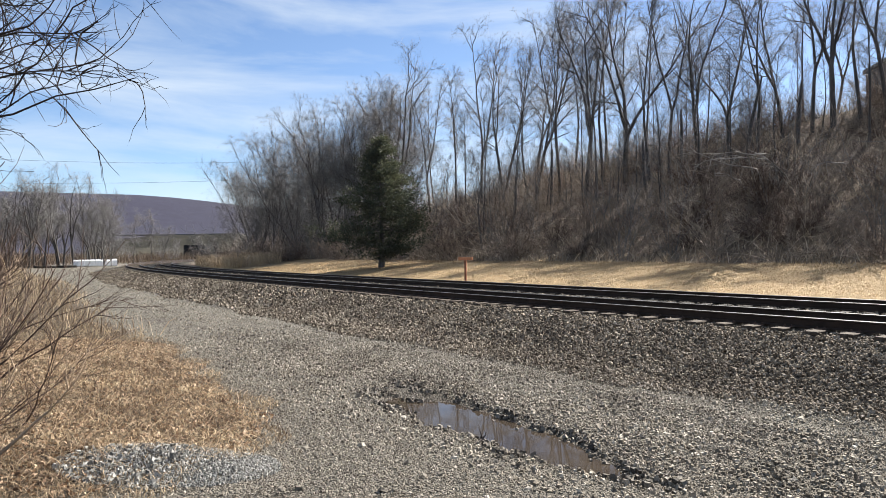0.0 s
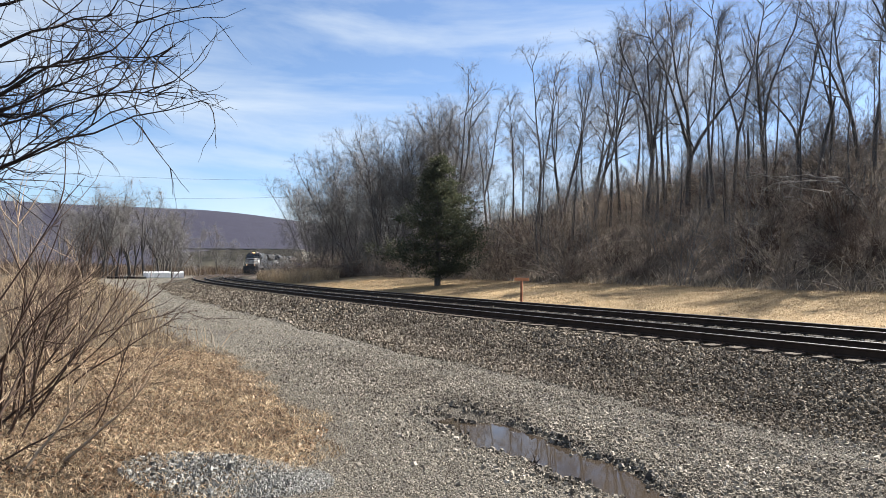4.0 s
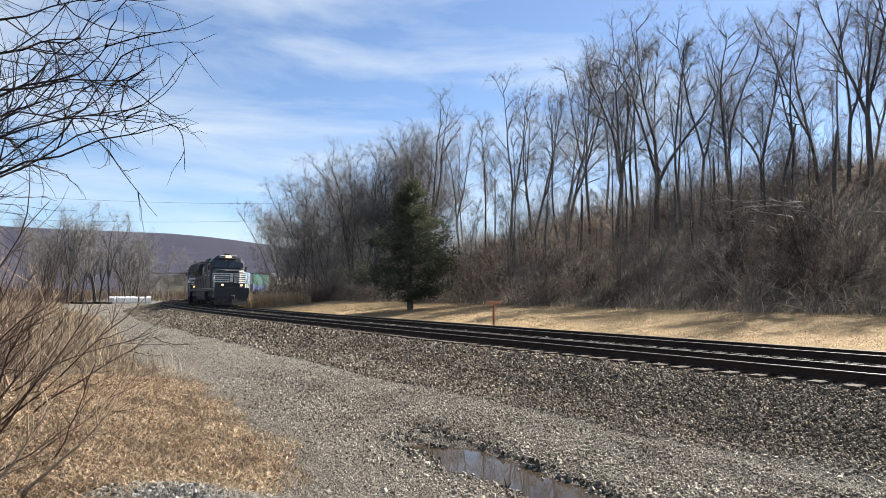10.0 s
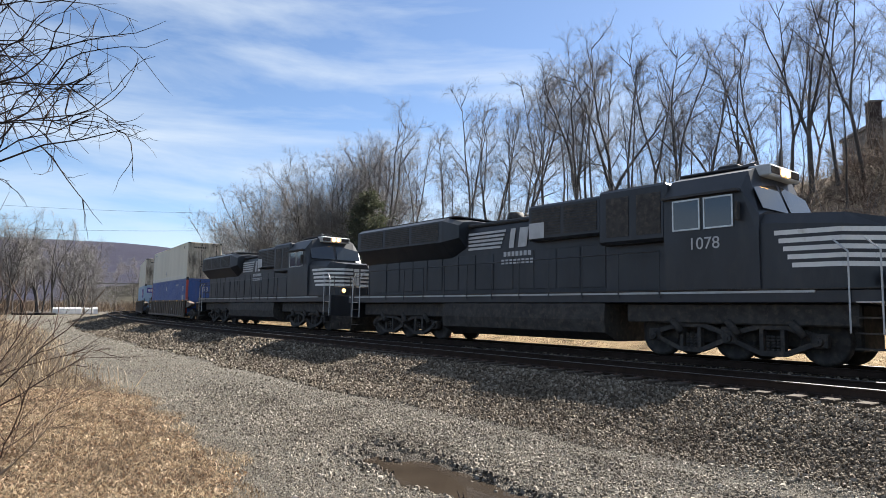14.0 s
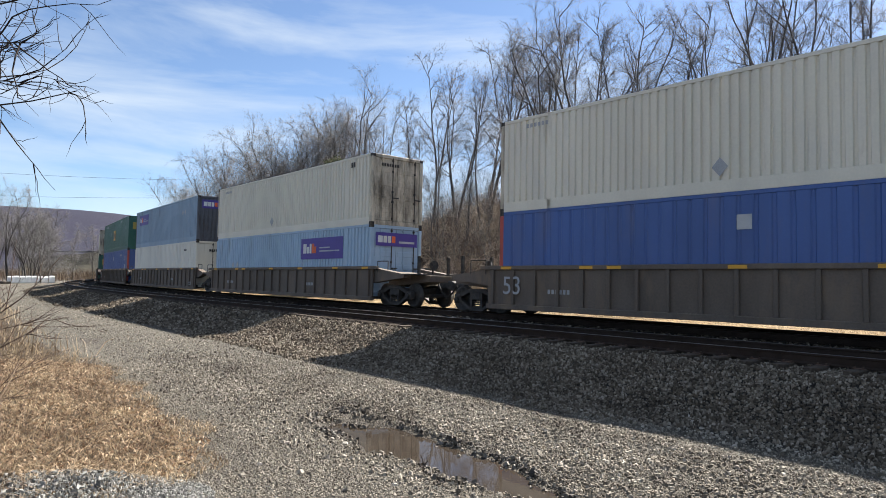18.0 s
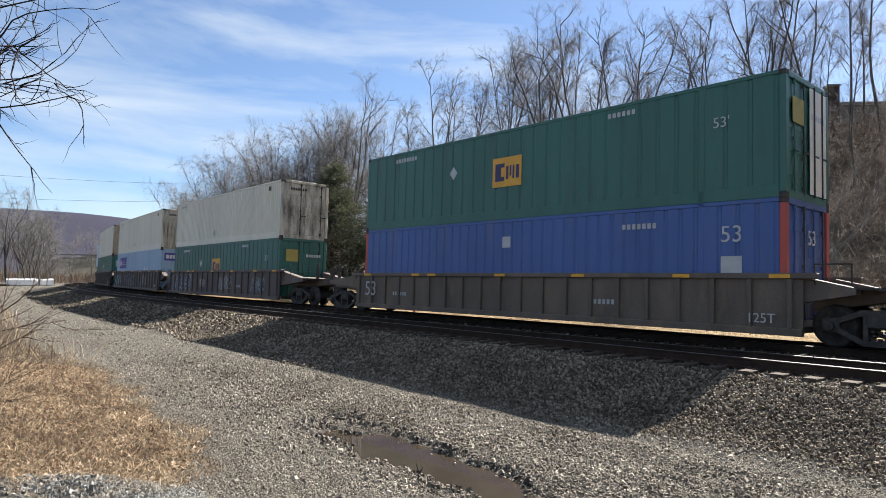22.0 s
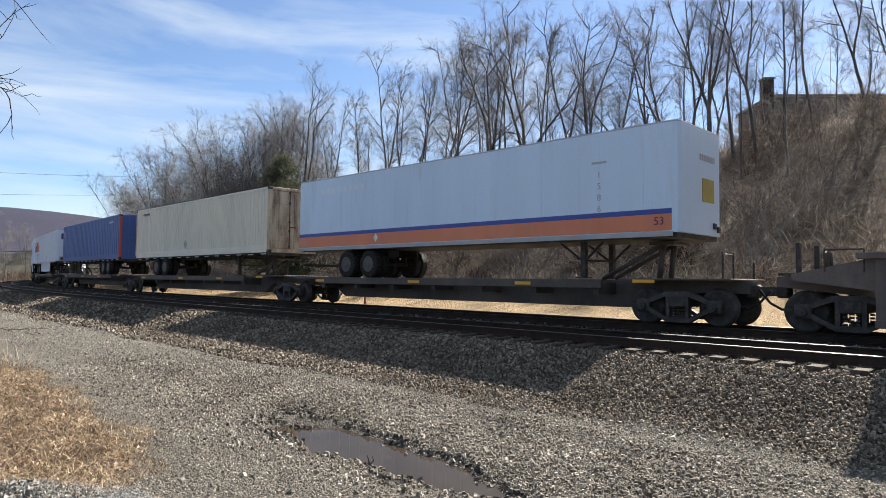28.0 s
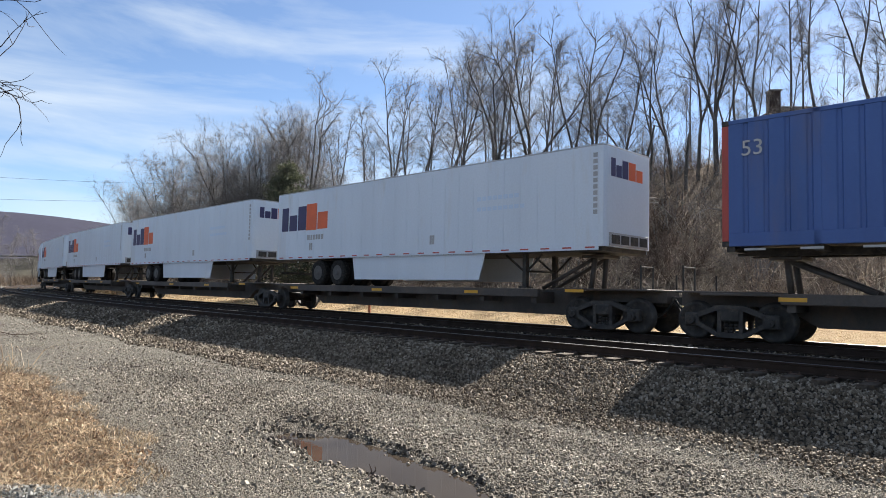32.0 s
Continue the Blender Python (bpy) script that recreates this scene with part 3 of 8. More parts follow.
def container(label, paint, end_paint=None, ends="door", red=None, group="containers", rib=(0.235, 0.05)):
    """A 53-foot box on its base at z = 0; its door end looks ahead."""
    end_paint = end_paint or paint
    c = thing("shipping_container", label, "container", group)
    hl, hw = CL / 2, CW / 2
    for sy in (-1, 1):
        for x0, x1 in ((-hl + 0.15, -6.18), (-6.02, 6.02), (6.18, hl - 0.15)):
            part("side_panel", corrugated(x0, x1, 0.3, CH - 0.1, sy * (hw - 0.012), sy, *rib), paint, c)
        block("bottom_rail", paint, c, (-hl + 0.15, hl - 0.15, sy * hw - 0.05 * (sy > 0), sy * hw + 0.05 * (sy < 0), 0.0, 0.3), 0.01)
        block("top_rail", paint, c, (-hl + 0.15, hl - 0.15, sy * hw - 0.06 * (sy > 0), sy * hw + 0.06 * (sy < 0), CH - 0.1, CH), 0.01)
        for x in (-6.1, 6.1):
            block("side_post", paint, c, (x - 0.08, x + 0.08, sy * hw - 0.09 * (sy > 0), sy * hw + 0.09 * (sy < 0), 0.0, CH + 0.004), 0.01)
        for sx in (-1, 1):
            x0, x1 = sorted((sx * hl, sx * (hl - 0.15)))
            y0, y1 = sorted((sy * hw, sy * (hw - 0.16)))
            block("corner_post", red if (red and sx) else end_paint, c, (x0, x1, y0, y1, 0.12, CH - 0.12), 0.012)
            for z in (0.0, CH - 0.12):
                if "casting" not in _cache:
                    bm = bmesh.new()
                    box(bm, -0.085, 0.085, -0.085, 0.085, 0, 0.12, 0.012)
                    _cache["casting"] = done("corner_casting", bm, M_UNDER)
                part("corner_casting", _cache["casting"], None, c, "", place(sx * (hl - 0.083), sy * (hw - 0.083), z + 0.002 * (1 if z else -1)))
    bm = bmesh.new()
    n = 30
    for i in range(n):
        x = -hl + 0.15 + (CL - 0.3) * i / n
        box(bm, x + 0.03, x + (CL - 0.3) / n - 0.03, -hw + 0.062, hw - 0.062, CH - 0.06, CH - 0.02)
    box(bm, -hl + 0.15, hl - 0.15, -hw + 0.062, hw - 0.062, CH - 0.08, CH - 0.06)
    part("roof", bm, paint, c)
    block("floor", M_UNDER, c, (-hl + 0.15, hl - 0.15, -hw + 0.06, hw - 0.06, 0.1, 0.18))
    # rear end wall, ribbed; front end with two door leaves and their locking bars, or ribbed too
    for sx in (-1, 1):
        x0, x1 = sorted((sx * (hl - 0.004), sx * (hl - 0.14)))
        block("end_sill", end_paint, c, (x0, x1, -hw + 0.16, hw - 0.16, 0.0, 0.18), 0.01)
        block("end_header", end_paint, c, (x0, x1, -hw + 0.16, hw - 0.16, CH - 0.14, CH), 0.01)
        if sx < 0 or ends != "door":
            wall = block("end_wall", end_paint, c, (sx * (hl - 0.08) - 0.012, sx * (hl - 0.08) + 0.012, -hw + 0.16, hw - 0.16, 0.18, CH - 0.14))
            m = 9
            k = ("end_rib", end_paint.name)
            if k not in _cache:
                bm = bmesh.new()
                box(bm, -0.02, 0.02, 0.03, (CW - 0.32) / m - 0.07, 0.18, CH - 0.14, 0.01)
                _cache[k] = done("end_rib", bm, end_paint)
            for i in range(m):
                part("end_rib", _cache[k], None, wall, "", place(sx * (hl - 0.05), -hw + 0.16 + (CW - 0.32) * i / m, 0))
        else:
            for a, b in ((-hw + 0.165, -0.008), (0.008, hw - 0.165)):
                bm = bmesh.new()
                box(bm, hl - 0.10, hl - 0.05, a, b, 0.19, CH - 0.15, 0.01)
                for z in (0.55, 1.1, 1.65, 2.2):
                    box(bm, hl - 0.052, hl - 0.035, a + 0.06, b - 0.06, z - 0.03, z + 0.18, 0.008)
                door = part("door", bm, end_paint, c)
                for k in (0.3, 0.78):
                    y = a + (b - a) * k
                    bm = bmesh.new()
                    rod(bm, (hl - 0.012, y, 0.12), (hl - 0.012, y, CH - 0.1), 0.019, n=6)
                    for z in (0.25, 0.95, 1.35, 2.2, CH - 0.25):
                        box(bm, hl - 0.036, hl - 0.008, y - 0.045, y + 0.045, z, z + 0.08)
                    box(bm, hl - 0.012, hl + 0.014, y - 0.02, y + 0.3, 1.12, 1.17)
                    part("lock_bar", bm, M_UNDER if k > 0.5 else end_paint, door)
    return c


def panel(c, x0, x1, z0, z1, mat, label="", name="sign", y=-CW / 2 - 0.004):
    return block(name, mat, c, (x0, x1, y - 0.004, y, z0, z1), 0.0, label)


def panel_front(c, y0, y1, z0, z1, mat, label="", name="sign", x=CL / 2 + 0.004):
    return block(name, mat, c, (x, x + 0.004, y0, y1, z0, z1), 0.0, label)


def diamond(c, x, z, r, mat, y=-CW / 2 - 0.004):
    bm = bmesh.new()
    prism(bm, [(x - r, z), (x, z - r * 1.15), (x + r, z), (x, z + r * 1.15)], y - 0.004, y)
    part("placard", bm, mat, c, "white diamond placard")


def bars(c, x0, z, lengths, h, gap, mat, y=-CW / 2 - 0.004, name="marking"):
    """A run of plain bars where writing is too small to read."""
    x = x0
    for w in lengths:
        block(name, mat, c, (x, x + w, y - 0.003, y, z, z + h))
        x += w + gap


def box_sign(c, x0, x1, z0, z1):
    """The carrier's violet panel: a pale block, an orange block and a long thin bar."""
    p = panel(c, x0, x1, z0, z1, M_PURPLE, "violet sign panel with pale and orange blocks")
    w, h = x1 - x0, z1 - z0
    y = -CW / 2 - 0.009
    for a, b, lo, hi, m in ((0.06, 0.14, 0.28, 0.74, M_WHITE), (0.155, 0.21, 0.28, 0.6, M_WHITE), (0.222, 0.265, 0.28, 0.74, M_WHITE), (0.275, 0.33, 0.28, 0.74, M_ORANGE), (0.335, 0.38, 0.28, 0.6, M_ORANGE),
                            (0.46, 0.92, 0.34, 0.40, M_LETTER), (0.46, 0.70, 0.5, 0.56, M_LETTER)):
        block("sign_block", m, p, (x0 + a * w, x0 + b * w, y - 0.004, y, z0 + lo * h, z0 + hi * h))


def front_sign(c, z0, z1):
    p = panel_front(c, -1.05, 1.05, z0, z1, M_PURPLE, "violet sign panel on the end wall")
    x, h = CL / 2 + 0.009, z1 - z0
    for a, b, m in ((-0.95, -0.72, M_WHITE), (-0.68, -0.5, M_WHITE), (-0.46, -0.3, M_WHITE), (-0.26, -0.08, M_ORANGE), (0.1, 0.9, M_LETTER)):
        block("sign_block", m, p, (x, x + 0.004, a, b, z0 + 0.25 * h, z0 + (0.75 if m != M_LETTER else 0.4) * h))


def square_sign(c, x, z, w, h, back, fore):
    p = panel(c, x, x + w, z, z + h, back, "square sign with three blocks")
    y = -CW / 2 - 0.009
    for a, b, lo, hi in ((0.1, 0.3, 0.2, 0.8), (0.3, 0.42, 0.66, 0.8), (0.3, 0.42, 0.2, 0.34), (0.48, 0.56, 0.25, 0.7), (0.6, 0.66, 0.35, 0.7), (0.7, 0.76, 0.25, 0.7), (0.82, 0.92, 0.25, 0.7)):
        block("sign_block", fore, p, (x + a * w, x + b * w, y - 0.004, y, z + lo * h, z + hi * h))


def text_on(c, s, size, mat, x, z, y=-CW / 2 - 0.008, turn=NEAR_SIDE):
    part("lettering", writing(s, size, mat), None, c, "", place(x, y, z, turn))


def text_front(c, s, size, mat, y, z, x=CL / 2 + 0.008):
    part("lettering", writing(s, size, mat), None, c, "", place(x, y, z, FRONT))


# ---------------------------------------------------------------- running gear


def wheel_mesh(r):
    k = ("wheel", r)
    if k not in _cache:
        bm = bmesh.new()
        lathe(bm, [(-0.07, 0.09), (-0.065, r * 0.8), (-0.075, r * 0.83), (-0.07, r), (0.05, r * 1.0), (0.055, r + 0.028), (0.075, r + 0.028), (0.075, r * 0.8), (0.05, 0.12), (0.09, 0.11), (0.09, 0.05)], "y", n=28)
        for f in bm.faces:
            f.smooth = True
        _cache[k] = done("wheel", bm, M_UNDER)
    return _cache[k]


def frame_mesh(base, r):
    """A cast side frame with its bearing ends, spring nest and window."""
    k = ("frame", base, r)
    if k not in _cache:
        bm = bmesh.new()
        n = round(base / 1.8)
        xs = [-base / 2 + base * i / n for i in range(n + 1)]
        for x in xs:
            box(bm, x - 0.17, x + 0.17, -0.11, 0.11, r - 0.14, r + 0.18, 0.03)
            rod(bm, (x, -0.12, r), (x, -0.19, r), 0.10, 0.085, 12)
            rod(bm, (x, -0.19, r), (x, -0.215, r), 0.035, 0.03, 6)
        for a, b in zip(xs, xs[1:]):
            c = (a + b) / 2
            prism(bm, [(a + 0.1, r + 0.06), (c - 0.32, r + 0.24), (c + 0.32, r + 0.24), (b - 0.1, r + 0.06), (b - 0.1, r + 0.18), (c + 0.3, r + 0.37), (c - 0.3, r + 0.37), (a + 0.1, r + 0.18)], -0.09, 0.09)
            prism(bm, [(a + 0.1, r + 0.02), (c - 0.3, r - 0.25), (c + 0.3, r - 0.25), (b - 0.1, r + 0.02), (b - 0.1, r - 0.1), (c + 0.28, r - 0.37), (c - 0.28, r - 0.37), (a + 0.1, r - 0.1)], -0.09, 0.09)
            for u in (-0.24, 0.24):
                box(bm, c + u - 0.045, c + u + 0.045, -0.09, 0.09, r - 0.27, r + 0.27)
            for u in (-0.12, 0.0, 0.12):
                for j in range(5):
                    z = r - 0.25 + j * 0.075
                    rod(bm, (c + u, 0, z), (c + u, 0, z + 0.05), 0.055, 0.05, 8)
        _cache[k] = done("side_frame", bm, M_UNDER)
    return _cache[k]


def truck(parent, x, base=1.78, r=0.44, axles=2, track=0.98):
    bm = bmesh.new()
    box(bm, x - 0.22, x + 0.22, -1.1, 1.1, r + 0.0, r + 0.28, 0.03)
    rod(bm, (x, 0, r + 0.25), (x, 0, r + 0.42), 0.25, n=14)
    t = part("truck", bm, M_UNDER, parent, "dark cast steel truck")
    for sy in (-1, 1):
        part("side_frame", frame_mesh(base, r), None, t, "", place(x, sy * track, 0, Euler((0, 0, 0 if sy < 0 else math.pi)).to_matrix().to_4x4()))
    for i in range(axles):
        ax = x - base / 2 + base * i / (axles - 1)
        bm = bmesh.new()
        rod(bm, (ax, -1.0, r), (ax, 1.0, r), 0.075, n=8)
        part("axle", bm, M_UNDER, t)
        for sy in (-1, 1):
            part("wheel", wheel_mesh(r), None, t, "", place(ax, sy * 0.74, r + 0.004, Euler((0, 0, 0 if sy < 0 else math.pi)).to_matrix().to_4x4()))
    return t


def coupler(parent, x, d, z=0.86):
    bm = bmesh.new()
    box(bm, min(x, x + d * 0.62), max(x, x + d * 0.62), -0.09, 0.09, z - 0.1, z + 0.1, 0.02)
    box(bm, min(x + d * 0.52, x + d * 0.8), max(x + d * 0.52, x + d * 0.8), -0.17, 0.15, z - 0.16, z + 0.16, 0.04)
    part("coupler", bm, M_UNDER, parent)
    bm = bmesh.new()
    pts = [(x + d * 0.2, -0.3, z + 0.02), (x + d * 0.45, -0.34, z - 0.28), (x + d * 0.7, -0.33, z - 0.42), (x + d * 0.9, -0.3, z - 0.38)]
    for a, b in zip(pts, pts[1:]):
        rod(bm, a, b, 0.03, n=6)
    part("air_hose", bm, M_TYRE, parent)


# ---------------------------------------------------------------- well cars
GRAFFITI = {1: ((-8.2, 8, 1.02, M_GRAF_W, M_GRAF_F), (-2.6, 4, 0.42, M_GREYPRINT, None), (0.6, 5, 0.7, M_GREYPRINT, None), (5.2, 4, 0.72, M_GRAF_W, M_GRAF_F)),
            2: ((-7.8, 5, 0.98, M_GRAF_W, M_GRAF_B), (-4.2, 9, 0.98, M_GRAF_W, M_GRAF_F), (2.6, 5, 0.75, M_GREYPRINT, None)),
            3: ((-6.0, 4, 0.6, M_GREYPRINT, None), (1.2, 5, 0.55, M_GREYPRINT, None), (4.6, 5, 0.8, M_GRAF_W, None))}


def ribbon(pts, y, width):
    """A sprayed line: one flat band along points (x, z), facing the near side."""
    bm = bmesh.new()
    row = []
    for i, (x, z) in enumerate(pts):
        (xa, za), (xb, zb) = pts[max(i - 1, 0)], pts[min(i + 1, len(pts) - 1)]
        d = math.hypot(xb - xa, zb - za) or 1.0
        nx, nz = -(zb - za) / d * width / 2, (xb - xa) / d * width / 2
        row.append((bm.verts.new((x - nx, y, z - nz)), bm.verts.new((x + nx, y, z + nz))))
    for a, b in zip(row, row[1:]):
        bm.faces.new((a[0], b[0], b[1], a[1]))
    bm.normal_update()
    bmesh.ops.solidify(bm, geom=bm.faces[:], thickness=0.002)
    return bm


def sprayed(c, x0, n, h, fore, fill, r):
    """A tag of n swollen, illegible shapes, each with its outline and an inner line."""
    x, w = x0, h * 0.62
    for k in range(n):
        cx, cz, tilt = x + w / 2, 0.92 + r.uniform(-0.05, 0.05), r.uniform(0.0, 0.35)
        ph = [r.uniform(0, 6.28) for _ in range(3)]
        loop = []
        for i in range(25):
            a = 2 * math.pi * i / 24
            q = 1 + 0.22 * math.sin(2 * a + ph[0]) + 0.16 * math.sin(3 * a + ph[1]) + 0.10 * math.sin(5 * a + ph[2])
            u, v = math.cos(a) * q * w * 0.52, math.sin(a) * q * h * 0.42
            loop.append((cx + u + v * tilt, min(max(cz + v, 0.39), 1.41)))
        if fill:
            bm = bmesh.new()
            bm.faces.new([bm.verts.new((px, -1.4225 - 0.0004 * k, pz)) for px, pz in loop[:-1]])
            part("spray_paint", bm, fill, c, "dull sprayed fill")
        part("spray_paint", ribbon(loop, -1.428 - 0.0006 * k, 0.036), fore, c, "pale sprayed outline")
        inner = [(cx + math.sin(i * 0.55 + ph[0]) * w * 0.22, min(max(cz + (i / 8 - 0.5) * h * 0.6, 0.39), 1.41)) for i in range(9)]
        part("spray_paint", ribbon(inner, -1.436 - 0.0006 * k, 0.035), fore, c, "pale sprayed line")
        zig = [(cx + r.uniform(-0.75, 0.75) * w, min(max(cz + (0.5 - i / 5) * h * 0.95, 0.39), 1.41)) for i in range(6)]
        part("spray_paint", ribbon(zig, -1.444 - 0.0006 * k, 0.042), fore, c, "pale sprayed zigzag")
        x += w * r.uniform(0.72, 0.9)


def well_car(label, paint, front, back, top=1.56, art_front=False, art_back=False, graffiti=False, group="well cars"):
    """A well for one stack of containers. front, back: where its ends lie, from the middle of the stack. Trucks stand under the free ends and the front joint."""
    c = thing("well_car", label, "railway car", group)
    w0, w1 = -8.45, 8.45
    for sy in (-1, 1):
        ys = sorted((sy * 1.36, sy * 1.42))
        bm = bmesh.new()
        box(bm, w0, w1, ys[0], ys[1], 0.30, top - 0.1)
        part("side_sill", bm, paint, c)
        ys = sorted((sy * 1.33, sy * 1.50))
        block("top_chord", paint, c, (w0 - 0.3, w1 + 0.3, ys[0], ys[1], top - 0.13, top), 0.015)
        block("bottom_chord", paint, c, (w0, w1, ys[0], ys[1], 0.2, 0.36), 0.015)
        if ("rib", paint.name, top) not in _cache:
            bm = bmesh.new()
            box(bm, -0.05, 0.05, 0, 0.075, 0.36, top - 0.13, 0.01)
            _cache["rib", paint.name, top] = done("rib", bm, paint)
        for i in range(20):
            x = w0 + 0.25 + (w1 - w0 - 0.5) * i / 19
            part("rib", _cache["rib", paint.name, top], None, c, "", place(x, sy * 1.42 - (0.0 if sy > 0 else 0.075), 0))
        for x in ((-7.6, -4.6, -3.7, -0.4, 2.6, 5.7, 8.0) if sy < 0 else ()):
            block("reflector", M_YELLOW, c, (x - 0.22, x + 0.22, -1.506, -1.502, top - 0.115, top - 0.03))
    bm = bmesh.new()
    for i in range(7):
        x = w0 + 0.4 + (w1 - w0 - 0.8) * i / 6
        box(bm, x - 0.12, x + 0.12, -1.36, 1.36, 0.24, 0.35)
    part("well_floor", bm, M_UNDER, c)
    # end platforms over the trucks
    for d, end, art in ((1, front, art_front), (-1, back, art_back)):
        w = w1 if d > 0 else w0
        a, b = sorted((w, end))
        bm = bmesh.new()
        prism(bm, [(w - d * 0.1, 0.75), (end, 0.98), (end, 1.2), (w - d * 0.1, 1.36)], -0.55, 0.55)
        for sy in (-1, 1):
            prism(bm, [(w - d * 0.15, 0.9), (w + d * (abs(end - w) * 0.75), 1.12), (w + d * (abs(end - w) * 0.75), 1.25), (w - d * 0.15, top - 0.06)], sy * 1.16 - 0.16, sy * 1.16 + 0.16)
        part("end_platform", bm, paint, c)
        bm = bmesh.new()
        box(bm, a + (0.0 if art else 0.25), b - (0.0 if art else 0.25), -1.3, 1.3, 1.22, 1.27)
        part("deck", bm, M_UNDER, c, "walkway grating over the truck")
        bm = bmesh.new()
        rod(bm, (w + d * 0.2, -1.32, 1.3), (w + d * 0.2, -1.32, 1.75), 0.018, n=6)
        rod(bm, (w + d * 0.9, -1.32, 1.3), (w + d * 0.9, -1.32, 1.75), 0.018, n=6)
        rod(bm, (w + d * 0.2, -1.32, 1.75), (w + d * 0.9, -1.32, 1.75), 0.018, n=6)
        part("grab_iron", bm, M_UNDER, c)
        if not art:
            coupler(c, end, d)
            truck(c, end - d * 1.55)
            for sy in (-0.7, 0.75):
                block("end_post", M_UNDER, c, (end - d * 0.5 - 0.05, end - d * 0.5 + 0.05, sy - 0.05, sy + 0.05, 1.2, 1.95), 0.01)
            bm = bmesh.new()
            rod(bm, (end - d * 0.9, 0.3, 1.24), (end - d * 0.9, 0.3, 1.75), 0.04, n=8)
            lathe(bm, [(-0.02, 0.2), (0.02, 0.2)], "x", (end - d * 0.82, 0.3, 1.62), 16)
            part("hand_brake", bm, M_UNDER, c)
        elif d > 0:
            truck(c, end)
        if art and d > 0:
            text_on(c, "125T", 0.30, M_LETTER, w - 0.85, 0.55, -1.506)
    if not art_back:
        text_on(c, "53", 0.78, M_GREYPRINT, -7.35, 0.92, -1.507)
    for x in (-6.0, 3.1):
        bars(c, x, 0.72, (0.09,) * 6, 0.13, 0.05, M_GREYPRINT, -1.425)
    if graffiti:
        for x0, n, h, fore, fill in GRAFFITI[graffiti]:
            sprayed(c, x0, n, h, fore, fill, random.Random(graffiti * 31 + int(x0 * 10)))
    return c

# ---------------------------------------------------------------- locomotives


def section(x, pts):
    """A closed cross section at x from half an outline (y, z), bottom to top, mirrored."""
    return [(x, y, z) for y, z in pts] + [(x, -y, z) for y, z in pts[::-1]]


def locomotive(label, number=""):
    c = thing("locomotive", label, "locomotive", "locomotives")
    # frame, walkway and its pale edge
    block("underframe", M_BLACK, c, (-10.7, 10.3, -1.45, 1.45, 1.38, 1.66), 0.02)
    for sy in (-1, 1):
        ys = sorted((sy * 1.452, sy * 1.475))
        block("sill_stripe", M_LETTER, c, (-10.6, 9.0, ys[0], ys[1], 1.60, 1.655))
    block("walkway", M_UNDER, c, (-10.8, 10.35, -1.5, 1.5, 1.662, 1.70), 0.01)
    # long hood
    bm = bmesh.new()
    half = [(0.93, 1.70), (0.93, 3.75), (0.80, 4.10), (0.5, 4.2)]
    loft(bm, [section(-9.9, half), section(5.4, half)])
    part("long_hood", bm, M_BLACK, c)
    for i in range(15):
        for sy in (-1, 1):
            x = -9.3 + i * 0.96
            ys = sorted((sy * 0.932, sy * 0.955))
            block("hood_door", M_BLACK, c, (x, x + 0.86, ys[0], ys[1], 1.85, 3.1), 0.008)
    # radiators that flare out at the rear
    bm = bmesh.new()
    lo = [(0.95, 3.05), (1.48, 3.62), (1.48, 4.42), (1.25, 4.55), (0.6, 4.6)]
    hi = [(0.95, 3.4), (1.3, 3.75), (1.3, 4.2), (1.1, 4.34), (0.6, 4.42)]
    loft(bm, [section(-10.0, lo), section(-4.0, lo), section(-3.2, hi)])
    part("radiator", bm, M_BLACK, c, "flared radiator housing")
    for sy in (-1, 1):
        ys = sorted((sy * 1.484, sy * 1.5))
        bm = bmesh.new()
        for i in range(3):
            x = -9.7 + i * 1.9
            for k in range(9):
                z = 3.7 + k * 0.075
                box(bm, x, x + 1.7, ys[0], ys[1], z, z + 0.05)
        part("radiator_grille", bm, M_UNDER, c)
    for x in (-8.9, -7.0, -5.1):
        bm = bmesh.new()
        lathe(bm, [(4.59, 0.75), (4.68, 0.75), (4.70, 0.6)], "z", (x, 0, 0), 20)
        part("cooling_fan", bm, M_ROOF, c)
    block("radiator_roof", M_ROOF, c, (-9.95, -3.6, -1.12, 1.12, 4.58, 4.615), 0.0)
    # engine room roof, exhaust, dynamic brake and air intake block behind the cab
    block("hood_roof", M_ROOF, c, (-3.4, 0.2, -0.86, 0.86, 4.12, 4.27), 0.05)
    bm = bmesh.new()
    rod(bm, (-1.6, 0, 4.25), (-1.6, 0, 4.62), 0.34, 0.28, 12)
    part("exhaust_stack", bm, M_UNDER, c)
    block("brake_housing", M_BLACK, c, (0.2, 3.2, -1.25, 1.25, 3.35, 4.50), 0.07)
    for sy in (-1, 1):
        ys = sorted((sy * 1.252, sy * 1.27))
        bm = bmesh.new()
        for k in range(10):
            z = 3.5 + k * 0.088
            box(bm, 0.4, 1.6, ys[0], ys[1], z, z + 0.06)
            box(bm, 1.75, 3.0, ys[0], ys[1], z, z + 0.06)
        part("brake_grille", bm, M_UNDER, c)
    block("intake_housing", M_BLACK, c, (3.2, 5.4, -1.46, 1.46, 3.0, 4.55), 0.08)
    for x in (3.5, 4.5):
        block("intake_screen", M_UNDER, c, (x, x + 0.75, -1.475, -1.462, 3.2, 4.3), 0.0)
    block("cabinet", M_BLACK, c, (3.2, 5.4, -1.1, 1.1, 1.7, 3.02), 0.03)
    # cab
    bm = bmesh.new()
    cab = [(1.52, 1.70), (1.55, 2.9), (1.55, 4.05), (1.15, 4.55), (0.6, 4.74)]
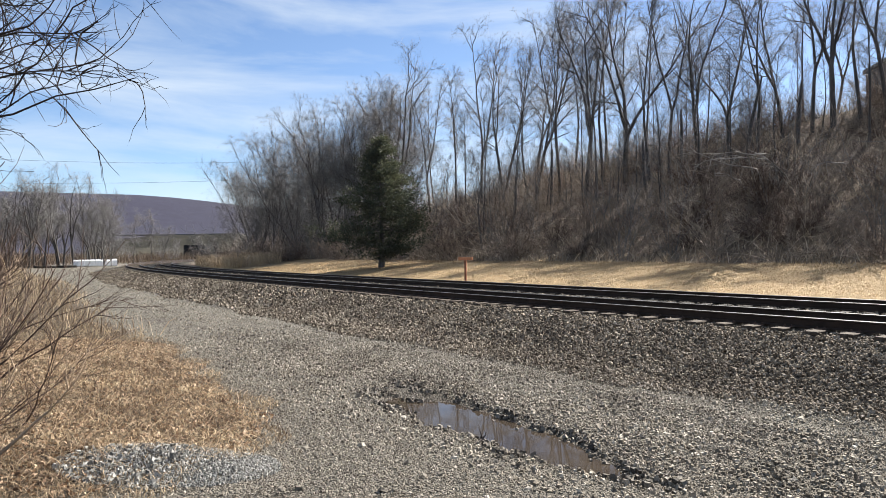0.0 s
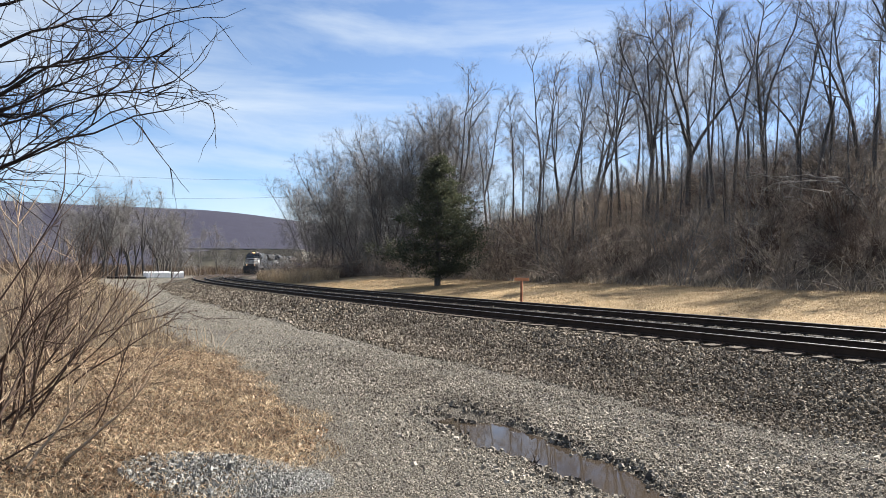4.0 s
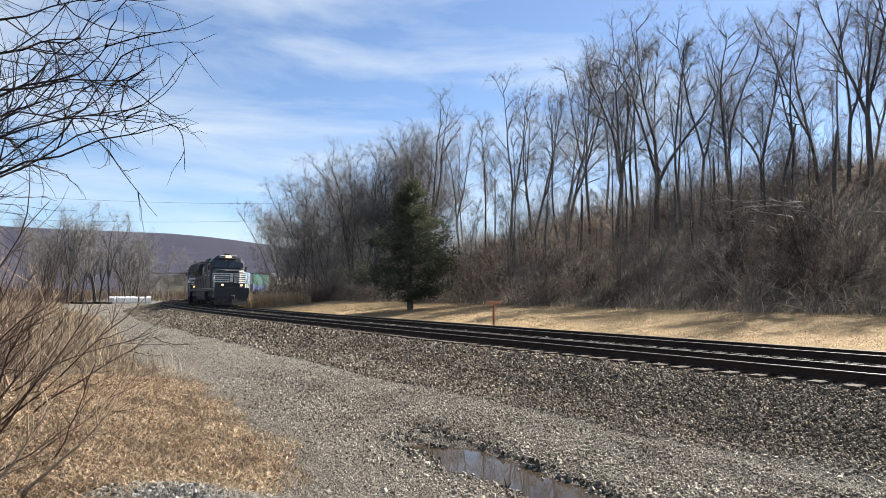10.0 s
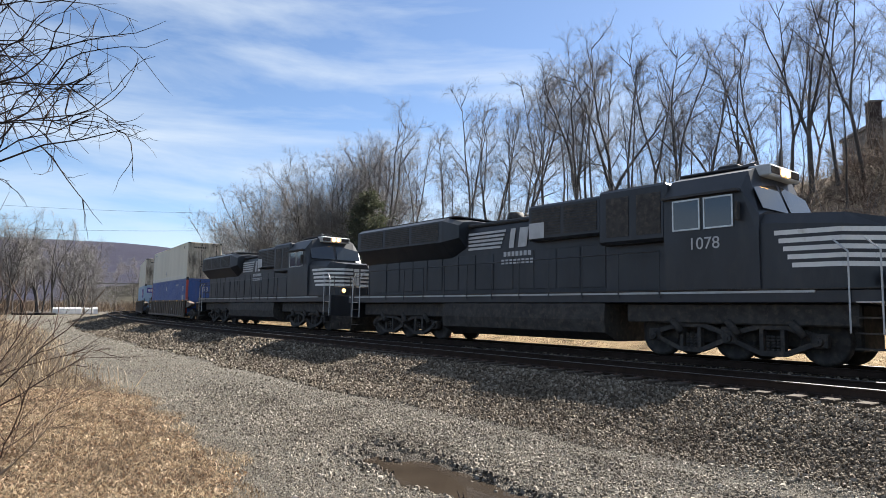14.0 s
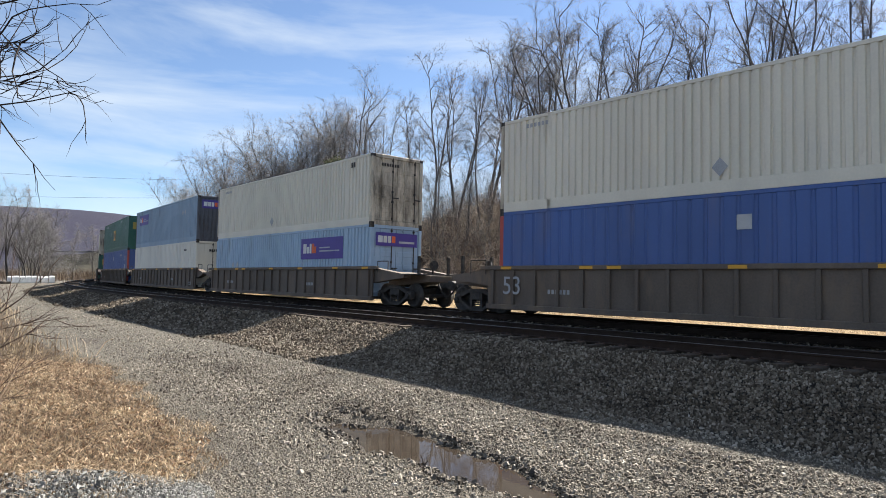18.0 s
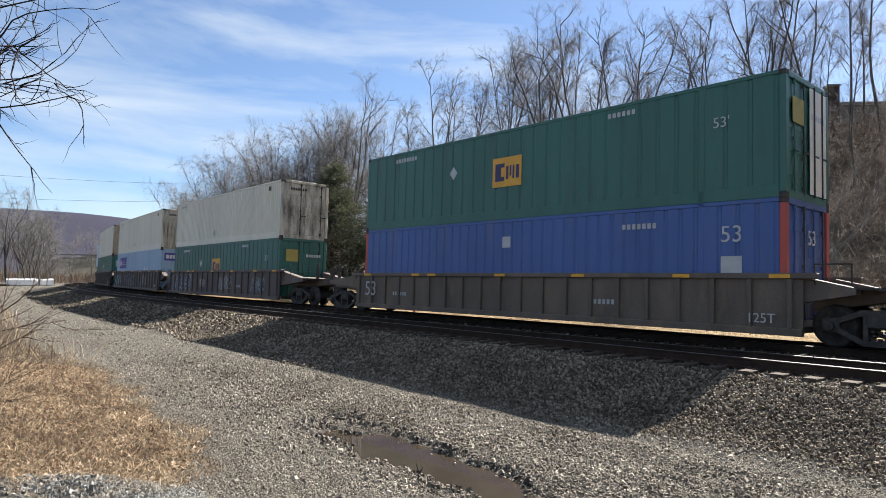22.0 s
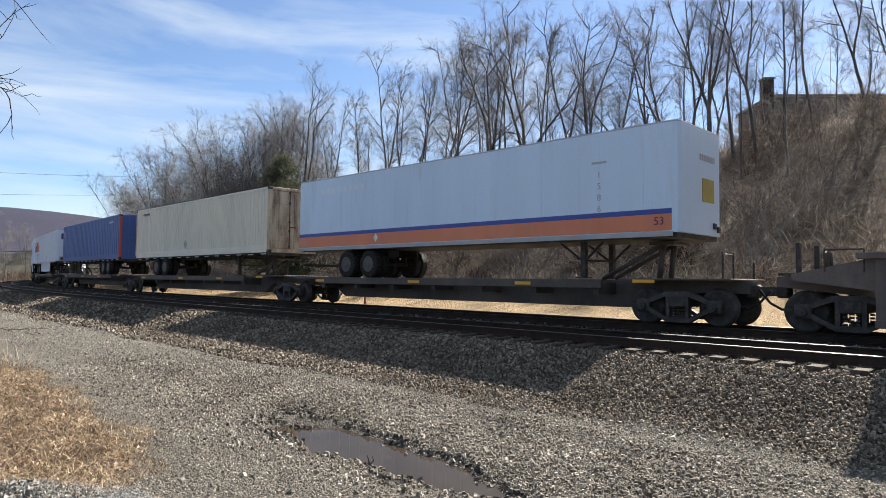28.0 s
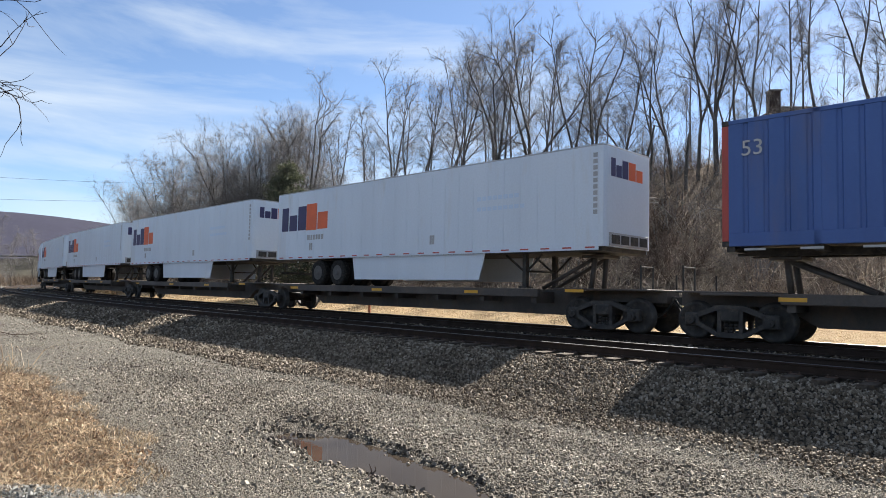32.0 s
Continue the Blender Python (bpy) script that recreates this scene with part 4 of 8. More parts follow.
    fr = [(1.52, 1.70), (1.55, 2.9), (1.5, 3.40), (1.15, 3.52), (0.6, 3.55)]
    loft(bm, [section(5.4, cab), section(7.45, cab), section(7.85, fr)])
    part("cab", bm, M_BLACK, c)
    block("cab_roof", M_ROOF, c, (5.35, 7.4, -0.72, 0.72, 4.73, 4.80), 0.03)
    for sy in (-1, 1):
        for x in (5.7, 6.55):
            ys = sorted((sy * 1.553, sy * 1.57))
            w = block("side_window", M_GLASS, c, (x, x + 0.68, ys[0], ys[1], 3.22, 3.92), 0.0)
            yy = sorted((sy * 1.553, sy * 1.585))
            bm = bmesh.new()
            for d in ((x - 0.04, x, 3.18, 3.96), (x + 0.68, x + 0.72, 3.18, 3.96), (x, x + 0.68, 3.18, 3.22), (x, x + 0.68, 3.92, 3.96)):
                box(bm, d[0], d[1], yy[0], yy[1], d[2], d[3])
            part("window_frame", bm, M_STEEL, w)
        bm = bmesh.new()
        prism(bm, [(5.4, 4.0), (7.45, 4.0), (7.45, 4.06), (5.4, 4.06)], *sorted((sy * 1.5, sy * 1.72)))
        part("sunshade", bm, M_ROOF, c)
    # windscreen, in two slanted panes
    for y0, y1 in ((-1.36, -0.07), (0.07, 1.36)):
        bm = bmesh.new()
        f = [bm.verts.new((7.90 - 0.4 * (z - 3.55), y, z)) for y, z in ((y0, 3.58), (y1, 3.58), (y1, 4.32 if y0 < 0 else 4.10), (y0, 4.10 if y0 < 0 else 4.32))]
        bm.faces.new(f)
        bm.normal_update()
        bmesh.ops.solidify(bm, geom=bm.faces[:], thickness=0.012)
        part("windscreen", bm, M_GLASS, c)
    # number boards and twin headlamp over the windscreen
    block("headlamp_housing", M_LETTER, c, (7.25, 7.80, -0.78, 0.78, 4.46, 4.74), 0.03)
    for y in (-0.13, 0.13):
        bm = bmesh.new()
        rod(bm, (7.79, y, 4.60), (7.83, y, 4.60), 0.10, n=14)
        part("headlamp", bm, M_HEAD, c, "lit headlamp")
    for sy in (-1, 1):
        block("number_board", M_GLASS, c, (7.803, 7.812, min(sy * 0.32, sy * 0.74), max(sy * 0.32, sy * 0.74), 4.51, 4.69))
    # nose with five pale stripes
    bm = bmesh.new()
    n0 = [(1.48, 1.70), (1.48, 3.22), (1.28, 3.46)]
    n1 = [(1.32, 1.70), (1.32, 3.08), (1.10, 3.34)]
    n2 = [(0.66, 1.70), (0.66, 3.02), (0.56, 3.22)]
    loft(bm, [section(7.6, n0), section(9.5, n1), section(10.12, n2)])
    part("nose", bm, M_BLACK, c)
    for k in range(5):
        z0 = 2.16 + 0.185 * k
        z1 = z0 + 0.105
        for sy in (-1, 1):
            bm = bmesh.new()
            path = [(8.15 + 0.09 * (4 - k), 1.439 - 0.0076 * (4 - k)), (9.503, 1.326), (10.128, 0.667)]
            for (xa, ya), (xb, yb) in zip(path, path[1:]):
                f = [bm.verts.new(q) for q in ((xa, sy * ya, z0), (xb, sy * yb, z0), (xb, sy * yb, z1), (xa, sy * ya, z1))]
                bm.faces.new(f)
            bm.normal_update()
            bmesh.ops.solidify(bm, geom=bm.faces[:], thickness=0.004)
            part("nose_stripe", bm, M_WHITE, c, "white painted stripe")
        block("nose_stripe", M_WHITE, c, (10.128, 10.134, -0.65, -0.2, z0, z1), 0.0, "white painted stripe")
        block("nose_stripe", M_WHITE, c, (10.128, 10.134, 0.2, 0.65, z0, z1), 0.0, "white painted stripe")
    block("nose_crest", M_WHITE, c, (10.136, 10.14, -0.16, 0.12, 2.2, 3.0), 0.0, "pale shape on the nose door")
    # front platform: steps, ditch lamps, pilot, plough, handrails
    for y in (-0.82, 0.82):
        block("lamp_box", M_BLACK, c, (10.15, 10.38, y - 0.13, y + 0.13, 1.80, 2.06), 0.02)
        bm = bmesh.new()
        rod(bm, (10.375, y, 1.93), (10.41, y, 1.93), 0.1, n=14)
        part("ditch_lamp", bm, M_LAMP, c, "lit ditch lamp")
    for d in (1, -1):
        xp = 10.35 * d
        block("pilot", M_BLACK, c, (min(xp, xp + d * 0.06), max(xp, xp + d * 0.06), -1.5, 1.5, 0.75, 1.7), 0.01)
        bm = bmesh.new()
        for sy in (-1, 1):
            f = [(xp + d * 0.05, sy * 1.4, 0.75), (xp + d * 0.40, 0.0, 0.75), (xp + d * 0.46, 0.0, 0.12), (xp + d * 0.12, sy * 1.45, 0.14)]
            bm.faces.new([bm.verts.new(q) for q in (f if sy > 0 else f[::-1])])
        bm.normal_update()
        bmesh.ops.solidify(bm, geom=bm.faces[:], thickness=0.03)
        part("snow_plough", bm, M_UNDER, c)
        coupler(c, xp + d * 0.08, d)
        for sy in (-1, 1):
            for k in range(4):
                z = 0.42 + 0.32 * k
                xs = sorted((xp - d * 0.05, xp - d * (0.62 - 0.02 * k)))
                block("step", M_STEEL if k == 3 else M_UNDER, c, (xs[0], xs[1], min(sy * 1.18, sy * 1.5), max(sy * 1.18, sy * 1.5), z, z + 0.03))
            for u in (0.08, 0.68):
                bm = bmesh.new()
                x = xp - d * u
                rod(bm, (x, sy * 1.5, 0.75), (x, sy * 1.5, 2.45), 0.02, n=6)
                rod(bm, (x, sy * 1.5, 2.45), (x - d * 0.3, sy * 1.44, 2.72), 0.02, n=6)
                part("grab_rail", bm, M_LETTER, c, "pale vertical handrail")
        bm = bmesh.new()
        for z in (2.1, 2.6):
            rod(bm, (xp, -1.3, z), (xp, 1.3, z), 0.018, n=6)
        for y in (-1.3, -0.45, 0.45, 1.3):
            rod(bm, (xp, y, 1.68), (xp, y, 2.6), 0.018, n=6)
        part("end_rail", bm, M_UNDER, c)
    # side handrails
    if "stanchion" not in _cache:
        bm = bmesh.new()
        rod(bm, (0, 0, 1.5), (0, 0, 2.72), 0.02, n=6)
        _cache["stanchion"] = done("stanchion", bm, M_BLACK)
    for sy in (-1, 1):
        bm = bmesh.new()
        rod(bm, (-10.2, sy * 1.49, 2.72), (5.2, sy * 1.49, 2.72), 0.02, n=6)
        part("handrail", bm, M_BLACK, c)
        for i in range(13):
            part("stanchion", _cache["stanchion"], None, c, "", place(-10.2 + i * 15.4 / 12, sy * 1.49, 0))
    # below the frame: tank, air reservoirs, trucks
    bm = bmesh.new()
    half = [(0.9, 0.30), (1.4, 0.55), (1.45, 0.9), (1.42, 1.36)]
    loft(bm, [section(-3.9, half), section(3.4, half)])
    part("fuel_tank", bm, M_UNDER, c)
    for sy in (-1, 1):
        bm = bmesh.new()
        rod(bm, (-3.4, sy * 1.22, 1.22), (1.5, sy * 1.22, 1.22), 0.17, n=12)
        part("air_reservoir", bm, M_UNDER, c)
    for x in (-6.85, 6.85):
        truck(c, x, 4.1, 0.53, 3, 1.02)
        block("traction_motors", M_UNDER, c, (x - 2.75, x + 2.75, -0.62, 0.62, 0.34, 1.38), 0.05)
        for sy in (-1, 1):
            ys = sorted((sy * 1.06, sy * 1.16))
            block("bolster", M_UNDER, c, (x - 2.9, x + 2.9, ys[0], ys[1], 0.86, 1.37), 0.04)
        bm = bmesh.new()
        for sy in (-1, 1):
            for u in (-1.5, 0.0, 1.5):
                rod(bm, (x + u, sy * 1.16, 0.95), (x + u + 0.28, sy * 1.18, 0.62), 0.09, n=10)
        part("brake_cylinder", bm, M_UNDER, c)
    # livery on the side: pale stripes, a big emblem in plain blocks, two short bars
    for k in range(5):
        block("hood_stripe", M_LETTER, c, (-3.05, -1.35 + 0.06 * k, -0.967, -0.958, 3.28 + 0.135 * k, 3.36 + 0.135 * k), 0.0, "pale painted stripe")
    for x0, x1, z0, z1 in ((-0.95, -0.62, 3.25, 3.9), (-0.52, -0.02, 3.25, 3.9)):
        bm = bmesh.new()
        prism(bm, [(x0, z0), (x1 - 0.1, z0), (x1, z1), (x0 + 0.1, z1)], -0.967, -0.958)
        part("emblem", bm, M_LETTER, c, "pale emblem in plain blocks")
    block("emblem", M_LETTER, c, (0.3, 0.95, -1.282, -1.274, 3.42, 3.92), 0.0, "pale emblem in plain blocks")
    bars(c, -1.2, 2.96, (0.14, 0.14, 0.13, 0.14, 0.13, 0.14, 0.14), 0.16, 0.055, M_LETTER, -0.962)
    bars(c, -1.3, 2.7, (0.14, 0.14, 0.13, 0.14, 0.13, 0.14, 0.14, 0.14), 0.16, 0.055, M_LETTER, -0.962)
    if number:
        part("lettering", writing(number, 0.42, M_LETTER), None, c, "", place(6.5, -1.56, 2.82, NEAR_SIDE))
    # roof clutter
    bm = bmesh.new()
    box(bm, 6.2, 6.75, -0.3, 0.3, 4.8, 4.98, 0.03)
    rod(bm, (6.8, -0.3, 4.86), (7.25, -0.3, 4.86), 0.05, 0.09, 8)
    rod(bm, (6.8, -0.12, 4.86), (7.2, -0.12, 4.86), 0.05, 0.08, 8)
    part("horn", bm, M_ROOF, c)
    for sy in (-1, 1):
        block("mirror", M_UNDER, c, (7.38, 7.46, min(sy * 1.6, sy * 1.75), max(sy * 1.6, sy * 1.75), 3.3, 3.75), 0.01)
    return c


# ---------------------------------------------------------------- spine cars, trailers, chassis


def spine_car(label, front, back, art_front=False, art_back=False):
    """A low beam with outriggers and a hitch; from the middle of its load."""
    c = thing("spine_car", label, "railway car", "spine cars")
    bm = bmesh.new()
    prism(bm, [(front, 0.78), (front - 2.4, 0.78), (front - 3.1, 0.36), (back + 3.1, 0.36), (back + 2.4, 0.78), (back, 0.78), (back, 1.08), (front, 1.08)], -0.34, 0.34)
    part("centre_beam", bm, M_SPINE, c)
    for sy in (-1, 1):
        block("side_channel", M_SPINE, c, (back + 2.6, front - 3.4, min(sy * 1.16, sy * 1.30), max(sy * 1.16, sy * 1.30), 0.86, 1.10), 0.015)
        block("runway", M_SPINE, c, (back + 0.8, -1.0, min(sy * 0.62, sy * 1.16), max(sy * 0.62, sy * 1.16), 1.03, 1.09), 0.01)
    for i in range(7):
        x = back + 2.8 + (front - back - 6.4) * i / 6
        block("cross_beam", M_SPINE, c, (x - 0.09, x + 0.09, -1.2, 1.2, 0.7, 1.02))
    for x in (-6.6, -1.2, 3.4):
        block("reflector", M_YELLOW, c, (x - 0.28, x + 0.28, -1.307, -1.302, 0.93, 1.02))
    block("reflector", M_YELLOW, c, (front - 2.6, front - 2.0, -1.122, -1.117, 1.02, 1.1))
    block("end_deck", M_SPINE, c, (front - 3.0, front - 0.15, -1.115, 1.115, 1.085, 1.13), 0.01)
    block("end_deck", M_SPINE, c, (back + 0.15, back + 2.4, -1.115, 1.115, 1.085, 1.13), 0.01)
    for d, end, art in ((1, front, art_front), (-1, back, art_back)):
        if not art:
            coupler(c, end, d)
            truck(c, end - d * 1.45)
            for y in (-1.05, -0.4, 0.95):
                bm = bmesh.new()
                rod(bm, (end - d * 0.35, y, 1.1), (end - d * 0.35, y, 1.75 if y < 0 else 1.55), 0.025, n=6)
                part("end_post", bm, M_UNDER, c)
            bm = bmesh.new()
            rod(bm, (end - d * 0.35, -1.05, 1.7), (end - d * 0.35, -0.4, 1.7), 0.02, n=6)
            part("end_rail", bm, M_UNDER, c)
        elif d > 0:
            truck(c, end)
    return c


def hitch(c, x, d=1, top=2.1):
    """The folding stand that carries a trailer's kingpin; d: the way its strut leans."""
    bm = bmesh.new()
    for y in (-0.34, 0.34):
        rod(bm, (x - 0.1 * d, y, 1.1), (x, y * 0.85, top - 0.06), 0.075, n=8)
        rod(bm, (x - 1.75 * d, y, 1.12), (x - 0.05 * d, y * 0.85, top - 0.12), 0.06, n=8)
    box(bm, x - 0.35, x + 0.35, -0.45, 0.45, top - 0.1, top - 0.015, 0.02)
    part("hitch_stand", bm, M_SPINE, c)


def road_wheel(parent, x, y, r=0.5, name="wheel"):
    k = ("road", r)
    if k not in _cache:
        bm = bmesh.new()
        lathe(bm, [(-0.14, r * 0.56), (-0.14, r * 0.9), (-0.10, r), (0.10, r), (0.14, r * 0.9), (0.14, r * 0.56)], "y", n=24)
        _cache[k] = done("tyre", bm, M_TYRE)
        bm = bmesh.new()
        lathe(bm, [(-0.145, r * 0.57), (-0.15, r * 0.5), (-0.09, r * 0.42), (-0.07, r * 0.3), (-0.16, r * 0.2), (-0.17, r * 0.08)], "y", n=20)
        _cache[k, 1] = done("rim", bm, M_RIM)
    w = part("wheel", _cache[k], None, parent, "black road tyre", place(x, y, r))
    w.name = "wheel"
    part("rim", _cache[k, 1], None, w, "aluminium rim", Euler((0, 0, 0 if y < 0 else math.pi)).to_matrix().to_4x4())
    return w


def running_gear(c, xs, deck, up):
    """Tandem axles of a trailer standing at height up, under a floor at deck."""
    bm = bmesh.new()
    for x in xs:
        rod(bm, (x, -1.0, up + 0.5), (x, 1.0, up + 0.5), 0.07, n=8)
    for y in (-0.5, 0.5):
        box(bm, min(xs) - 0.75, max(xs) + 0.75, y - 0.05, y + 0.05, deck - 0.3, deck - 0.02)
        for x in xs:
            box(bm, x - 0.1, x + 0.1, y - 0.06, y + 0.06, up + 0.5, deck - 0.25)
    part("suspension", bm, M_UNDER, c)
    for x in xs:
        for y in (-1.14, -0.8, 0.8, 1.14):
            w = road_wheel(c, x, y)
            w.location.z = up + 0.5


def landing_gear(c, x, deck, foot):
    bm = bmesh.new()
    for y in (-0.75, 0.75):
        box(bm, x - 0.07, x + 0.07, y - 0.07, y + 0.07, foot + 0.02, deck)
        box(bm, x - 0.15, x + 0.15, y - 0.15, y + 0.15, foot, foot + 0.04)
        rod(bm, (x, y, foot + 0.45), (x - 0.75, y, deck - 0.05), 0.035, n=6)
        rod(bm, (x, y, foot + 0.45), (x + 0.6, y, deck - 0.05), 0.035, n=6)
    rod(bm, (x, -0.75, foot + 0.5), (x, 0.75, foot + 0.5), 0.03, n=6)
    part("landing_gear", bm, M_UNDER, c)


TRAILER_FLOOR = 1.03          # over the spine car's running surface


def van_trailer(label, skin, style):
    """A 53-foot box trailer, wheels at z = 0, its nose ahead."""
    c = thing("semi_trailer", label, "trailer", "trailers")
    hl, hw, z0, z1 = 8.07, 1.3, TRAILER_FLOOR + 0.03, TRAILER_FLOOR + 2.87
    bm = bmesh.new()
    r = 0.16
    ring = [(-hl, -hw), (hl - r, -hw), (hl - r * 0.3, -hw + r * 0.3), (hl, -hw + r), (hl, hw - r), (hl - r * 0.3, hw - r * 0.3), (hl - r, hw), (-hl, hw)]
    loft(bm, [[(x, y, z0 + 0.1) for x, y in ring], [(x, y, z1 - 0.05) for x, y in ring]])
    part("body", bm, skin, c)
    bm = bmesh.new()
    ring2 = [(x * 0.999, y * 0.985) for x, y in ring]
    loft(bm, [[(x, y, z1 - 0.05) for x, y in ring], [(x, y, z1) for x, y in ring2]])
    part("roof_cap", bm, M_GREYPRINT, c, "grey roof edge")
    for sy in (-1, 1):
        ys = sorted((sy * hw, sy * (hw + 0.014)))
        block("bottom_rail", M_GREYPRINT if style == "plain" else M_VAN, c, (-hl, hl - 0.15, ys[0], ys[1], z0, z0 + 0.12), 0.0)
        bm = bmesh.new()
        for i in range(26):
            x = -hl + 0.3 + i * (2 * hl - 0.6) / 25
            box(bm, x - 0.012, x + 0.012, sy * (hw + 0.003) - 0.003, sy * (hw + 0.003) + 0.003, z0 + 0.12, z1 - 0.06)
        part("side_seam", bm, skin, c)
    block("chassis", M_UNDER, c, (-hl + 0.1, hl - 0.1, -1.2, 1.2, z0 - 0.02, z0 + 0.1), 0.0)
    running_gear(c, (-4.95, -3.65), z0, 0.0)
    landing_gear(c, 5.1, z0, 0.03)
    block("rear_bumper", M_UNDER, c, (-hl + 0.02, -hl + 0.1, -1.1, 1.1, 0.45, 0.55), 0.01)
    y = -hw - 0.006
    if style == "plain":
        block("orange_stripe", M_STRIPE_O, c, (-hl, hl - 0.17, y - 0.01, y - 0.006, z0 + 0.14, z0 + 0.55), 0.0, "faded orange stripe")
        block("blue_stripe", M_STRIPE_B, c, (-hl, hl - 0.17, y - 0.01, y - 0.006, z0 + 0.55, z0 + 0.68), 0.0, "blue stripe")
        part("lettering", writing("53", 0.28, M_INDIGO), None, c, "", place(hl - 0.5, y - 0.014, z0 + 0.37, NEAR_SIDE))
        for i, ch in enumerate("1586"):
            part("lettering", writing(ch, 0.24, M_GREYPRINT), None, c, "", place(5.9, y - 0.004, z0 + 1.68 - 0.3 * i, NEAR_SIDE))
        bars(c, 5.68, z0 + 1.98, (0.44,), 0.06, 0.05, M_GREYPRINT, y)
        bars(c, -6.6, z0 + 2.2, (0.25, 0.2, 0.22, 0.3, 0.22, 0.2, 0.24, 0.22), 0.22, 0.12, M_VAN, y)
        block("placard", M_MUSTARD, c, (hl + 0.004, hl + 0.02, 0.05, 0.75, z0 + 0.95, z0 + 1.55), 0.0, "mustard document panel")
        bars_front(c, hl + 0.004, -0.1, z0 + 2.0, (0.09,) * 8, 0.16, 0.03)
        diamond(c, -3.2, z0 + 0.38, 0.13, M_WHITE, y - 0.012)
        for d in ((0.7, 0.28), (0.95, 0.2)):
            block("air_line_box", M_UNDER, c, (hl, hl + 0.05, d[0], d[0] + 0.16, z0 + d[1], z0 + d[1] + 0.16), 0.01)
    else:
        # the carrier's mark as plain dark and orange blocks
        bx, bz, h = -hl + 0.35, z0 + 1.2, 1.0
        for a, b, lo, hi, m in ((0.0, 0.5, 0, 1, M_INDIGO), (0.58, 1.16, 0, 0.66, M_INDIGO), (1.24, 1.84, 0, 1, M_INDIGO), (1.86, 2.6, -0.02, 1.06, M_ORANGE), (2.66, 3.35, 0, 0.68, M_ORANGE)):
            block("logo_block", m, c, (bx + a, bx + b, y - 0.004, y, bz + lo * h, bz + hi * h), 0.0, "plain printed block")
        bars(c, bx + 1.95, bz - 0.42, (0.2, 0.12, 0.14, 0.14, 0.14, 0.15), 0.2, 0.05, M_GREYPRINT, y)
        bars(c, 3.6, z0 + 1.62, (0.16,) * 8, 0.13, 0.05, M_VAN_BLUE, y)
        bars(c, 3.6, z0 + 1.3, (0.16,) * 9, 0.12, 0.05, M_VAN_BLUE, y)
        bm = bmesh.new()
        for i in range(10):
            box(bm, hl - 0.32, hl - 0.19, y - 0.003, y, z0 + 0.95 + 0.17 * i, z0 + 1.07 + 0.17 * i)
        part("marking", bm, M_GREYPRINT, c)
        bm = bmesh.new()
        for i in range(22):
            x = -hl + 0.25 + i * 0.73
            box(bm, x, x + 0.3, y - 0.014, y - 0.010, z0 + 0.05, z0 + 0.09)
        part("reflective_tape", bm, M_RED, c, "red reflective dashes")
        for x in (-5.6, 1.5):
            bars(c, x, z0 + 0.35, (0.1, 0.1), 0.3, 0.02, M_GREYPRINT, y)
        for a, b, lo, hi, m in ((-0.95, -0.72, 0, 1, M_INDIGO), (-0.68, -0.4, 0, 0.66, M_INDIGO), (-0.36, -0.05, 0, 1, M_INDIGO), (-0.02, 0.36, 0, 1, M_ORANGE), (0.4, 0.75, 0, 0.68, M_ORANGE)):
            block("logo_block", m, c, (hl + 0.004, hl + 0.008, a, b, z0 + 2.0 + lo * 0.5, z0 + 2.0 + hi * 0.5), 0.0, "plain printed block")
        block("front_vent", M_GREYPRINT, c, (hl + 0.004, hl + 0.03, -1.05, 1.05, z0 + 0.12, z0 + 0.48), 0.01, "grey lower front panel")
        for i in range(4):
            block("front_vent", M_UNDER, c, (hl + 0.032, hl + 0.045, -0.95 + i * 0.5, -0.55 + i * 0.5, z0 + 0.18, z0 + 0.42), 0.0, "dark opening")
        for sy in (-1, 1):
            bm = bmesh.new()
            ys = sorted((sy * 1.22, sy * 1.24))
            prism(bm, [(-2.75, z0), (3.9, z0), (3.65, z0 - 0.82), (-2.6, z0 - 0.82)], ys[0], ys[1])
            part("side_skirt", bm, M_VAN, c, "white side skirt")
    return c


def bars_front(c, x, y0, z, lengths, h, gap, mat=None):
    y = y0
    for w in lengths:
        block("marking", mat or M_GREYPRINT, c, (x, x + 0.003, y, y + w, z, z + h))
        y += w + gap


def box_chassis(label, wheels_ahead=False):
    """A skeletal road chassis for one container, wheels at z = 0."""
    c = thing("container_chassis", label, "chassis", "container chassis")
    z = TRAILER_FLOOR
    bm = bmesh.new()
    for y in (-0.48, 0.48):
        box(bm, -8.0, 8.0, y - 0.06, y + 0.06, z - 0.16, z + 0.02)
    for x in (-7.9, -6.1, -3.0, 0.0, 3.0, 6.1, 7.9):
        box(bm, x - 0.09, x + 0.09, -1.24, 1.24, z - 0.1, z + 0.02)
    part("frame", bm, M_UNDER, c)
    for i in range(14):
        x = -7.6 + i * 1.15
        block("reflective_tape", M_LETTER, c, (x, x + 0.45, -1.256, -1.25, z - 0.07, z - 0.02), 0.0, "worn reflective dash")
    d = -1 if wheels_ahead else 1
    running_gear(c, (-4.75, -3.5) if d > 0 else (4.3, 5.55), z, 0.0)
    landing_gear(c, d * 4.4, z, 0.03)
    return c

# ---------------------------------------------------------------- the train, from its nose backwards
SPEED, NOSE0 = 13.73, -190.0         # metres a second; where the nose stands at the start
RUNS = []                            # (thing, metres behind the nose, wheel base, height over the rail)
WELL_Z, SPINE_Z = 0.36, 1.095


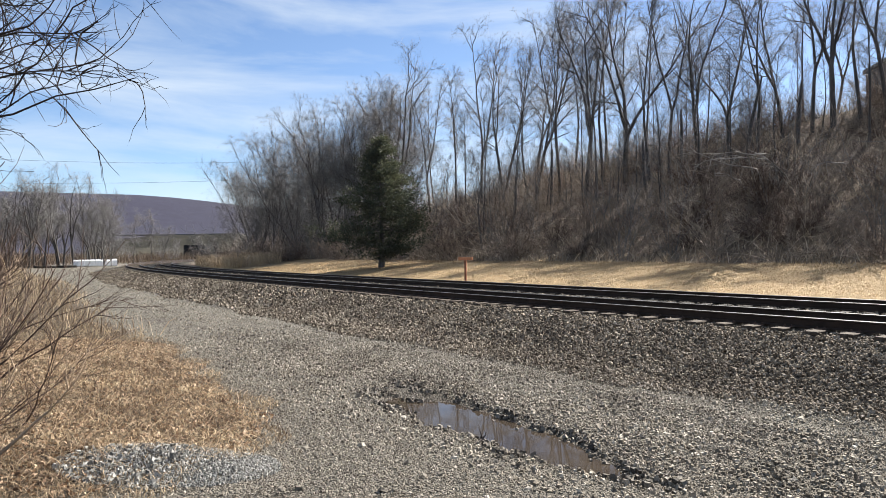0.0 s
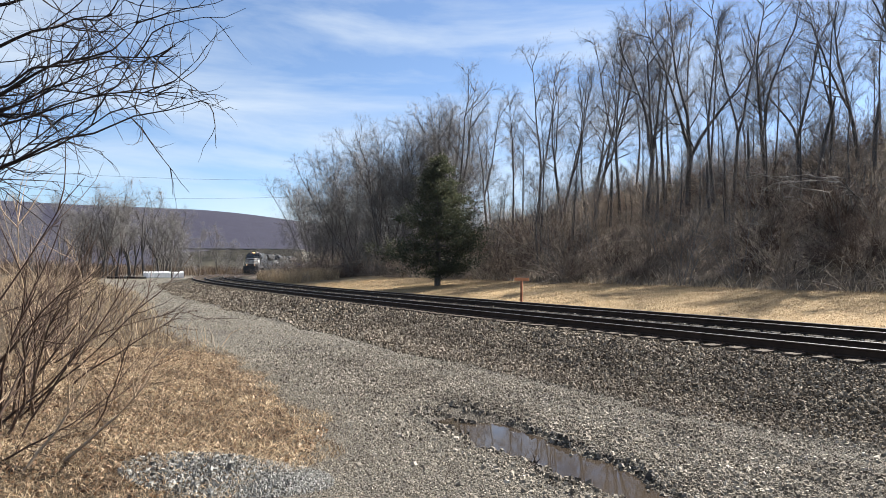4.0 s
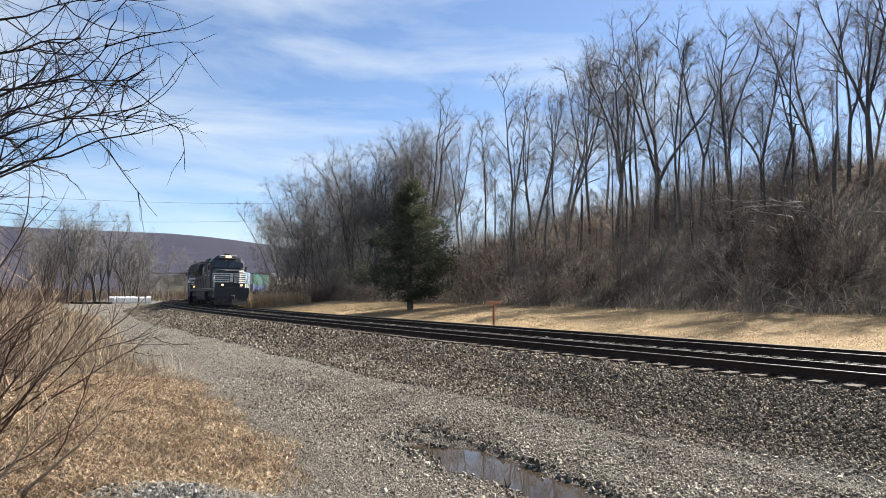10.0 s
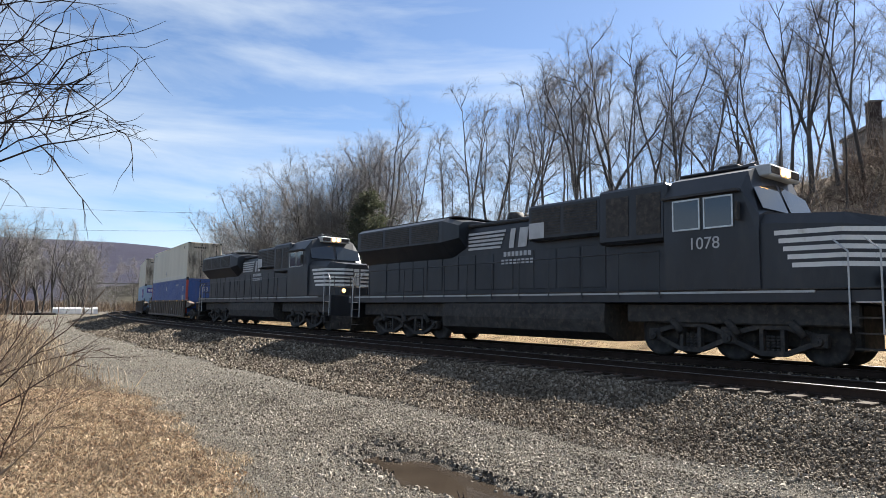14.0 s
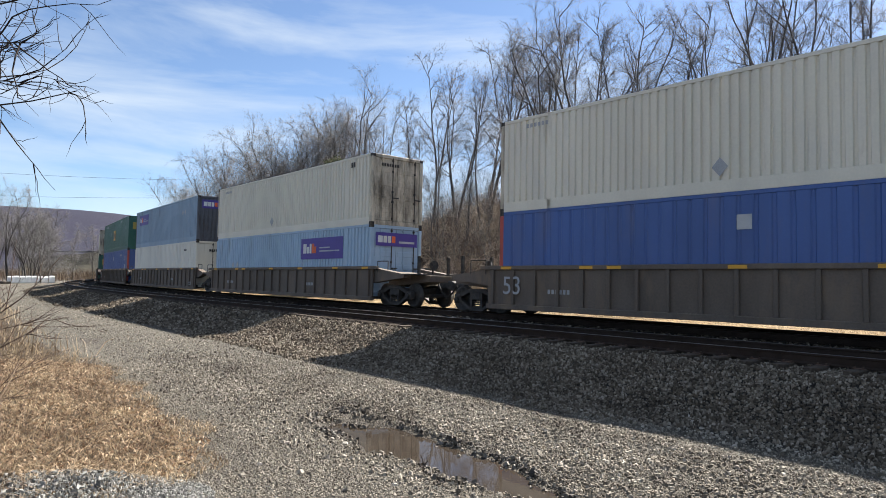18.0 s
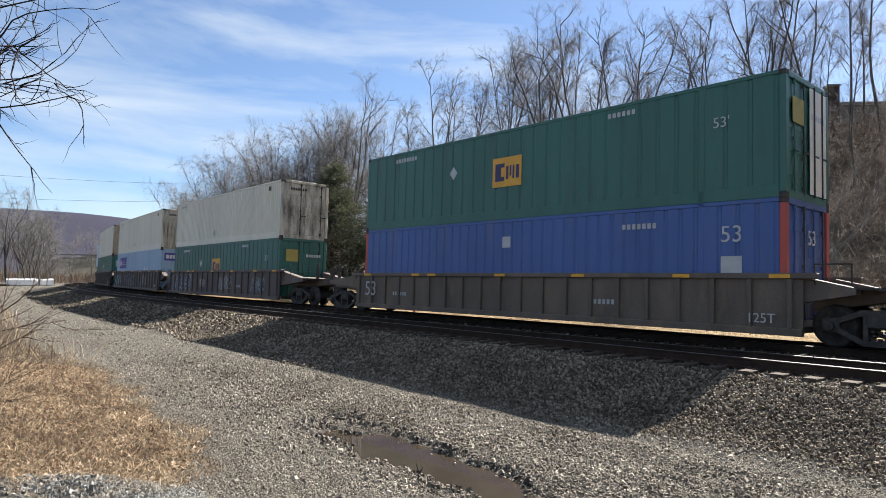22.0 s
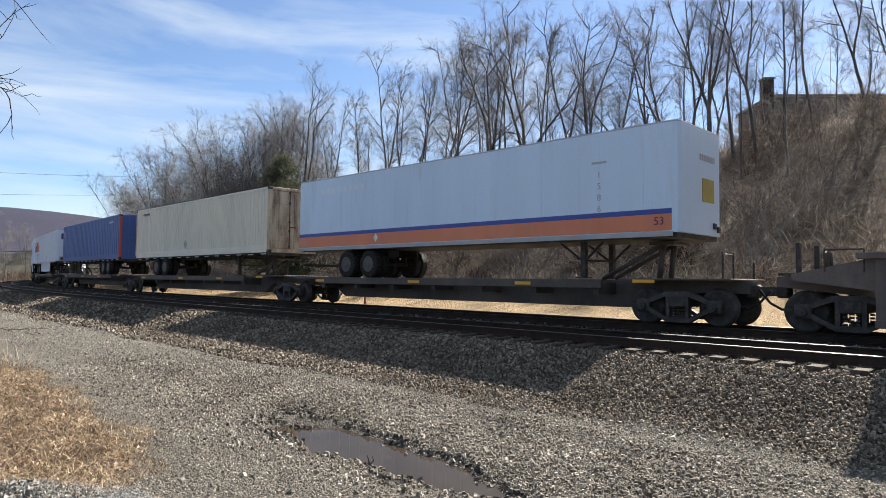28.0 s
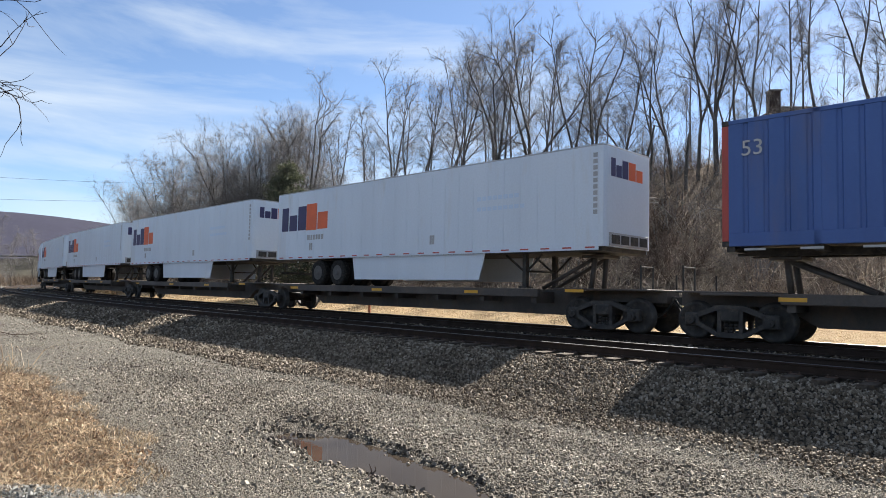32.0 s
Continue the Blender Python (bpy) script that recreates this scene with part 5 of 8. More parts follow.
def car_pose(s, base=10.0, lift=0.0):
    a, b = on_line(s - base / 2), on_line(s + base / 2)
    m = (a + b) / 2
    turn = Euler((-CANT, 0, math.atan2(b.y - a.y, b.x - a.x))).to_matrix().to_4x4()
    return Matrix.Translation(m) @ turn @ Matrix.Translation((0, 0, lift))


def run(ob, rel, base, lift=0.0):
    RUNS.append((ob, rel, base, lift))
    ob.matrix_basis = car_pose(NOSE0 + rel, base, lift)


def engines():
    run(locomotive("black six-axle diesel locomotive with white nose stripes and lit lamps", "1078"), -10.4, 13.7)
    run(locomotive("black six-axle diesel locomotive with white nose stripes, coupled second"), -33.0, 13.7)


def stack(front, low, high, car, base=19.0):
    mid = front - CL / 2
    run(car, mid, base)
    run(low, mid, base, WELL_Z)
    run(high, mid, base, WELL_Z + CH)


def blue_box(label):
    c = container(label, M_BLUE, M_BLUE, red=M_RED, rib=(0.40, 0.03))
    text_on(c, "53", 0.55, M_LETTER, 6.85, 2.1)
    panel(c, 6.6, 7.1, 1.1, 1.6, M_LETTER, "pale square marking", "marking")
    panel(c, -0.5, -0.15, 2.0, 2.35, M_LETTER, "pale square marking", "marking")
    bars(c, 3.9, 2.35, (0.1, 0.1, 0.1, 0.1, 0.1, 0.1, 0.1), 0.14, 0.05, M_LETTER)
    text_front(c, "53", 0.5, M_LETTER, 0.15, 2.05)
    return c


def cream_box(label, end=None, ends="door"):
    c = container(label, M_CREAM, end or M_CREAM_END, ends)
    bars(c, 6.5, 2.45, (0.13, 0.13), 0.22, 0.04, M_UNDER)
    bars(c, -7.0, 2.55, (0.1,) * 6, 0.12, 0.05, M_GREYPRINT)
    bars_front(c, CL / 2 + 0.006, -0.85, 2.42, (0.09,) * 7, 0.13, 0.04, M_UNDER)
    diamond(c, -0.9, 0.62, 0.2, M_GREYPRINT)
    return c


def green_box(label, sign, fore):
    c = container(label, M_GREEN, M_GREEN, rib=(0.52, 0.03))
    square_sign(c, -1.0, 1.05, 1.25, 0.95, sign, fore)
    diamond(c, -2.9, 1.75, 0.2, M_LETTER)
    text_on(c, "53'", 0.36, M_LETTER, 6.6, 1.9)
    bars(c, 3.4, 2.55, (0.1,) * 6, 0.13, 0.05, M_LETTER)
    bars(c, -6.2, 2.5, (0.11,) * 8, 0.15, 0.05, M_LETTER)
    panel_front(c, -0.95, -0.3, 1.75, 2.35, M_MUSTARD if sign == M_YELLOW else sign, "square sign on the door", "sign")
    bars_front(c, CL / 2 + 0.006, 0.15, 2.0, (0.1,) * 6, 0.14, 0.04, M_LETTER)
    return c


def light_blue_box(label, x0, x1):
    c = container(label, M_GREYBLUE, M_GREYBLUE)
    box_sign(c, x0, x1, 1.55, 2.5)
    front_sign(c, 2.05, 2.6)
    return c


def wells():
    half = CL / 2
    # single well behind the engines
    stack(-48.6, blue_box("royal blue corrugated container with red corner posts, in a well car"), cream_box("cream corrugated container with sooty doors on a blue one"),
          well_car("brown ribbed well car carrying a blue and a cream container", M_WELL, 10.95, -10.9))
    # three wells on shared trucks
    b = light_blue_box("light blue corrugated container with a violet sign, in a well car", 2.3, 6.0)
    diamond(b, -5.6, 1.35, 0.17, M_LETTER)
    diamond(b, -5.0, 1.35, 0.17, M_LETTER)
    stack(-71.9, b, cream_box("cream corrugated container with badly stained doors"),
          well_car("brown ribbed well car with yellow reflectors, first of three", M_WELL, 11.0, -9.9, 1.56, False, True))
    low = container("pale grey corrugated container with a cream end, in a well car", M_PALE, M_CREAM, rib=(0.33, 0.04))
    bars(low, 5.5, 2.3, (0.12, 0.12, 0.12), 0.14, 0.05, M_UNDER)
    bars_front(low, half + 0.006, -0.5, 2.25, (0.1,) * 9, 0.15, 0.04, M_UNDER)
    high = container("slate blue corrugated container with a small violet sign", M_SLATE, M_SLATE_END, "wall")
    box_sign(high, -6.9, -4.2, 1.75, 2.55)
    front_sign(high, 2.1, 2.65)
    diamond(high, 4.9, 2.0, 0.16, M_LETTER)
    diamond(high, 5.4, 2.0, 0.16, M_LETTER)
    stack(-91.55, low, high, well_car("brown ribbed well car with yellow reflectors, middle of three", M_WELL, 9.85, -9.6, 1.56, True, True))
    g = green_box("dark green corrugated container with one white door leaf", M_YELLOW, M_INDIGO)
    panel_front(g, 0.06, 1.1, 0.2, CH - 0.16, M_PALE, "white door leaf", "door_skin")
    for y in (0.32, 0.82):
        block("lock_bar", M_UNDER, g, (half + 0.01, half + 0.035, y - 0.02, y + 0.02, 0.15, CH - 0.1))
    stack(-110.95, blue_box("royal blue corrugated container with red corner posts"), g,
          well_car("brown ribbed well car with yellow reflectors, last of three", M_WELL, 9.75, -11.4, 1.56, True, False))
    # three more, older and sprayed with paint
    stack(-134.6, green_box("dark green corrugated container with a yellow square sign", M_YELLOW, M_INDIGO), cream_box("cream corrugated container with stained doors on a green one"),
          well_car("maroon-brown well car sprayed with pale graffiti", M_WELL2, 11.4, -9.75, 1.68, False, True, 1))
    f = light_blue_box("light blue corrugated container with a violet sign and white diamonds", -6.7, -4.0)
    diamond(f, 3.1, 1.35, 0.24, M_WHITE)
    diamond(f, 4.0, 1.35, 0.24, M_WHITE)
    stack(-154.2, f, cream_box("clean cream corrugated container stacked on a light blue one", None, "wall"),
          well_car("maroon-brown well car with turquoise and pale graffiti", M_WELL2, 9.75, -9.8, 1.68, True, True, 2))
    stack(-173.9, green_box("dark green corrugated container with a pale square sign", M_LETTER, M_GREEN), cream_box("cream corrugated container with a rust-streaked end wall", M_TAN_END, "wall"),
          well_car("maroon-brown well car, last of three, with a little graffiti", M_WELL2, 9.8, -10.5, 1.68, True, False, 3))


def on_spine(front, load, front_end, back_end, art_f, art_b, label):
    mid = front - CL / 2
    car = spine_car(label, front_end, back_end, art_f, art_b)
    run(car, mid, 18.0)
    for ob, lift in load:
        run(ob, mid, 18.0, SPINE_Z + lift)
    return car


def spines():
    c = on_spine(-194.4, [(van_trailer("pale blue-white box trailer with orange and blue stripes", M_VAN_BLUE, "plain"), 0)], 9.35, -9.3, False, True, "dark spine car carrying a striped trailer")
    hitch(c, 7.2, 1)
    t2 = container("cream corrugated container with rusty doors on a road chassis", M_CREAM, M_TAN_END, group="containers on chassis")
    bars(t2, -6.9, 2.5, (0.1,) * 7, 0.12, 0.05, M_UNDER)
    diamond(t2, -0.7, 0.62, 0.22, M_GREYPRINT)
    c = on_spine(-213.0, [(box_chassis("black skeletal road chassis under a cream container"), 0), (t2, TRAILER_FLOOR + 0.022)], 9.3, -9.8, True, True, "dark spine car carrying a cream container on its chassis")
    hitch(c, 7.0, 1, SPINE_Z + TRAILER_FLOOR - 0.16)
    t3 = container("royal blue corrugated container with red corner posts on a road chassis", M_BLUE, M_BLUE, "wall", M_RED, "containers on chassis", (0.40, 0.03))
    text_on(t3, "53", 0.5, M_LETTER, -7.4, 2.2)
    bars(t3, 5.6, 2.4, (0.1,) * 7, 0.14, 0.05, M_LETTER)
    c = on_spine(-232.3, [(box_chassis("black skeletal road chassis with its wheels ahead", True), 0), (t3, TRAILER_FLOOR + 0.022)], 9.8, -9.45, True, False, "dark spine car carrying a blue container on its chassis")
    hitch(c, -7.0, -1, SPINE_Z + TRAILER_FLOOR - 0.16)
    fronts = (-251.5, -269.9, -288.0, -306.2, -324.5)
    for i, f in enumerate(fronts):
        c = on_spine(f, [(van_trailer("white box trailer with dark and orange blocks and side skirts", M_VAN, "carrier"), 0)], 9.35 if i == 0 else 9.2, -9.0, i > 0, True, "dark spine car carrying a white trailer")
        hitch(c, 7.2, 1)


engines()
wells()
spines()

# ---------------------------------------------------------------- the two tracks
M_RAILSIDE = varied("rusty rail web", (0.04, 0.028, 0.022), 0.8, 0.2, 0.3, 3.0, 0.1)
M_RAILTOP = varied("polished rail head", (0.14, 0.136, 0.132), 0.5, 1.0, 0.1, 4.0)
M_TIE = varied("weathered oak tie", (0.068, 0.0528, 0.04), 0.85, 0, 0.35, 2.5, 0.3, (0.136, 0.116, 0.096), 0.6)
M_TIE_OIL = varied("oil-darkened oak tie", (0.028, 0.023, 0.019), 0.85, 0, 0.35, 2.5, 0.3, (0.05, 0.042, 0.035), 0.6)
M_TIE_PLATE = varied("rusted tie plate", (0.10, 0.06, 0.042), 0.75, 0.3, 0.3, 6.0)


def rail(name, off, tilt_ref):
    prof = [(-0.072, -0.175), (0.072, -0.175), (0.072, -0.163), (0.011, -0.145), (0.011, -0.045), (0.037, -0.034), (0.037, -0.012), (0.030, -0.0065), (0.010, -0.0008), (-0.010, -0.0008), (-0.030, -0.0065), (-0.037, -0.012), (-0.037, -0.034), (-0.011, -0.045), (-0.011, -0.145), (-0.072, -0.163)]
    bm = bmesh.new()
    rings = []
    for s in np.concatenate([np.arange(-300, -120, 4.0), np.arange(-120, 130, 1.5)]):
        rings.append([tuple(on_line(s, off + d, h - CANT * tilt_ref)) for d, h in prof])
    loft(bm, rings)
    me = done(name, bm, M_RAILSIDE)
    me.materials.append(M_RAILTOP)
    for p in me.polygons:
        if p.normal.z > 0.8 and p.index % 16 in (6, 7, 8, 9, 10) :
            p.material_index = 1
    return me


def tracks():
    tie = bmesh.new()
    box(tie, -0.11, 0.11, -1.3, 1.3, -0.355, -0.178, 0.012)
    tie_me = done("tie", tie, M_TIE)
    pl = bmesh.new()
    box(pl, -0.09, 0.09, -0.17, 0.17, -0.178, -0.165, 0.003)
    for a in (-0.06, 0.06):
        for b in (-0.11, 0.11):
            box(pl, a - 0.012, a + 0.012, b - 0.012, b + 0.012, -0.165, -0.135)
    plate_me = done("tie_plate", pl, M_TIE_PLATE)
    far_me = tie_me.copy()
    far_me.materials.clear()
    far_me.materials.append(M_TIE_OIL)
    for mid, label in ((0.0, "far railway track of rusty rails on oak ties"), (-GAP, "near railway track of polished rails on oak ties")):
        t = thing("railway_track", label, "track", "railway tracks", "structure")
        for g in (-GAUGE, GAUGE):
            part("rail", rail("rail", mid + g, g), None, t)
        r = random.Random(int(mid * 10) + 5)
        rest, n = bmesh.new(), 0
        ss = np.arange(-110, 60, 0.53)
        for s in ss:
            s2 = s + r.uniform(-0.03, 0.03)
            p = on_line(s2, mid + r.uniform(-0.06, 0.06))
            m = Matrix.Translation(p) @ Euler((-CANT, 0, heading(s2) + r.uniform(-0.02, 0.02))).to_matrix().to_4x4()
            if -62 < s < 24 and n < 165:
                part("tie", far_me if mid == 0 else tie_me, None, t, "", m)
                n += 1
            else:
                q = bmesh.new()
                q.from_mesh(tie_me)
                q.transform(m)
                tmp = bpy.data.meshes.new("tmp")
                q.to_mesh(tmp)
                q.free()
                rest.from_mesh(tmp)
                bpy.data.meshes.remove(tmp)
        tagged(part("far_ties", rest, M_TIE_OIL if mid == 0 else M_TIE, t), kind="stuff")
        if mid < 0:
            for s in ss:
                if -24 < s < 14:
                    for g in (-GAUGE, GAUGE):
                        part("tie_plate", plate_me, None, t, "", Matrix.Translation(on_line(s, mid + g, -CANT * g)) @ Euler((-CANT, 0, heading(s))).to_matrix().to_4x4())


tracks()

# ---------------------------------------------------------------- plants
M_BARK = varied("grey-brown bark", (0.095, 0.088, 0.082), 0.9, 0, 0.4, 2.2, 0.4, (0.16, 0.15, 0.14), 0.6, 4)
M_TWIG = varied("grey twig bark", (0.15, 0.141, 0.137), 0.85, 0, 0.3, 0.6)
M_TWIG_DARK = varied("dark twig bark", (0.034, 0.026, 0.023), 0.85, 0, 0.3, 1.5)
M_STEM = varied("brown bramble stem", (0.24, 0.197, 0.16), 0.85, 0, 0.4, 0.8)
M_CANE = varied("pale arching cane", (0.40, 0.335, 0.265), 0.85, 0, 0.3, 0.8)
M_DEAD = varied("weathered grey dead wood", (0.27, 0.245, 0.22), 0.85, 0, 0.3, 1.0)
M_BUSH = varied("reddish brown shrub stem", (0.20, 0.155, 0.122), 0.85, 0, 0.4, 1.0)
M_SHRUB = varied("dark red-brown shrub bark", (0.075, 0.05, 0.038), 0.8, 0, 0.4, 1.5, 0.0, (0.20, 0.15, 0.115), 0.6)
M_SHRUB_PALE = varied("dry tan shrub stem", (0.33, 0.25, 0.175), 0.85, 0, 0.35, 1.2)


class Wood:
    """Collects tapered tubes as plain arrays."""

    def __init__(self):
        self.v, self.f = [], []

    def tube(self, pts, radii, n):
        ring0 = None
        for i, (p, r) in enumerate(zip(pts, radii)):
            d = (pts[min(i + 1, len(pts) - 1)] - pts[max(i - 1, 0)])
            d = d.normalized() if d.length > 1e-9 else Vector((0, 0, 1))
            a = d.orthogonal().normalized()
            b = d.cross(a)
            k = len(self.v)
            if i == len(pts) - 1 and n <= 3:
                self.v.append(tuple(p))
                self.f += [(ring0 + j, ring0 + (j + 1) % n, k) for j in range(n)]
                return
            self.v += [tuple(p + (a * math.cos(2 * math.pi * j / n) + b * math.sin(2 * math.pi * j / n)) * r) for j in range(n)]
            if ring0 is not None:
                self.f += [(ring0 + j, ring0 + (j + 1) % n, k + (j + 1) % n, k + j) for j in range(n)]
            ring0 = k

    def mesh(self, name, mat, smooth=True):
        me = bpy.data.meshes.new(name)
        me.from_pydata(self.v, [], self.f)
        if smooth:
            me.polygons.foreach_set("use_smooth", [True] * len(me.polygons))
        me.materials.append(mat)
        return me


def limb(r, p, d, length, steps, wander, lift):
    """Points of a limb that wanders and bends up (lift > 0) or hangs (lift < 0)."""
    pts = [p.copy()]
    for i in range(steps):
        d = (d + Vector((r.gauss(0, wander), r.gauss(0, wander), r.gauss(0, wander) + lift))).normalized()
        p = p + d * (length / steps)
        pts.append(p.copy())
    return pts, d


def off_axis(r, d, lo, hi):
    """A direction that leaves d by an angle between lo and hi degrees."""
    a = d.orthogonal().normalized()
    a.rotate(Matrix.Rotation(r.uniform(0, 2 * math.pi), 3, d))
    t = radians(r.uniform(lo, hi))
    return (d * math.cos(t) + a * math.sin(t)).normalized()


def bare_tree(seed, h, rad, clear=0.35, spread=0.30, limbs=15, forks=1, bushy=1.0, fat=1.0):
    """A leafless tree: meshes of its trunk with the limbs, and of its twigs. h in metres."""
    r = random.Random(seed)
    big, fine = Wood(), Wood()
    lead = []
    lean = Vector((r.gauss(0, 0.05), r.gauss(0, 0.05), 1)).normalized()
    cut = h * r.uniform(clear * 0.75, clear * 1.1) if forks > 1 else h * 0.97
    pts, d = limb(r, Vector((0, 0, -0.4)), lean, cut, 9, 0.035, 0.02)
    r1 = rad * (0.72 if forks > 1 else 0.10)
    radii = [rad * (1.25 if i == 0 else 1.0) + (r1 - rad) * (i / 9) for i in range(10)]
    big.tube(pts, radii, 7)
    if forks > 1:
        for k in range(forks):
            dd = off_axis(r, d, 8, 24)
            q, e = limb(r, pts[-1], dd, (h - cut) * r.uniform(0.8, 1.0), 8, 0.085, 0.04)
            rr = [rad * 0.56 * (1 - i / 8) + 0.012 for i in range(9)]
            big.tube(q, rr, 6)
            lead.append((q, rr, 0.05))
    else:
        lead.append((pts, radii, clear))

    def twigs(q, rr, n, size):
        for _ in range(n):
            i = r.uniform(0.25, 0.999) * (len(q) - 1)
            a = q[int(i)].lerp(q[int(i) + 1], i % 1)
            d0 = (q[int(i) + 1] - q[int(i)]).normalized()
            dd = off_axis(r, d0, 25, 60)
            L = size * r.uniform(0.5, 1.2)
            t, _ = limb(r, a, dd, L, 2, 0.16, 0.02)
            fine.tube(t, [0.0085 * fat, 0.0068 * fat, 0.004 * fat], 3)
            for _ in range(int(3 * bushy)):
                j = r.uniform(0.2, 0.95) * 2
                b = t[int(j)].lerp(t[int(j) + 1], j % 1)
                u, _ = limb(r, b, off_axis(r, (t[int(j) + 1] - t[int(j)]).normalized(), 20, 50), L * r.uniform(0.35, 0.7), 1, 0.15, 0.04)
                fine.tube(u, [0.0062 * fat, 0.0035 * fat], 3)

    for q, rr, start in lead:
        twigs(q[len(q) // 2:], rr, int(9 * bushy), h * 0.045 + 0.2)
        n = int(limbs / len(lead)) + 1
        for k in range(n):
            f = start + (0.97 - start) * (k + r.random()) / n
            i = f * (len(q) - 1)
            a = q[int(i)].lerp(q[min(int(i) + 1, len(q) - 1)], i % 1)
            d0 = (q[min(int(i) + 1, len(q) - 1)] - q[int(i)]).normalized()
            L = h * spread * (1.05 - 0.55 * f) * r.uniform(0.65, 1.12)
            dd = off_axis(r, d0, 34 - 10 * f, 66 - 24 * f)
            b, _ = limb(r, a, dd, L, 6, 0.10, 0.035)
            r0 = min(rad * 0.28, 0.014 + L * 0.011)
            br = [r0 * (1 - 0.85 * s / 6) for s in range(7)]
            big.tube(b, br, 5)
            for _ in range(int(6 * bushy) + 1):
                j = r.uniform(0.2, 0.99) * 6
                c = b[int(j)].lerp(b[int(j) + 1], j % 1)
                e, _ = limb(r, c, off_axis(r, (b[int(j) + 1] - b[int(j)]).normalized(), 28, 60), L * r.uniform(0.28, 0.55), 4, 0.13, 0.02)
                rr2 = [0.022 * fat, 0.018 * fat, 0.014 * fat, 0.010 * fat, 0.006 * fat]
                fine.tube(e, rr2, 3)
                twigs(e, rr2, int(4 * bushy) + 1, L * 0.17 + 0.26)
            twigs(b, br, int(5 * bushy), L * 0.18 + 0.28)
    return big, fine


TREE_KINDS = []


def tree_kinds():
    specs = [(15.5, 0.17, 0.36, 0.27, 19, 2, 1.35, 0.62), (15.0, 0.20, 0.34, 0.28, 22, 3, 1.35, 0.62), (14.0, 0.14, 0.40, 0.25, 17, 2, 1.3, 0.62), (16.5, 0.22, 0.30, 0.29, 24, 3, 1.35, 0.62), (12.5, 0.10, 0.40, 0.24, 14, 1, 1.3, 0.6),
             (11.0, 0.065, 0.10, 0.34, 28, 4, 1.35, 0.5), (9.5, 0.05, 0.06, 0.36, 28, 4, 1.35, 0.46), (14.5, 0.12, 0.42, 0.22, 14, 1, 1.3, 0.6), (13.5, 0.085, 0.18, 0.31, 28, 3, 1.35, 0.54)]
    for i, sp in enumerate(specs):
        big, fine = bare_tree(40 + i, *sp)
        t = thing("tree", "tall bare deciduous tree with grey-brown bark on a wooded bank", "tree", "bare trees")
        part("trunk", big.mesh("trunk", M_BARK), None, t)
        tagged(part("crown", fine.mesh("crown", M_TWIG), None, t, "haze of fine leafless twigs"))
        TREE_KINDS.append((t, sp[0]))


_first_used = set()


def plant(kind, x, y, h, turn, lean=0.0, label=""):
    t, h0 = TREE_KINDS[kind]
    k = h / h0
    m = Matrix.Translation((x, y, land_z(x, y) - 0.05)) @ Euler((lean, lean * 0.6, turn)).to_matrix().to_4x4() @ Matrix.Diagonal((k, k, k, 1))
    if kind not in _first_used:
        _first_used.add(kind)
        t.matrix_basis = m
        ob = t
    else:
        ob = copy_thing(t, m)
        ob.matrix_basis = m
    if label:
        tagged(ob, label)
    return ob


def bearing(az, d):
    a = radians(az)
    return d * math.sin(a), d * math.cos(a)


SKY_AZ = (-21, -19.6, -18.4, -16.6, -13.8, -10.9, -7.5, -5.0, -3.9, -2.0, 0.5, 3.2, 8.2, 11.7, 15.6, 18.6, 20.1, 21.2, 23.6, 25.7, 27.6, 32, 40, 50)
SKY_EL = (4.0, 6.0, 7.7, 9.7, 11.7, 13.4, 13.6, 16.2, 17.0, 14.6, 14.4, 18.5, 20.8, 21.2, 23.6, 22.6, 20.4, 22.0, 20.7, 21.9, 23.1, 25, 25, 24)


def up_to_sky(az, d, share=1.0):
    """The height of a tree that stands d metres off and reaches that share of the woods' outline."""
    x, y = bearing(az, d)
    lean = 1.7 if az < -6 else 0.0
    return max(3.0, 1.6 + d * math.tan(radians(float(np.interp(az - lean, SKY_AZ, SKY_EL)) * share)) - land_z(x, y))


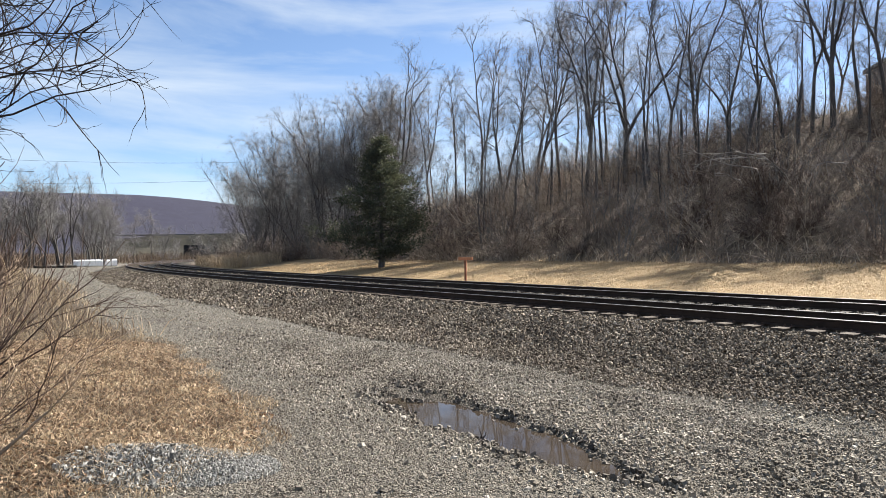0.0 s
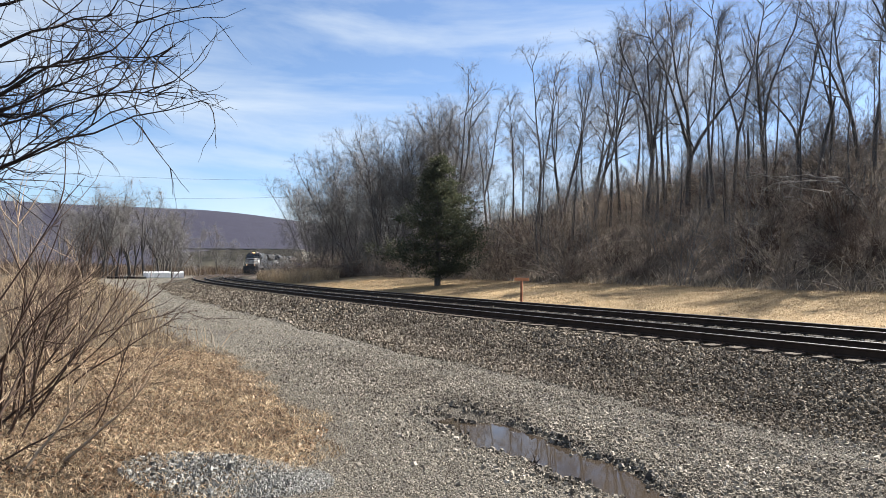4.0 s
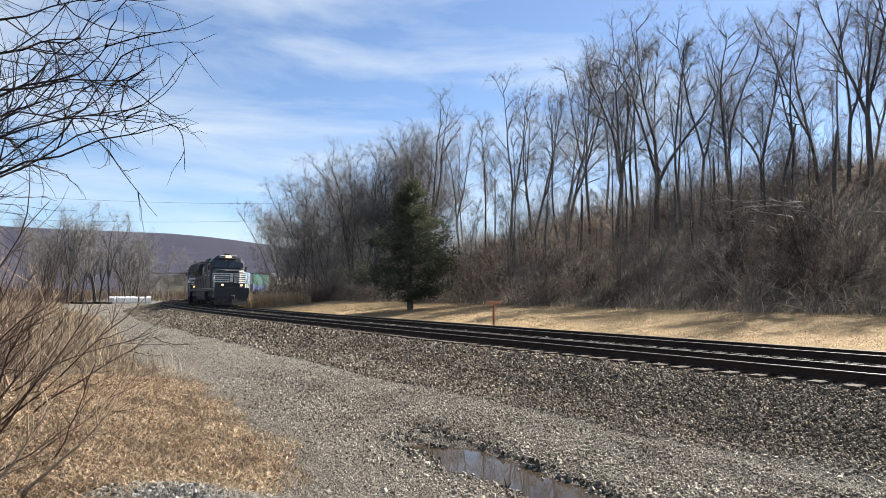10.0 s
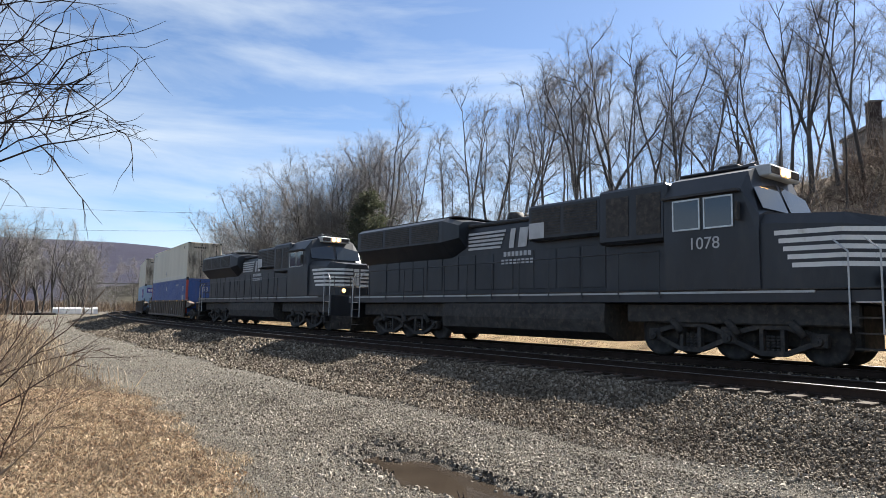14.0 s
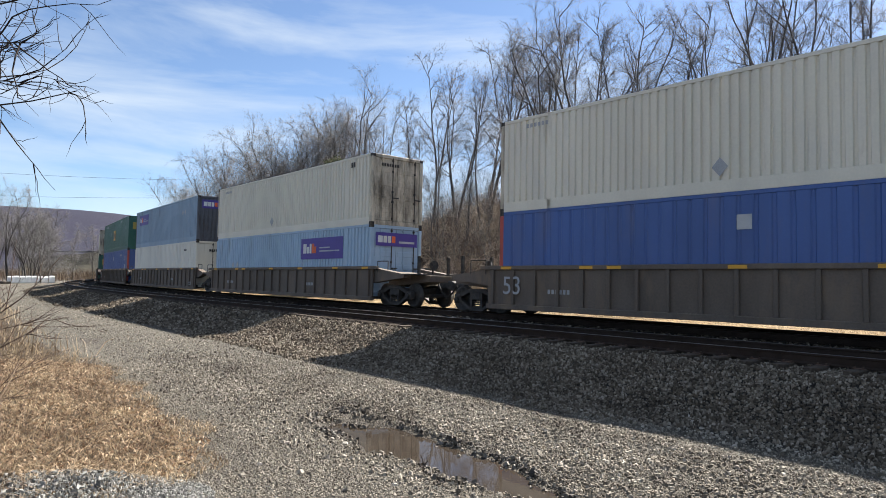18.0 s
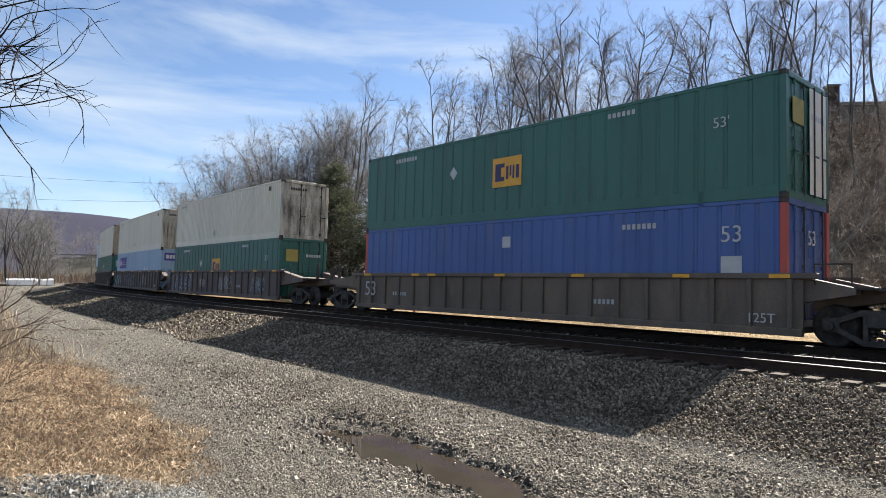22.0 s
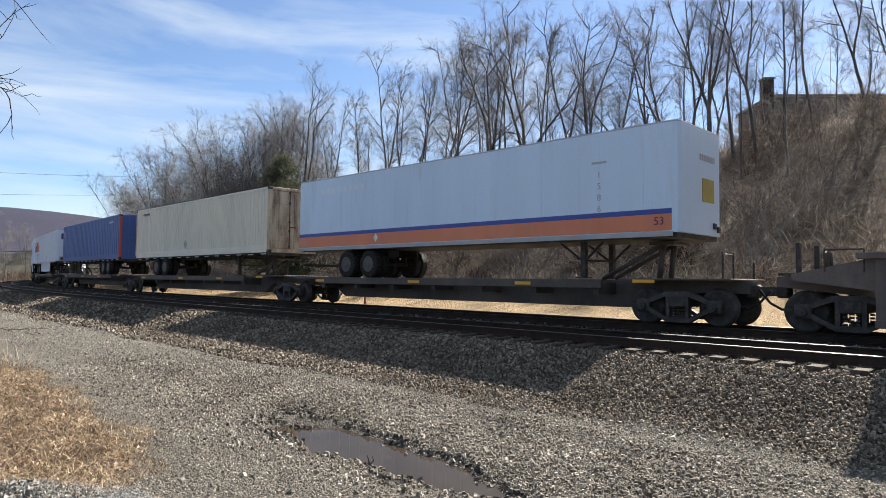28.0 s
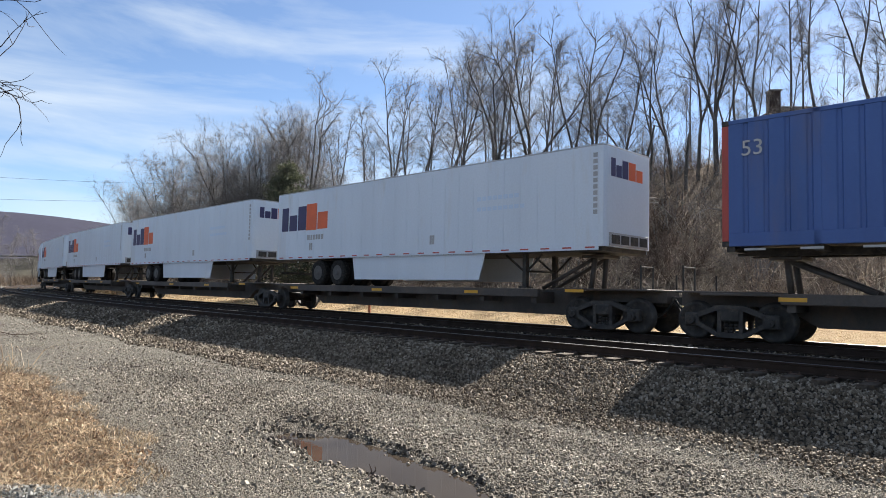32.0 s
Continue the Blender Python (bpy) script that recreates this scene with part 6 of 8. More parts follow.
def woods():
    tree_kinds()
    r = random.Random(77)
    # the tall trees that stand out along the bank: bearing to the right of +y, distance, share of the outline, kind
    for az, d, k in ((12.4, 56, 1), (15.6, 55, 3), (8.2, 60, 0), (3.4, 68, 2), (5.4, 64, 0), (-3.8, 72, 3), (-5.0, 74, 1), (10.2, 58, 7), (17.6, 53, 7), (19.0, 53, 2), (21.4, 52, 1), (23.6, 51, 3), (25.7, 50, 2), (27.5, 50, 0),
                     (29.4, 49, 2), (30.8, 49, 1), (32.6, 49, 7), (34.2, 49, 2), (36.2, 49, 4), (38.2, 50, 7), (41.6, 51, 2), (43.5, 51, 0), (1.2, 70, 4), (-1.0, 71, 2), (13.8, 57, 7)):
        x, y = bearing(az, d)
        plant(k, x, y, up_to_sky(az, d, r.uniform(0.96, 1.03)), r.uniform(0, 6.28), r.gauss(0, 0.03))
    # the rest of the stand, on the face of the bank and along its crest
    for i in range(46):
        az = -3.5 + 46 * (i + r.random()) / 46
        on_face = i % 3 == 0
        d = (r.uniform(44, 50) if on_face else r.uniform(51, 66)) * float(np.interp(az, (-4, 6, 14, 40), (1.3, 1.18, 1.05, 0.96)))
        x, y = bearing(az, d)
        plant(r.choice((4, 7, 2, 0, 4, 7) if not on_face else (4, 7, 4)), x, y, up_to_sky(az, d, r.uniform(0.55, 0.97) if not on_face else r.uniform(0.5, 0.8)), r.uniform(0, 6.28), r.gauss(0, 0.05))
    for i in range(26):
        az = -2 + 24 * (i + r.random()) / 26
        d = r.uniform(46, 56) * float(np.interp(az, (-4, 6, 14, 40), (1.28, 1.16, 1.04, 0.96)))
        x, y = bearing(az, d)
        plant(r.choice((4, 7)), x, y, r.uniform(4.5, 8.0), r.uniform(0, 6.28), r.gauss(0, 0.07), "slender bare sapling on the bank")
    # dead snags and broken poles between them
    for az, d, h in ((19.9, 50, 5.5), (17.2, 51, 4.2), (24.8, 49, 6.0), (9.4, 56, 5.0), (28.5, 48, 4.5), (13.0, 53, 3.6)):
        x, y = bearing(az, d)
        w = Wood()
        q, _ = limb(r, Vector((0, 0, -0.3)), Vector((r.gauss(0, 0.08), r.gauss(0, 0.08), 1)).normalized(), h, 6, 0.05, 0.02)
        w.tube(q, [0.16, 0.145, 0.135, 0.125, 0.115, 0.10, 0.05], 7)
        for f in (0.55, 0.8):
            c = q[int(f * 6)]
            e, _ = limb(r, c, off_axis(r, Vector((0, 0, 1)), 35, 60), r.uniform(0.5, 1.2), 3, 0.1, 0.05)
            w.tube(e, [0.05, 0.04, 0.03, 0.012], 5)
        t = thing("dead_tree", "dead broken tree trunk standing on the bank", "tree", "dead trunks")
        part("trunk", w.mesh("trunk", M_BARK), None, t)
        t.location = (x, y, land_z(x, y))
    # the thicket where the line bends away
    for az, d, k in ((-10.6, 76, 8), (-12.4, 80, 5), (-14.3, 86, 8), (-15.4, 92, 5), (-8.3, 72, 8), (-6.6, 74, 3), (-16.2, 98, 6), (-9.4, 78, 5), (-13.4, 90, 5)):
        x, y = bearing(az, d)
        plant(k, x, y, up_to_sky(az, d, r.uniform(0.97, 1.04)), r.uniform(0, 6.28), r.gauss(0, 0.03), "spreading bare tree in the thicket beside the line")
    for i in range(28):
        az = -16.4 + 13.4 * (i + r.random()) / 28
        d = r.uniform(0.95, 1.2) * float(np.interp(az, (-18.5, -3), (104, 68)))
        x, y = bearing(az, d)
        plant(r.choice((5, 6, 6, 8)), x, y, up_to_sky(az, d, r.uniform(0.6, 0.95)), r.uniform(0, 6.28), r.gauss(0, 0.05), "spreading bare tree in the thicket beside the line")
    for i in range(22):
        az = r.uniform(-16.6, -3)
        x, y = bearing(az, np.interp(az, (-18, -4), (106, 70)) + r.uniform(-4, 8))
        plant(r.choice((5, 6)), x, y, r.uniform(3.5, 6.0), r.uniform(0, 6.28), 0, "low bushy bare tree in the thicket beside the line")
    # beyond the lot, on the outer side
    for az, d, h, k in ((-33.4, 122, 15, 3), (-32.2, 118, 15.5, 1), (-31.2, 124, 16, 3), (-30.2, 120, 14.5, 0), (-29.3, 126, 15.5, 1), (-28.2, 130, 15.5, 3), (-27.4, 128, 14.0, 0), (-26.6, 130, 12.5, 8), (-25.2, 150, 10.5, 8), (-23.9, 140, 11, 8), (-23.2, 155, 9, 6), (-35.0, 110, 13, 8), (-36.8, 100, 12, 5), (-39, 95, 12, 5)):
        x, y = bearing(az, d)
        plant(k, x, y, h, r.uniform(0, 6.28), r.gauss(0, 0.03), "bare tree beyond the end of the gravel lot")
    for i in range(26):
        x, y = bearing(r.uniform(-34.5, -26.4), r.uniform(116, 145))
        plant(r.choice((1, 3, 8, 0)), x, y, r.uniform(10, 15), r.uniform(0, 6.28), 0, "bare tree beyond the end of the gravel lot")
    for i in range(24):
        az = r.uniform(-44, -18.5)
        x, y = bearing(az, r.uniform(150, 215) if az > -24 else r.uniform(135, 190))
        plant(r.choice((5, 6, 8)), x, y, r.uniform(4, 8), r.uniform(0, 6.28), 0, "low bare tree beyond the end of the gravel lot")


woods()


def shrub_mesh(seed, n, h, spread, r0=0.012, fine=5, lift=-0.03):
    r = random.Random(seed)
    w = Wood()
    for _ in range(n):
        a = r.uniform(0, 6.28)
        p = Vector((math.cos(a), math.sin(a), 0)) * r.uniform(0, 0.25) + Vector((0, 0, -0.1))
        d = Vector((math.cos(a) * spread * r.random(), math.sin(a) * spread * r.random(), 1)).normalized()
        L = h * r.uniform(0.5, 1.15)
        q, _ = limb(r, p, d, L, 5, 0.17, lift)
        w.tube(q, [r0 * (1 - 0.8 * i / 5) for i in range(6)], 3)
        for _ in range(fine):
            i = r.uniform(0.2, 0.98) * 5
            b = q[int(i)].lerp(q[int(i) + 1], i % 1)
            t, _ = limb(r, b, off_axis(r, (q[int(i) + 1] - q[int(i)]).normalized(), 20, 60), L * r.uniform(0.15, 0.4), 2, 0.15, 0.0)
            w.tube(t, [r0 * 0.45, r0 * 0.35, 0.003], 3)
            u, _ = limb(r, t[1], off_axis(r, (t[2] - t[1]).normalized(), 20, 60), L * r.uniform(0.1, 0.22), 2, 0.15, 0.0)
            w.tube(u, [r0 * 0.35, r0 * 0.3, 0.003], 3)
    return w


def brush():
    """Brambles and saplings along the foot and the face of the bank."""
    kinds = []
    for i, (n, h, sp, mat) in enumerate(((22, 2.6, 1.3, M_STEM), (26, 2.0, 1.7, M_BUSH), (14, 3.6, 0.9, M_TWIG), (30, 1.7, 2.4, M_STEM), (9, 4.2, 1.9, M_CANE), (9, 5.2, 0.7, M_TWIG), (46, 2.3, 1.9, M_SHRUB), (40, 1.6, 2.6, M_SHRUB), (28, 2.8, 1.5, M_BUSH))):
        me = shrub_mesh(90 + i, n, h, sp, 0.014, 7, -0.07 if i in (1, 3, 4) else -0.02).mesh("stems", mat)
        kinds.append(me)
    r = random.Random(12)
    rest = []

    def shrub(p, k, single, label, group):
        me = r.choice(kinds)
        m = Matrix.Translation((p.x, p.y, land_z(p.x, p.y))) @ Euler((0, 0, r.uniform(0, 6.28))).to_matrix().to_4x4() @ Matrix.Diagonal((k, k, k, 1))
        if single:
            t = thing("shrub", label, "shrub", group)
            part("stem", me, None, t)
            t.matrix_basis = m
        else:
            rest.append((me, m))

    made = 0
    while made < 360:
        s, e = r.uniform(-62, 26), (12.4 + 22 * r.random() ** 1.25) if made % 5 else r.uniform(28, 36)
        p = on_line(s, e)
        if -8 < math.degrees(math.atan2(p.x, p.y)) < 47:
            shrub(p, r.uniform(0.7, 1.7), e < 21 and made % 4 < 3, "leafless tangled shrub on the bank", "shrubs on the bank")
            made += 1
    for i in range(110):
        s, e = r.uniform(-92, -50), r.uniform(4.6, 14) if r.random() < 0.55 else r.uniform(12, 26)
        if s < -58 or e > 12:
            shrub(on_line(s, e), r.uniform(0.8, 1.7), e < 12, "leafless tangled shrub beside the line", "shrubs beside the line")
    for i in range(46):
        p = on_line(r.uniform(-150, -98), r.uniform(6, 34))
        if math.degrees(math.atan2(p.x, p.y)) > -17.2:
            shrub(p, r.uniform(1.3, 2.3), False, "", "")
    # the farther shrubs, joined by the colour of their stems
    for mat in {me.materials[0].name: me.materials[0] for me, _ in rest}.values():
        co, lo, fs, base = [], [], [], 0
        for me, m in rest:
            if me.materials[0] != mat:
                continue
            v = np.empty(len(me.vertices) * 3)
            me.vertices.foreach_get("co", v)
            a = np.array(m)
            co.append(v.reshape(-1, 3) @ a[:3, :3].T + a[:3, 3])
            k = np.empty(len(me.loops), np.int32)
            me.loops.foreach_get("vertex_index", k)
            lo.append(k + base)
            n = np.empty(len(me.polygons), np.int32)
            me.polygons.foreach_get("loop_total", n)
            fs.append(n)
            base += len(me.vertices)
        co, lo, fs = np.concatenate(co), np.concatenate(lo), np.concatenate(fs)
        big = bpy.data.meshes.new("brush")
        big.vertices.add(len(co))
        big.vertices.foreach_set("co", co.reshape(-1))
        big.loops.add(len(lo))
        big.loops.foreach_set("vertex_index", lo)
        big.polygons.add(len(fs))
        big.polygons.foreach_set("loop_start", np.concatenate([[0], np.cumsum(fs)[:-1]]).astype(np.int32))
        big.update(calc_edges=True)
        big.materials.append(mat)
        tagged(new("brush", big), "leafless brush higher on the wooded bank", "brush", kind="stuff")
    # pale dead limbs that have come down on the bank
    for az, d, h, L in ((25.6, 41, 2.2, 4.6), (26.6, 41, 2.7, 4.2), (24.4, 42, 1.6, 4.0), (27.6, 41, 1.3, 3.6), (25.0, 41, 3.0, 3.6), (3.0, 55, 1.2, 4.0), (31.5, 41, 0.9, 3.0), (22.0, 42, 0.9, 3.0)):
        x, y = bearing(az, d)
        t = thing("fallen_limb", "pale bare limb leaning in the brush", "branch", "fallen limbs")
        w = Wood()
        q, _ = limb(r, Vector((0, 0, h)), Vector((r.uniform(-1, -0.5), -0.3, r.uniform(-0.1, 0.3))).normalized(), L, 8, 0.14, -0.05)
        w.tube([Vector((0.9, 0.5, -0.3)), Vector((0.4, 0.2, h * 0.6))] + q, [0.05, 0.045] + [0.036 * (1 - 0.85 * i / 8) + 0.006 for i in range(9)], 5)
        for _ in range(12):
            i = r.uniform(0.1, 0.95) * 8
            b = q[int(i)].lerp(q[int(i) + 1], i % 1)
            e, _ = limb(r, b, off_axis(r, (q[int(i) + 1] - q[int(i)]).normalized(), 25, 60), L * r.uniform(0.15, 0.4), 4, 0.16, -0.02)
            w.tube(e, [0.018, 0.016, 0.013, 0.010, 0.006], 3)
        part("limb", w.mesh("limb", M_DEAD), None, t)
        t.location = (x, y, land_z(x, y))
    # dense dead undergrowth, too much to count
    for name, label, n, mat, se, hh in (("undergrowth", "dense dead undergrowth and leaf litter on the bank", 52000, M_STEM, (-66, 30, 12.3, 36), (0.12, 0.95)),
                                        ("reed_grass", "tall tan dead grass beside the line", 9000, None, (-84, -58, 3.6, 9), (0.5, 1.5))):
        v, f = [], []
        q = np.random.RandomState(3)
        ss, ee = q.uniform(se[0], se[1], n), se[2] + (se[3] - se[2]) * q.uniform(0, 1, n) ** 1.3
        xs = np.interp(ss, TS, TX) - ee * np.sin(np.interp(ss, TS, TH))
        ys = np.interp(ss, TS, TY) + ee * np.cos(np.interp(ss, TS, TH))
        zs = land(xs, ys)
        for x, y, z in zip(xs, ys, zs):
            patch = 0.5 + 0.5 * float(wobble(x, y, 1.6, 6))
            if mat and r.random() > 0.25 + 0.9 * patch:
                continue
            h = r.uniform(*hh) * (0.45 + 0.75 * patch if mat else 1)
            a = r.uniform(0, 6.28)
            dx, dy = math.cos(a), math.sin(a)
            b = r.uniform(0.1, 2.2 if mat else 0.8) * h
            wd = r.uniform(0.008, 0.02)
            k = len(v)
            c = r.uniform(0, 6.28)
            ux, uy = math.cos(c) * wd, math.sin(c) * wd
            v += [(x - ux, y - uy, z - 0.05), (x + ux, y + uy, z - 0.05), (x + dx * b * 0.4 + ux * 0.8, y + dy * b * 0.4 + uy * 0.8, z + h * 0.65), (x + dx * b * 0.4 - ux * 0.8, y + dy * b * 0.4 - uy * 0.8, z + h * 0.65), (x + dx * b, y + dy * b, z + h)]
            f += [(k, k + 1, k + 2, k + 3), (k + 3, k + 2, k + 4)]
        me = bpy.data.meshes.new(name)
        me.from_pydata(v, [], f)
        me.shade_flat()
        m = Mat(name, 0.9)
        tone = (m.ramp(m.island(), [(0.0, (0.075, 0.06, 0.048)), (0.45, (0.18, 0.146, 0.115)), (0.85, (0.35, 0.29, 0.222)), (1.0, (0.6, 0.52, 0.41))]) if mat else m.ramp(m.island(), [(0.0, (0.33, 0.23, 0.13)), (0.6, (0.55, 0.41, 0.25)), (1.0, (0.74, 0.59, 0.39))]))
        m.color(tone).thin(tone, 0.3)
        me.materials.append(m.m)
        tagged(new(name, me), label, "undergrowth", kind="stuff")


brush()


def cedar():
    """The dark evergreen beside the line: a trunk, boughs that curve up at their ends, and thousands of short sprays in clumps."""
    r = random.Random(21)
    x, y = bearing(-5.35, 47.5)
    t = thing("evergreen_tree", "broad dark grey-green cedar beside the railway line", "tree")
    t.location = (x, y, land_z(x, y))
    h = 9.4
    w = Wood()
    w.tube([Vector((0, 0, -0.3)), Vector((0.05, 0, 2.5)), Vector((0, 0.06, 6)), Vector((0.03, 0, h * 0.97))], [0.24, 0.18, 0.10, 0.02], 8)
    part("trunk", w.mesh("trunk", M_BARK), None, t)
    b = Wood()
    v, f = [], []
    lobes = [(r.uniform(0, 6.28), r.uniform(0.1, 0.95), r.uniform(0.7, 1.25)) for _ in range(26)]
    n = 300
    for i in range(n):
        k = 0.07 + 0.91 * (i / n) ** 0.95
        a = r.uniform(0, 6.28)
        full = float(np.interp(k, (0.05, 0.14, 0.3, 0.5, 0.68, 0.85, 1.0), (2.3, 3.2, 3.35, 2.75, 1.9, 1.05, 0.25)))
        for la, lk, amp in lobes:
            near = math.exp(-((math.remainder(a - la, 2 * math.pi) / 0.45) ** 2 + ((k - lk) / 0.10) ** 2))
            full *= 1 + (amp - 1) * near
        full *= r.uniform(0.5, 1.0) if r.random() < 0.88 else r.uniform(1.02, 1.2)
        d = Vector((math.cos(a), math.sin(a), r.uniform(-0.18, 0.12))).normalized()
        q, _ = limb(r, Vector((0, 0, k * h)), d, full, 4, 0.08, 0.07)
        b.tube(q, [0.04, 0.03, 0.02, 0.012, 0.006], 4)
        for _ in range(int(4 + full * 4.6)):
            j = (0.22 + 0.78 * r.random() ** 0.55) * 3.99
            c0 = q[int(j)].lerp(q[int(j) + 1], j % 1) + Vector((r.gauss(0, 0.2), r.gauss(0, 0.2), r.gauss(0, 0.12)))
            spread = r.uniform(0.09, 0.24)
            for _ in range(9):
                c = c0 + Vector((r.gauss(0, spread), r.gauss(0, spread), r.gauss(0, spread * 0.7)))
                e = Vector((d.x * 0.6 + r.gauss(0, 0.6), d.y * 0.6 + r.gauss(0, 0.6), 0.35 + r.gauss(0, 0.5))).normalized()
                u = e.orthogonal().normalized()
                u.rotate(Matrix.Rotation(r.uniform(0, 6.28), 3, e))
                L, wd = r.uniform(0.10, 0.24), r.uniform(0.02, 0.045)
                m0 = len(v)
                v += [tuple(c - u * wd * 0.4), tuple(c + u * wd * 0.4), tuple(c + e * L * 0.55 + u * wd), tuple(c + e * L), tuple(c + e * L * 0.55 - u * wd)]
                f += [(m0, m0 + 1, m0 + 2, m0 + 3, m0 + 4)]
    part("inner_branchwork", b.mesh("inner_branchwork", M_BARK), None, t)
    me = bpy.data.meshes.new("needles")
    me.from_pydata(v, [], f)
    me.shade_flat()
    m = Mat("cedar needles", 0.85)
    m.b.inputs["Specular IOR Level"].default_value = 0.2
    rust = m.ramp(m.noise(0.9, 4, m.coords("Object")), [(0.45, (0, 0, 0)), (0.7, (0.7, 0.7, 0.7))])
    m.color(m.mix(rust, m.ramp(m.island(), [(0.0, (0.030, 0.038, 0.030)), (0.55, (0.058, 0.068, 0.052)), (1.0, (0.105, 0.11, 0.082))]), (0.085, 0.072, 0.052)))
    m.thin(m.ramp(m.island(), [(0.0, (0.05, 0.06, 0.035)), (1.0, (0.11, 0.115, 0.065))]), 0.3)
    me.materials.append(m.m)
    part("needles", me, None, t)


cedar()

# ---------------------------------------------------------------- loose stone
_CHIP = np.array([(1, 0, -1), (0, 1, -1), (-1, 0, -1), (0, -1, -1), (0.7, 0, 1), (0, 0.7, 1), (-0.7, 0, 1), (0, -0.7, 1)], float)
_CHIP_F = np.array([(4, 5, 6), (4, 6, 7), (0, 1, 5), (0, 5, 4), (1, 2, 6), (1, 6, 5), (2, 3, 7), (2, 7, 6), (3, 0, 4), (3, 4, 7)])


def stone_mesh(name, xs, ys, zs, sizes, seed, mat, flat=0.42, tumble=0.26):
    """Broken stones as one mesh: each an uneven flat-topped chip, tumbled at random."""
    q = np.random.RandomState(seed)
    n = len(xs)
    v = _CHIP[None] * q.uniform(0.65, 1.2, (n, 8, 1)) + q.uniform(-0.2, 0.2, (n, 8, 3))
    v *= np.stack([np.ones(n), q.uniform(0.6, 1.0, n), q.uniform(flat * 0.7, flat * 1.3, n)], 1)[:, None]
    tilt, turn = q.normal(0, tumble, n), q.uniform(0, 2 * np.pi, n)
    c, s = np.cos(tilt), np.sin(tilt)
    x, y, z = v[..., 0], v[..., 1], v[..., 2]
    x, z = x * c[:, None] + z * s[:, None], z * c[:, None] - x * s[:, None]
    c, s = np.cos(turn)[:, None], np.sin(turn)[:, None]
    x, y = x * c - y * s, x * s + y * c
    v = np.stack([x, y, z], -1) * sizes[:, None, None] + np.stack([xs, ys, zs], 1)[:, None]
    f = (_CHIP_F[None] + (np.arange(n) * 8)[:, None, None]).reshape(-1)
    me = bpy.data.meshes.new(name)
    me.vertices.add(n * 8)
    me.vertices.foreach_set("co", v.reshape(-1))
    me.loops.add(n * 30)
    me.loops.foreach_set("vertex_index", f.astype(np.int32))
    me.polygons.add(n * 10)
    me.polygons.foreach_set("loop_start", np.arange(0, n * 30, 3, dtype=np.int32))
    me.polygons.foreach_set("use_smooth", np.zeros(n * 10, bool))
    me.update(calc_edges=True)
    me.materials.append(mat)
    return me


def stone_mat(name, stops, source, rough=0.92):
    m = Mat(name, rough)
    m.b.inputs["Specular IOR Level"].default_value = 0.5 if rough < 0.5 else 0.2
    base = m.ramp(m.island() if source == "island" else m.random(), stops)
    grain = m.ramp(m.noise(90, 3, m.coords("Object")), [(0.3, (0.75,) * 3), (0.7, (1.12,) * 3)])
    base = m.mix(1.0, base, grain, "MULTIPLY")
    if source == "island":
        dusty = m.ramp(m.noise(0.75, 6, m.coords("Object", (1.0, 0.75, 1.0)), 0.62), [(0.34, (0.66, 0.64, 0.62)), (0.52, (0.98, 0.97, 0.96)), (0.68, (1.14, 1.14, 1.13))])
        base = m.mix(1.0, base, dusty, "MULTIPLY")
    m.color(base)
    return m.m


BALLAST_TONES = [(0.0, (0.06, 0.047, 0.034)), (0.4, (0.132, 0.107, 0.079)), (0.75, (0.22, 0.186, 0.145)), (1.0, (0.37, 0.322, 0.26))]
GRAVEL_TONES = [(0.0, (0.10, 0.087, 0.069)), (0.4, (0.19, 0.167, 0.135)), (0.75, (0.295, 0.262, 0.214)), (1.0, (0.46, 0.418, 0.35))]
PILE_TONES = [(0.0, (0.0877, 0.0857, 0.08)), (0.5, (0.185, 0.182, 0.17)), (1.0, (0.351, 0.346, 0.321))]


def scatter(seed, n, box4, keep):
    """Points in x0, x1, y0, y1 that keep(x, y, s, e, random) accepts."""
    q = np.random.RandomState(seed)
    x, y = q.uniform(box4[0], box4[1], n), q.uniform(box4[2], box4[3], n)
    s, e = to_line(x, y)
    k = keep(x, y, s, e, q.uniform(0, 1, n))
    return x[k], y[k], s[k], e[k], q


def in_puddle(x, y):
    """Below 1 inside the hollow of the puddle."""
    s, e = to_line(np.atleast_1d(x), np.atleast_1d(y))
    return rut(s, e)


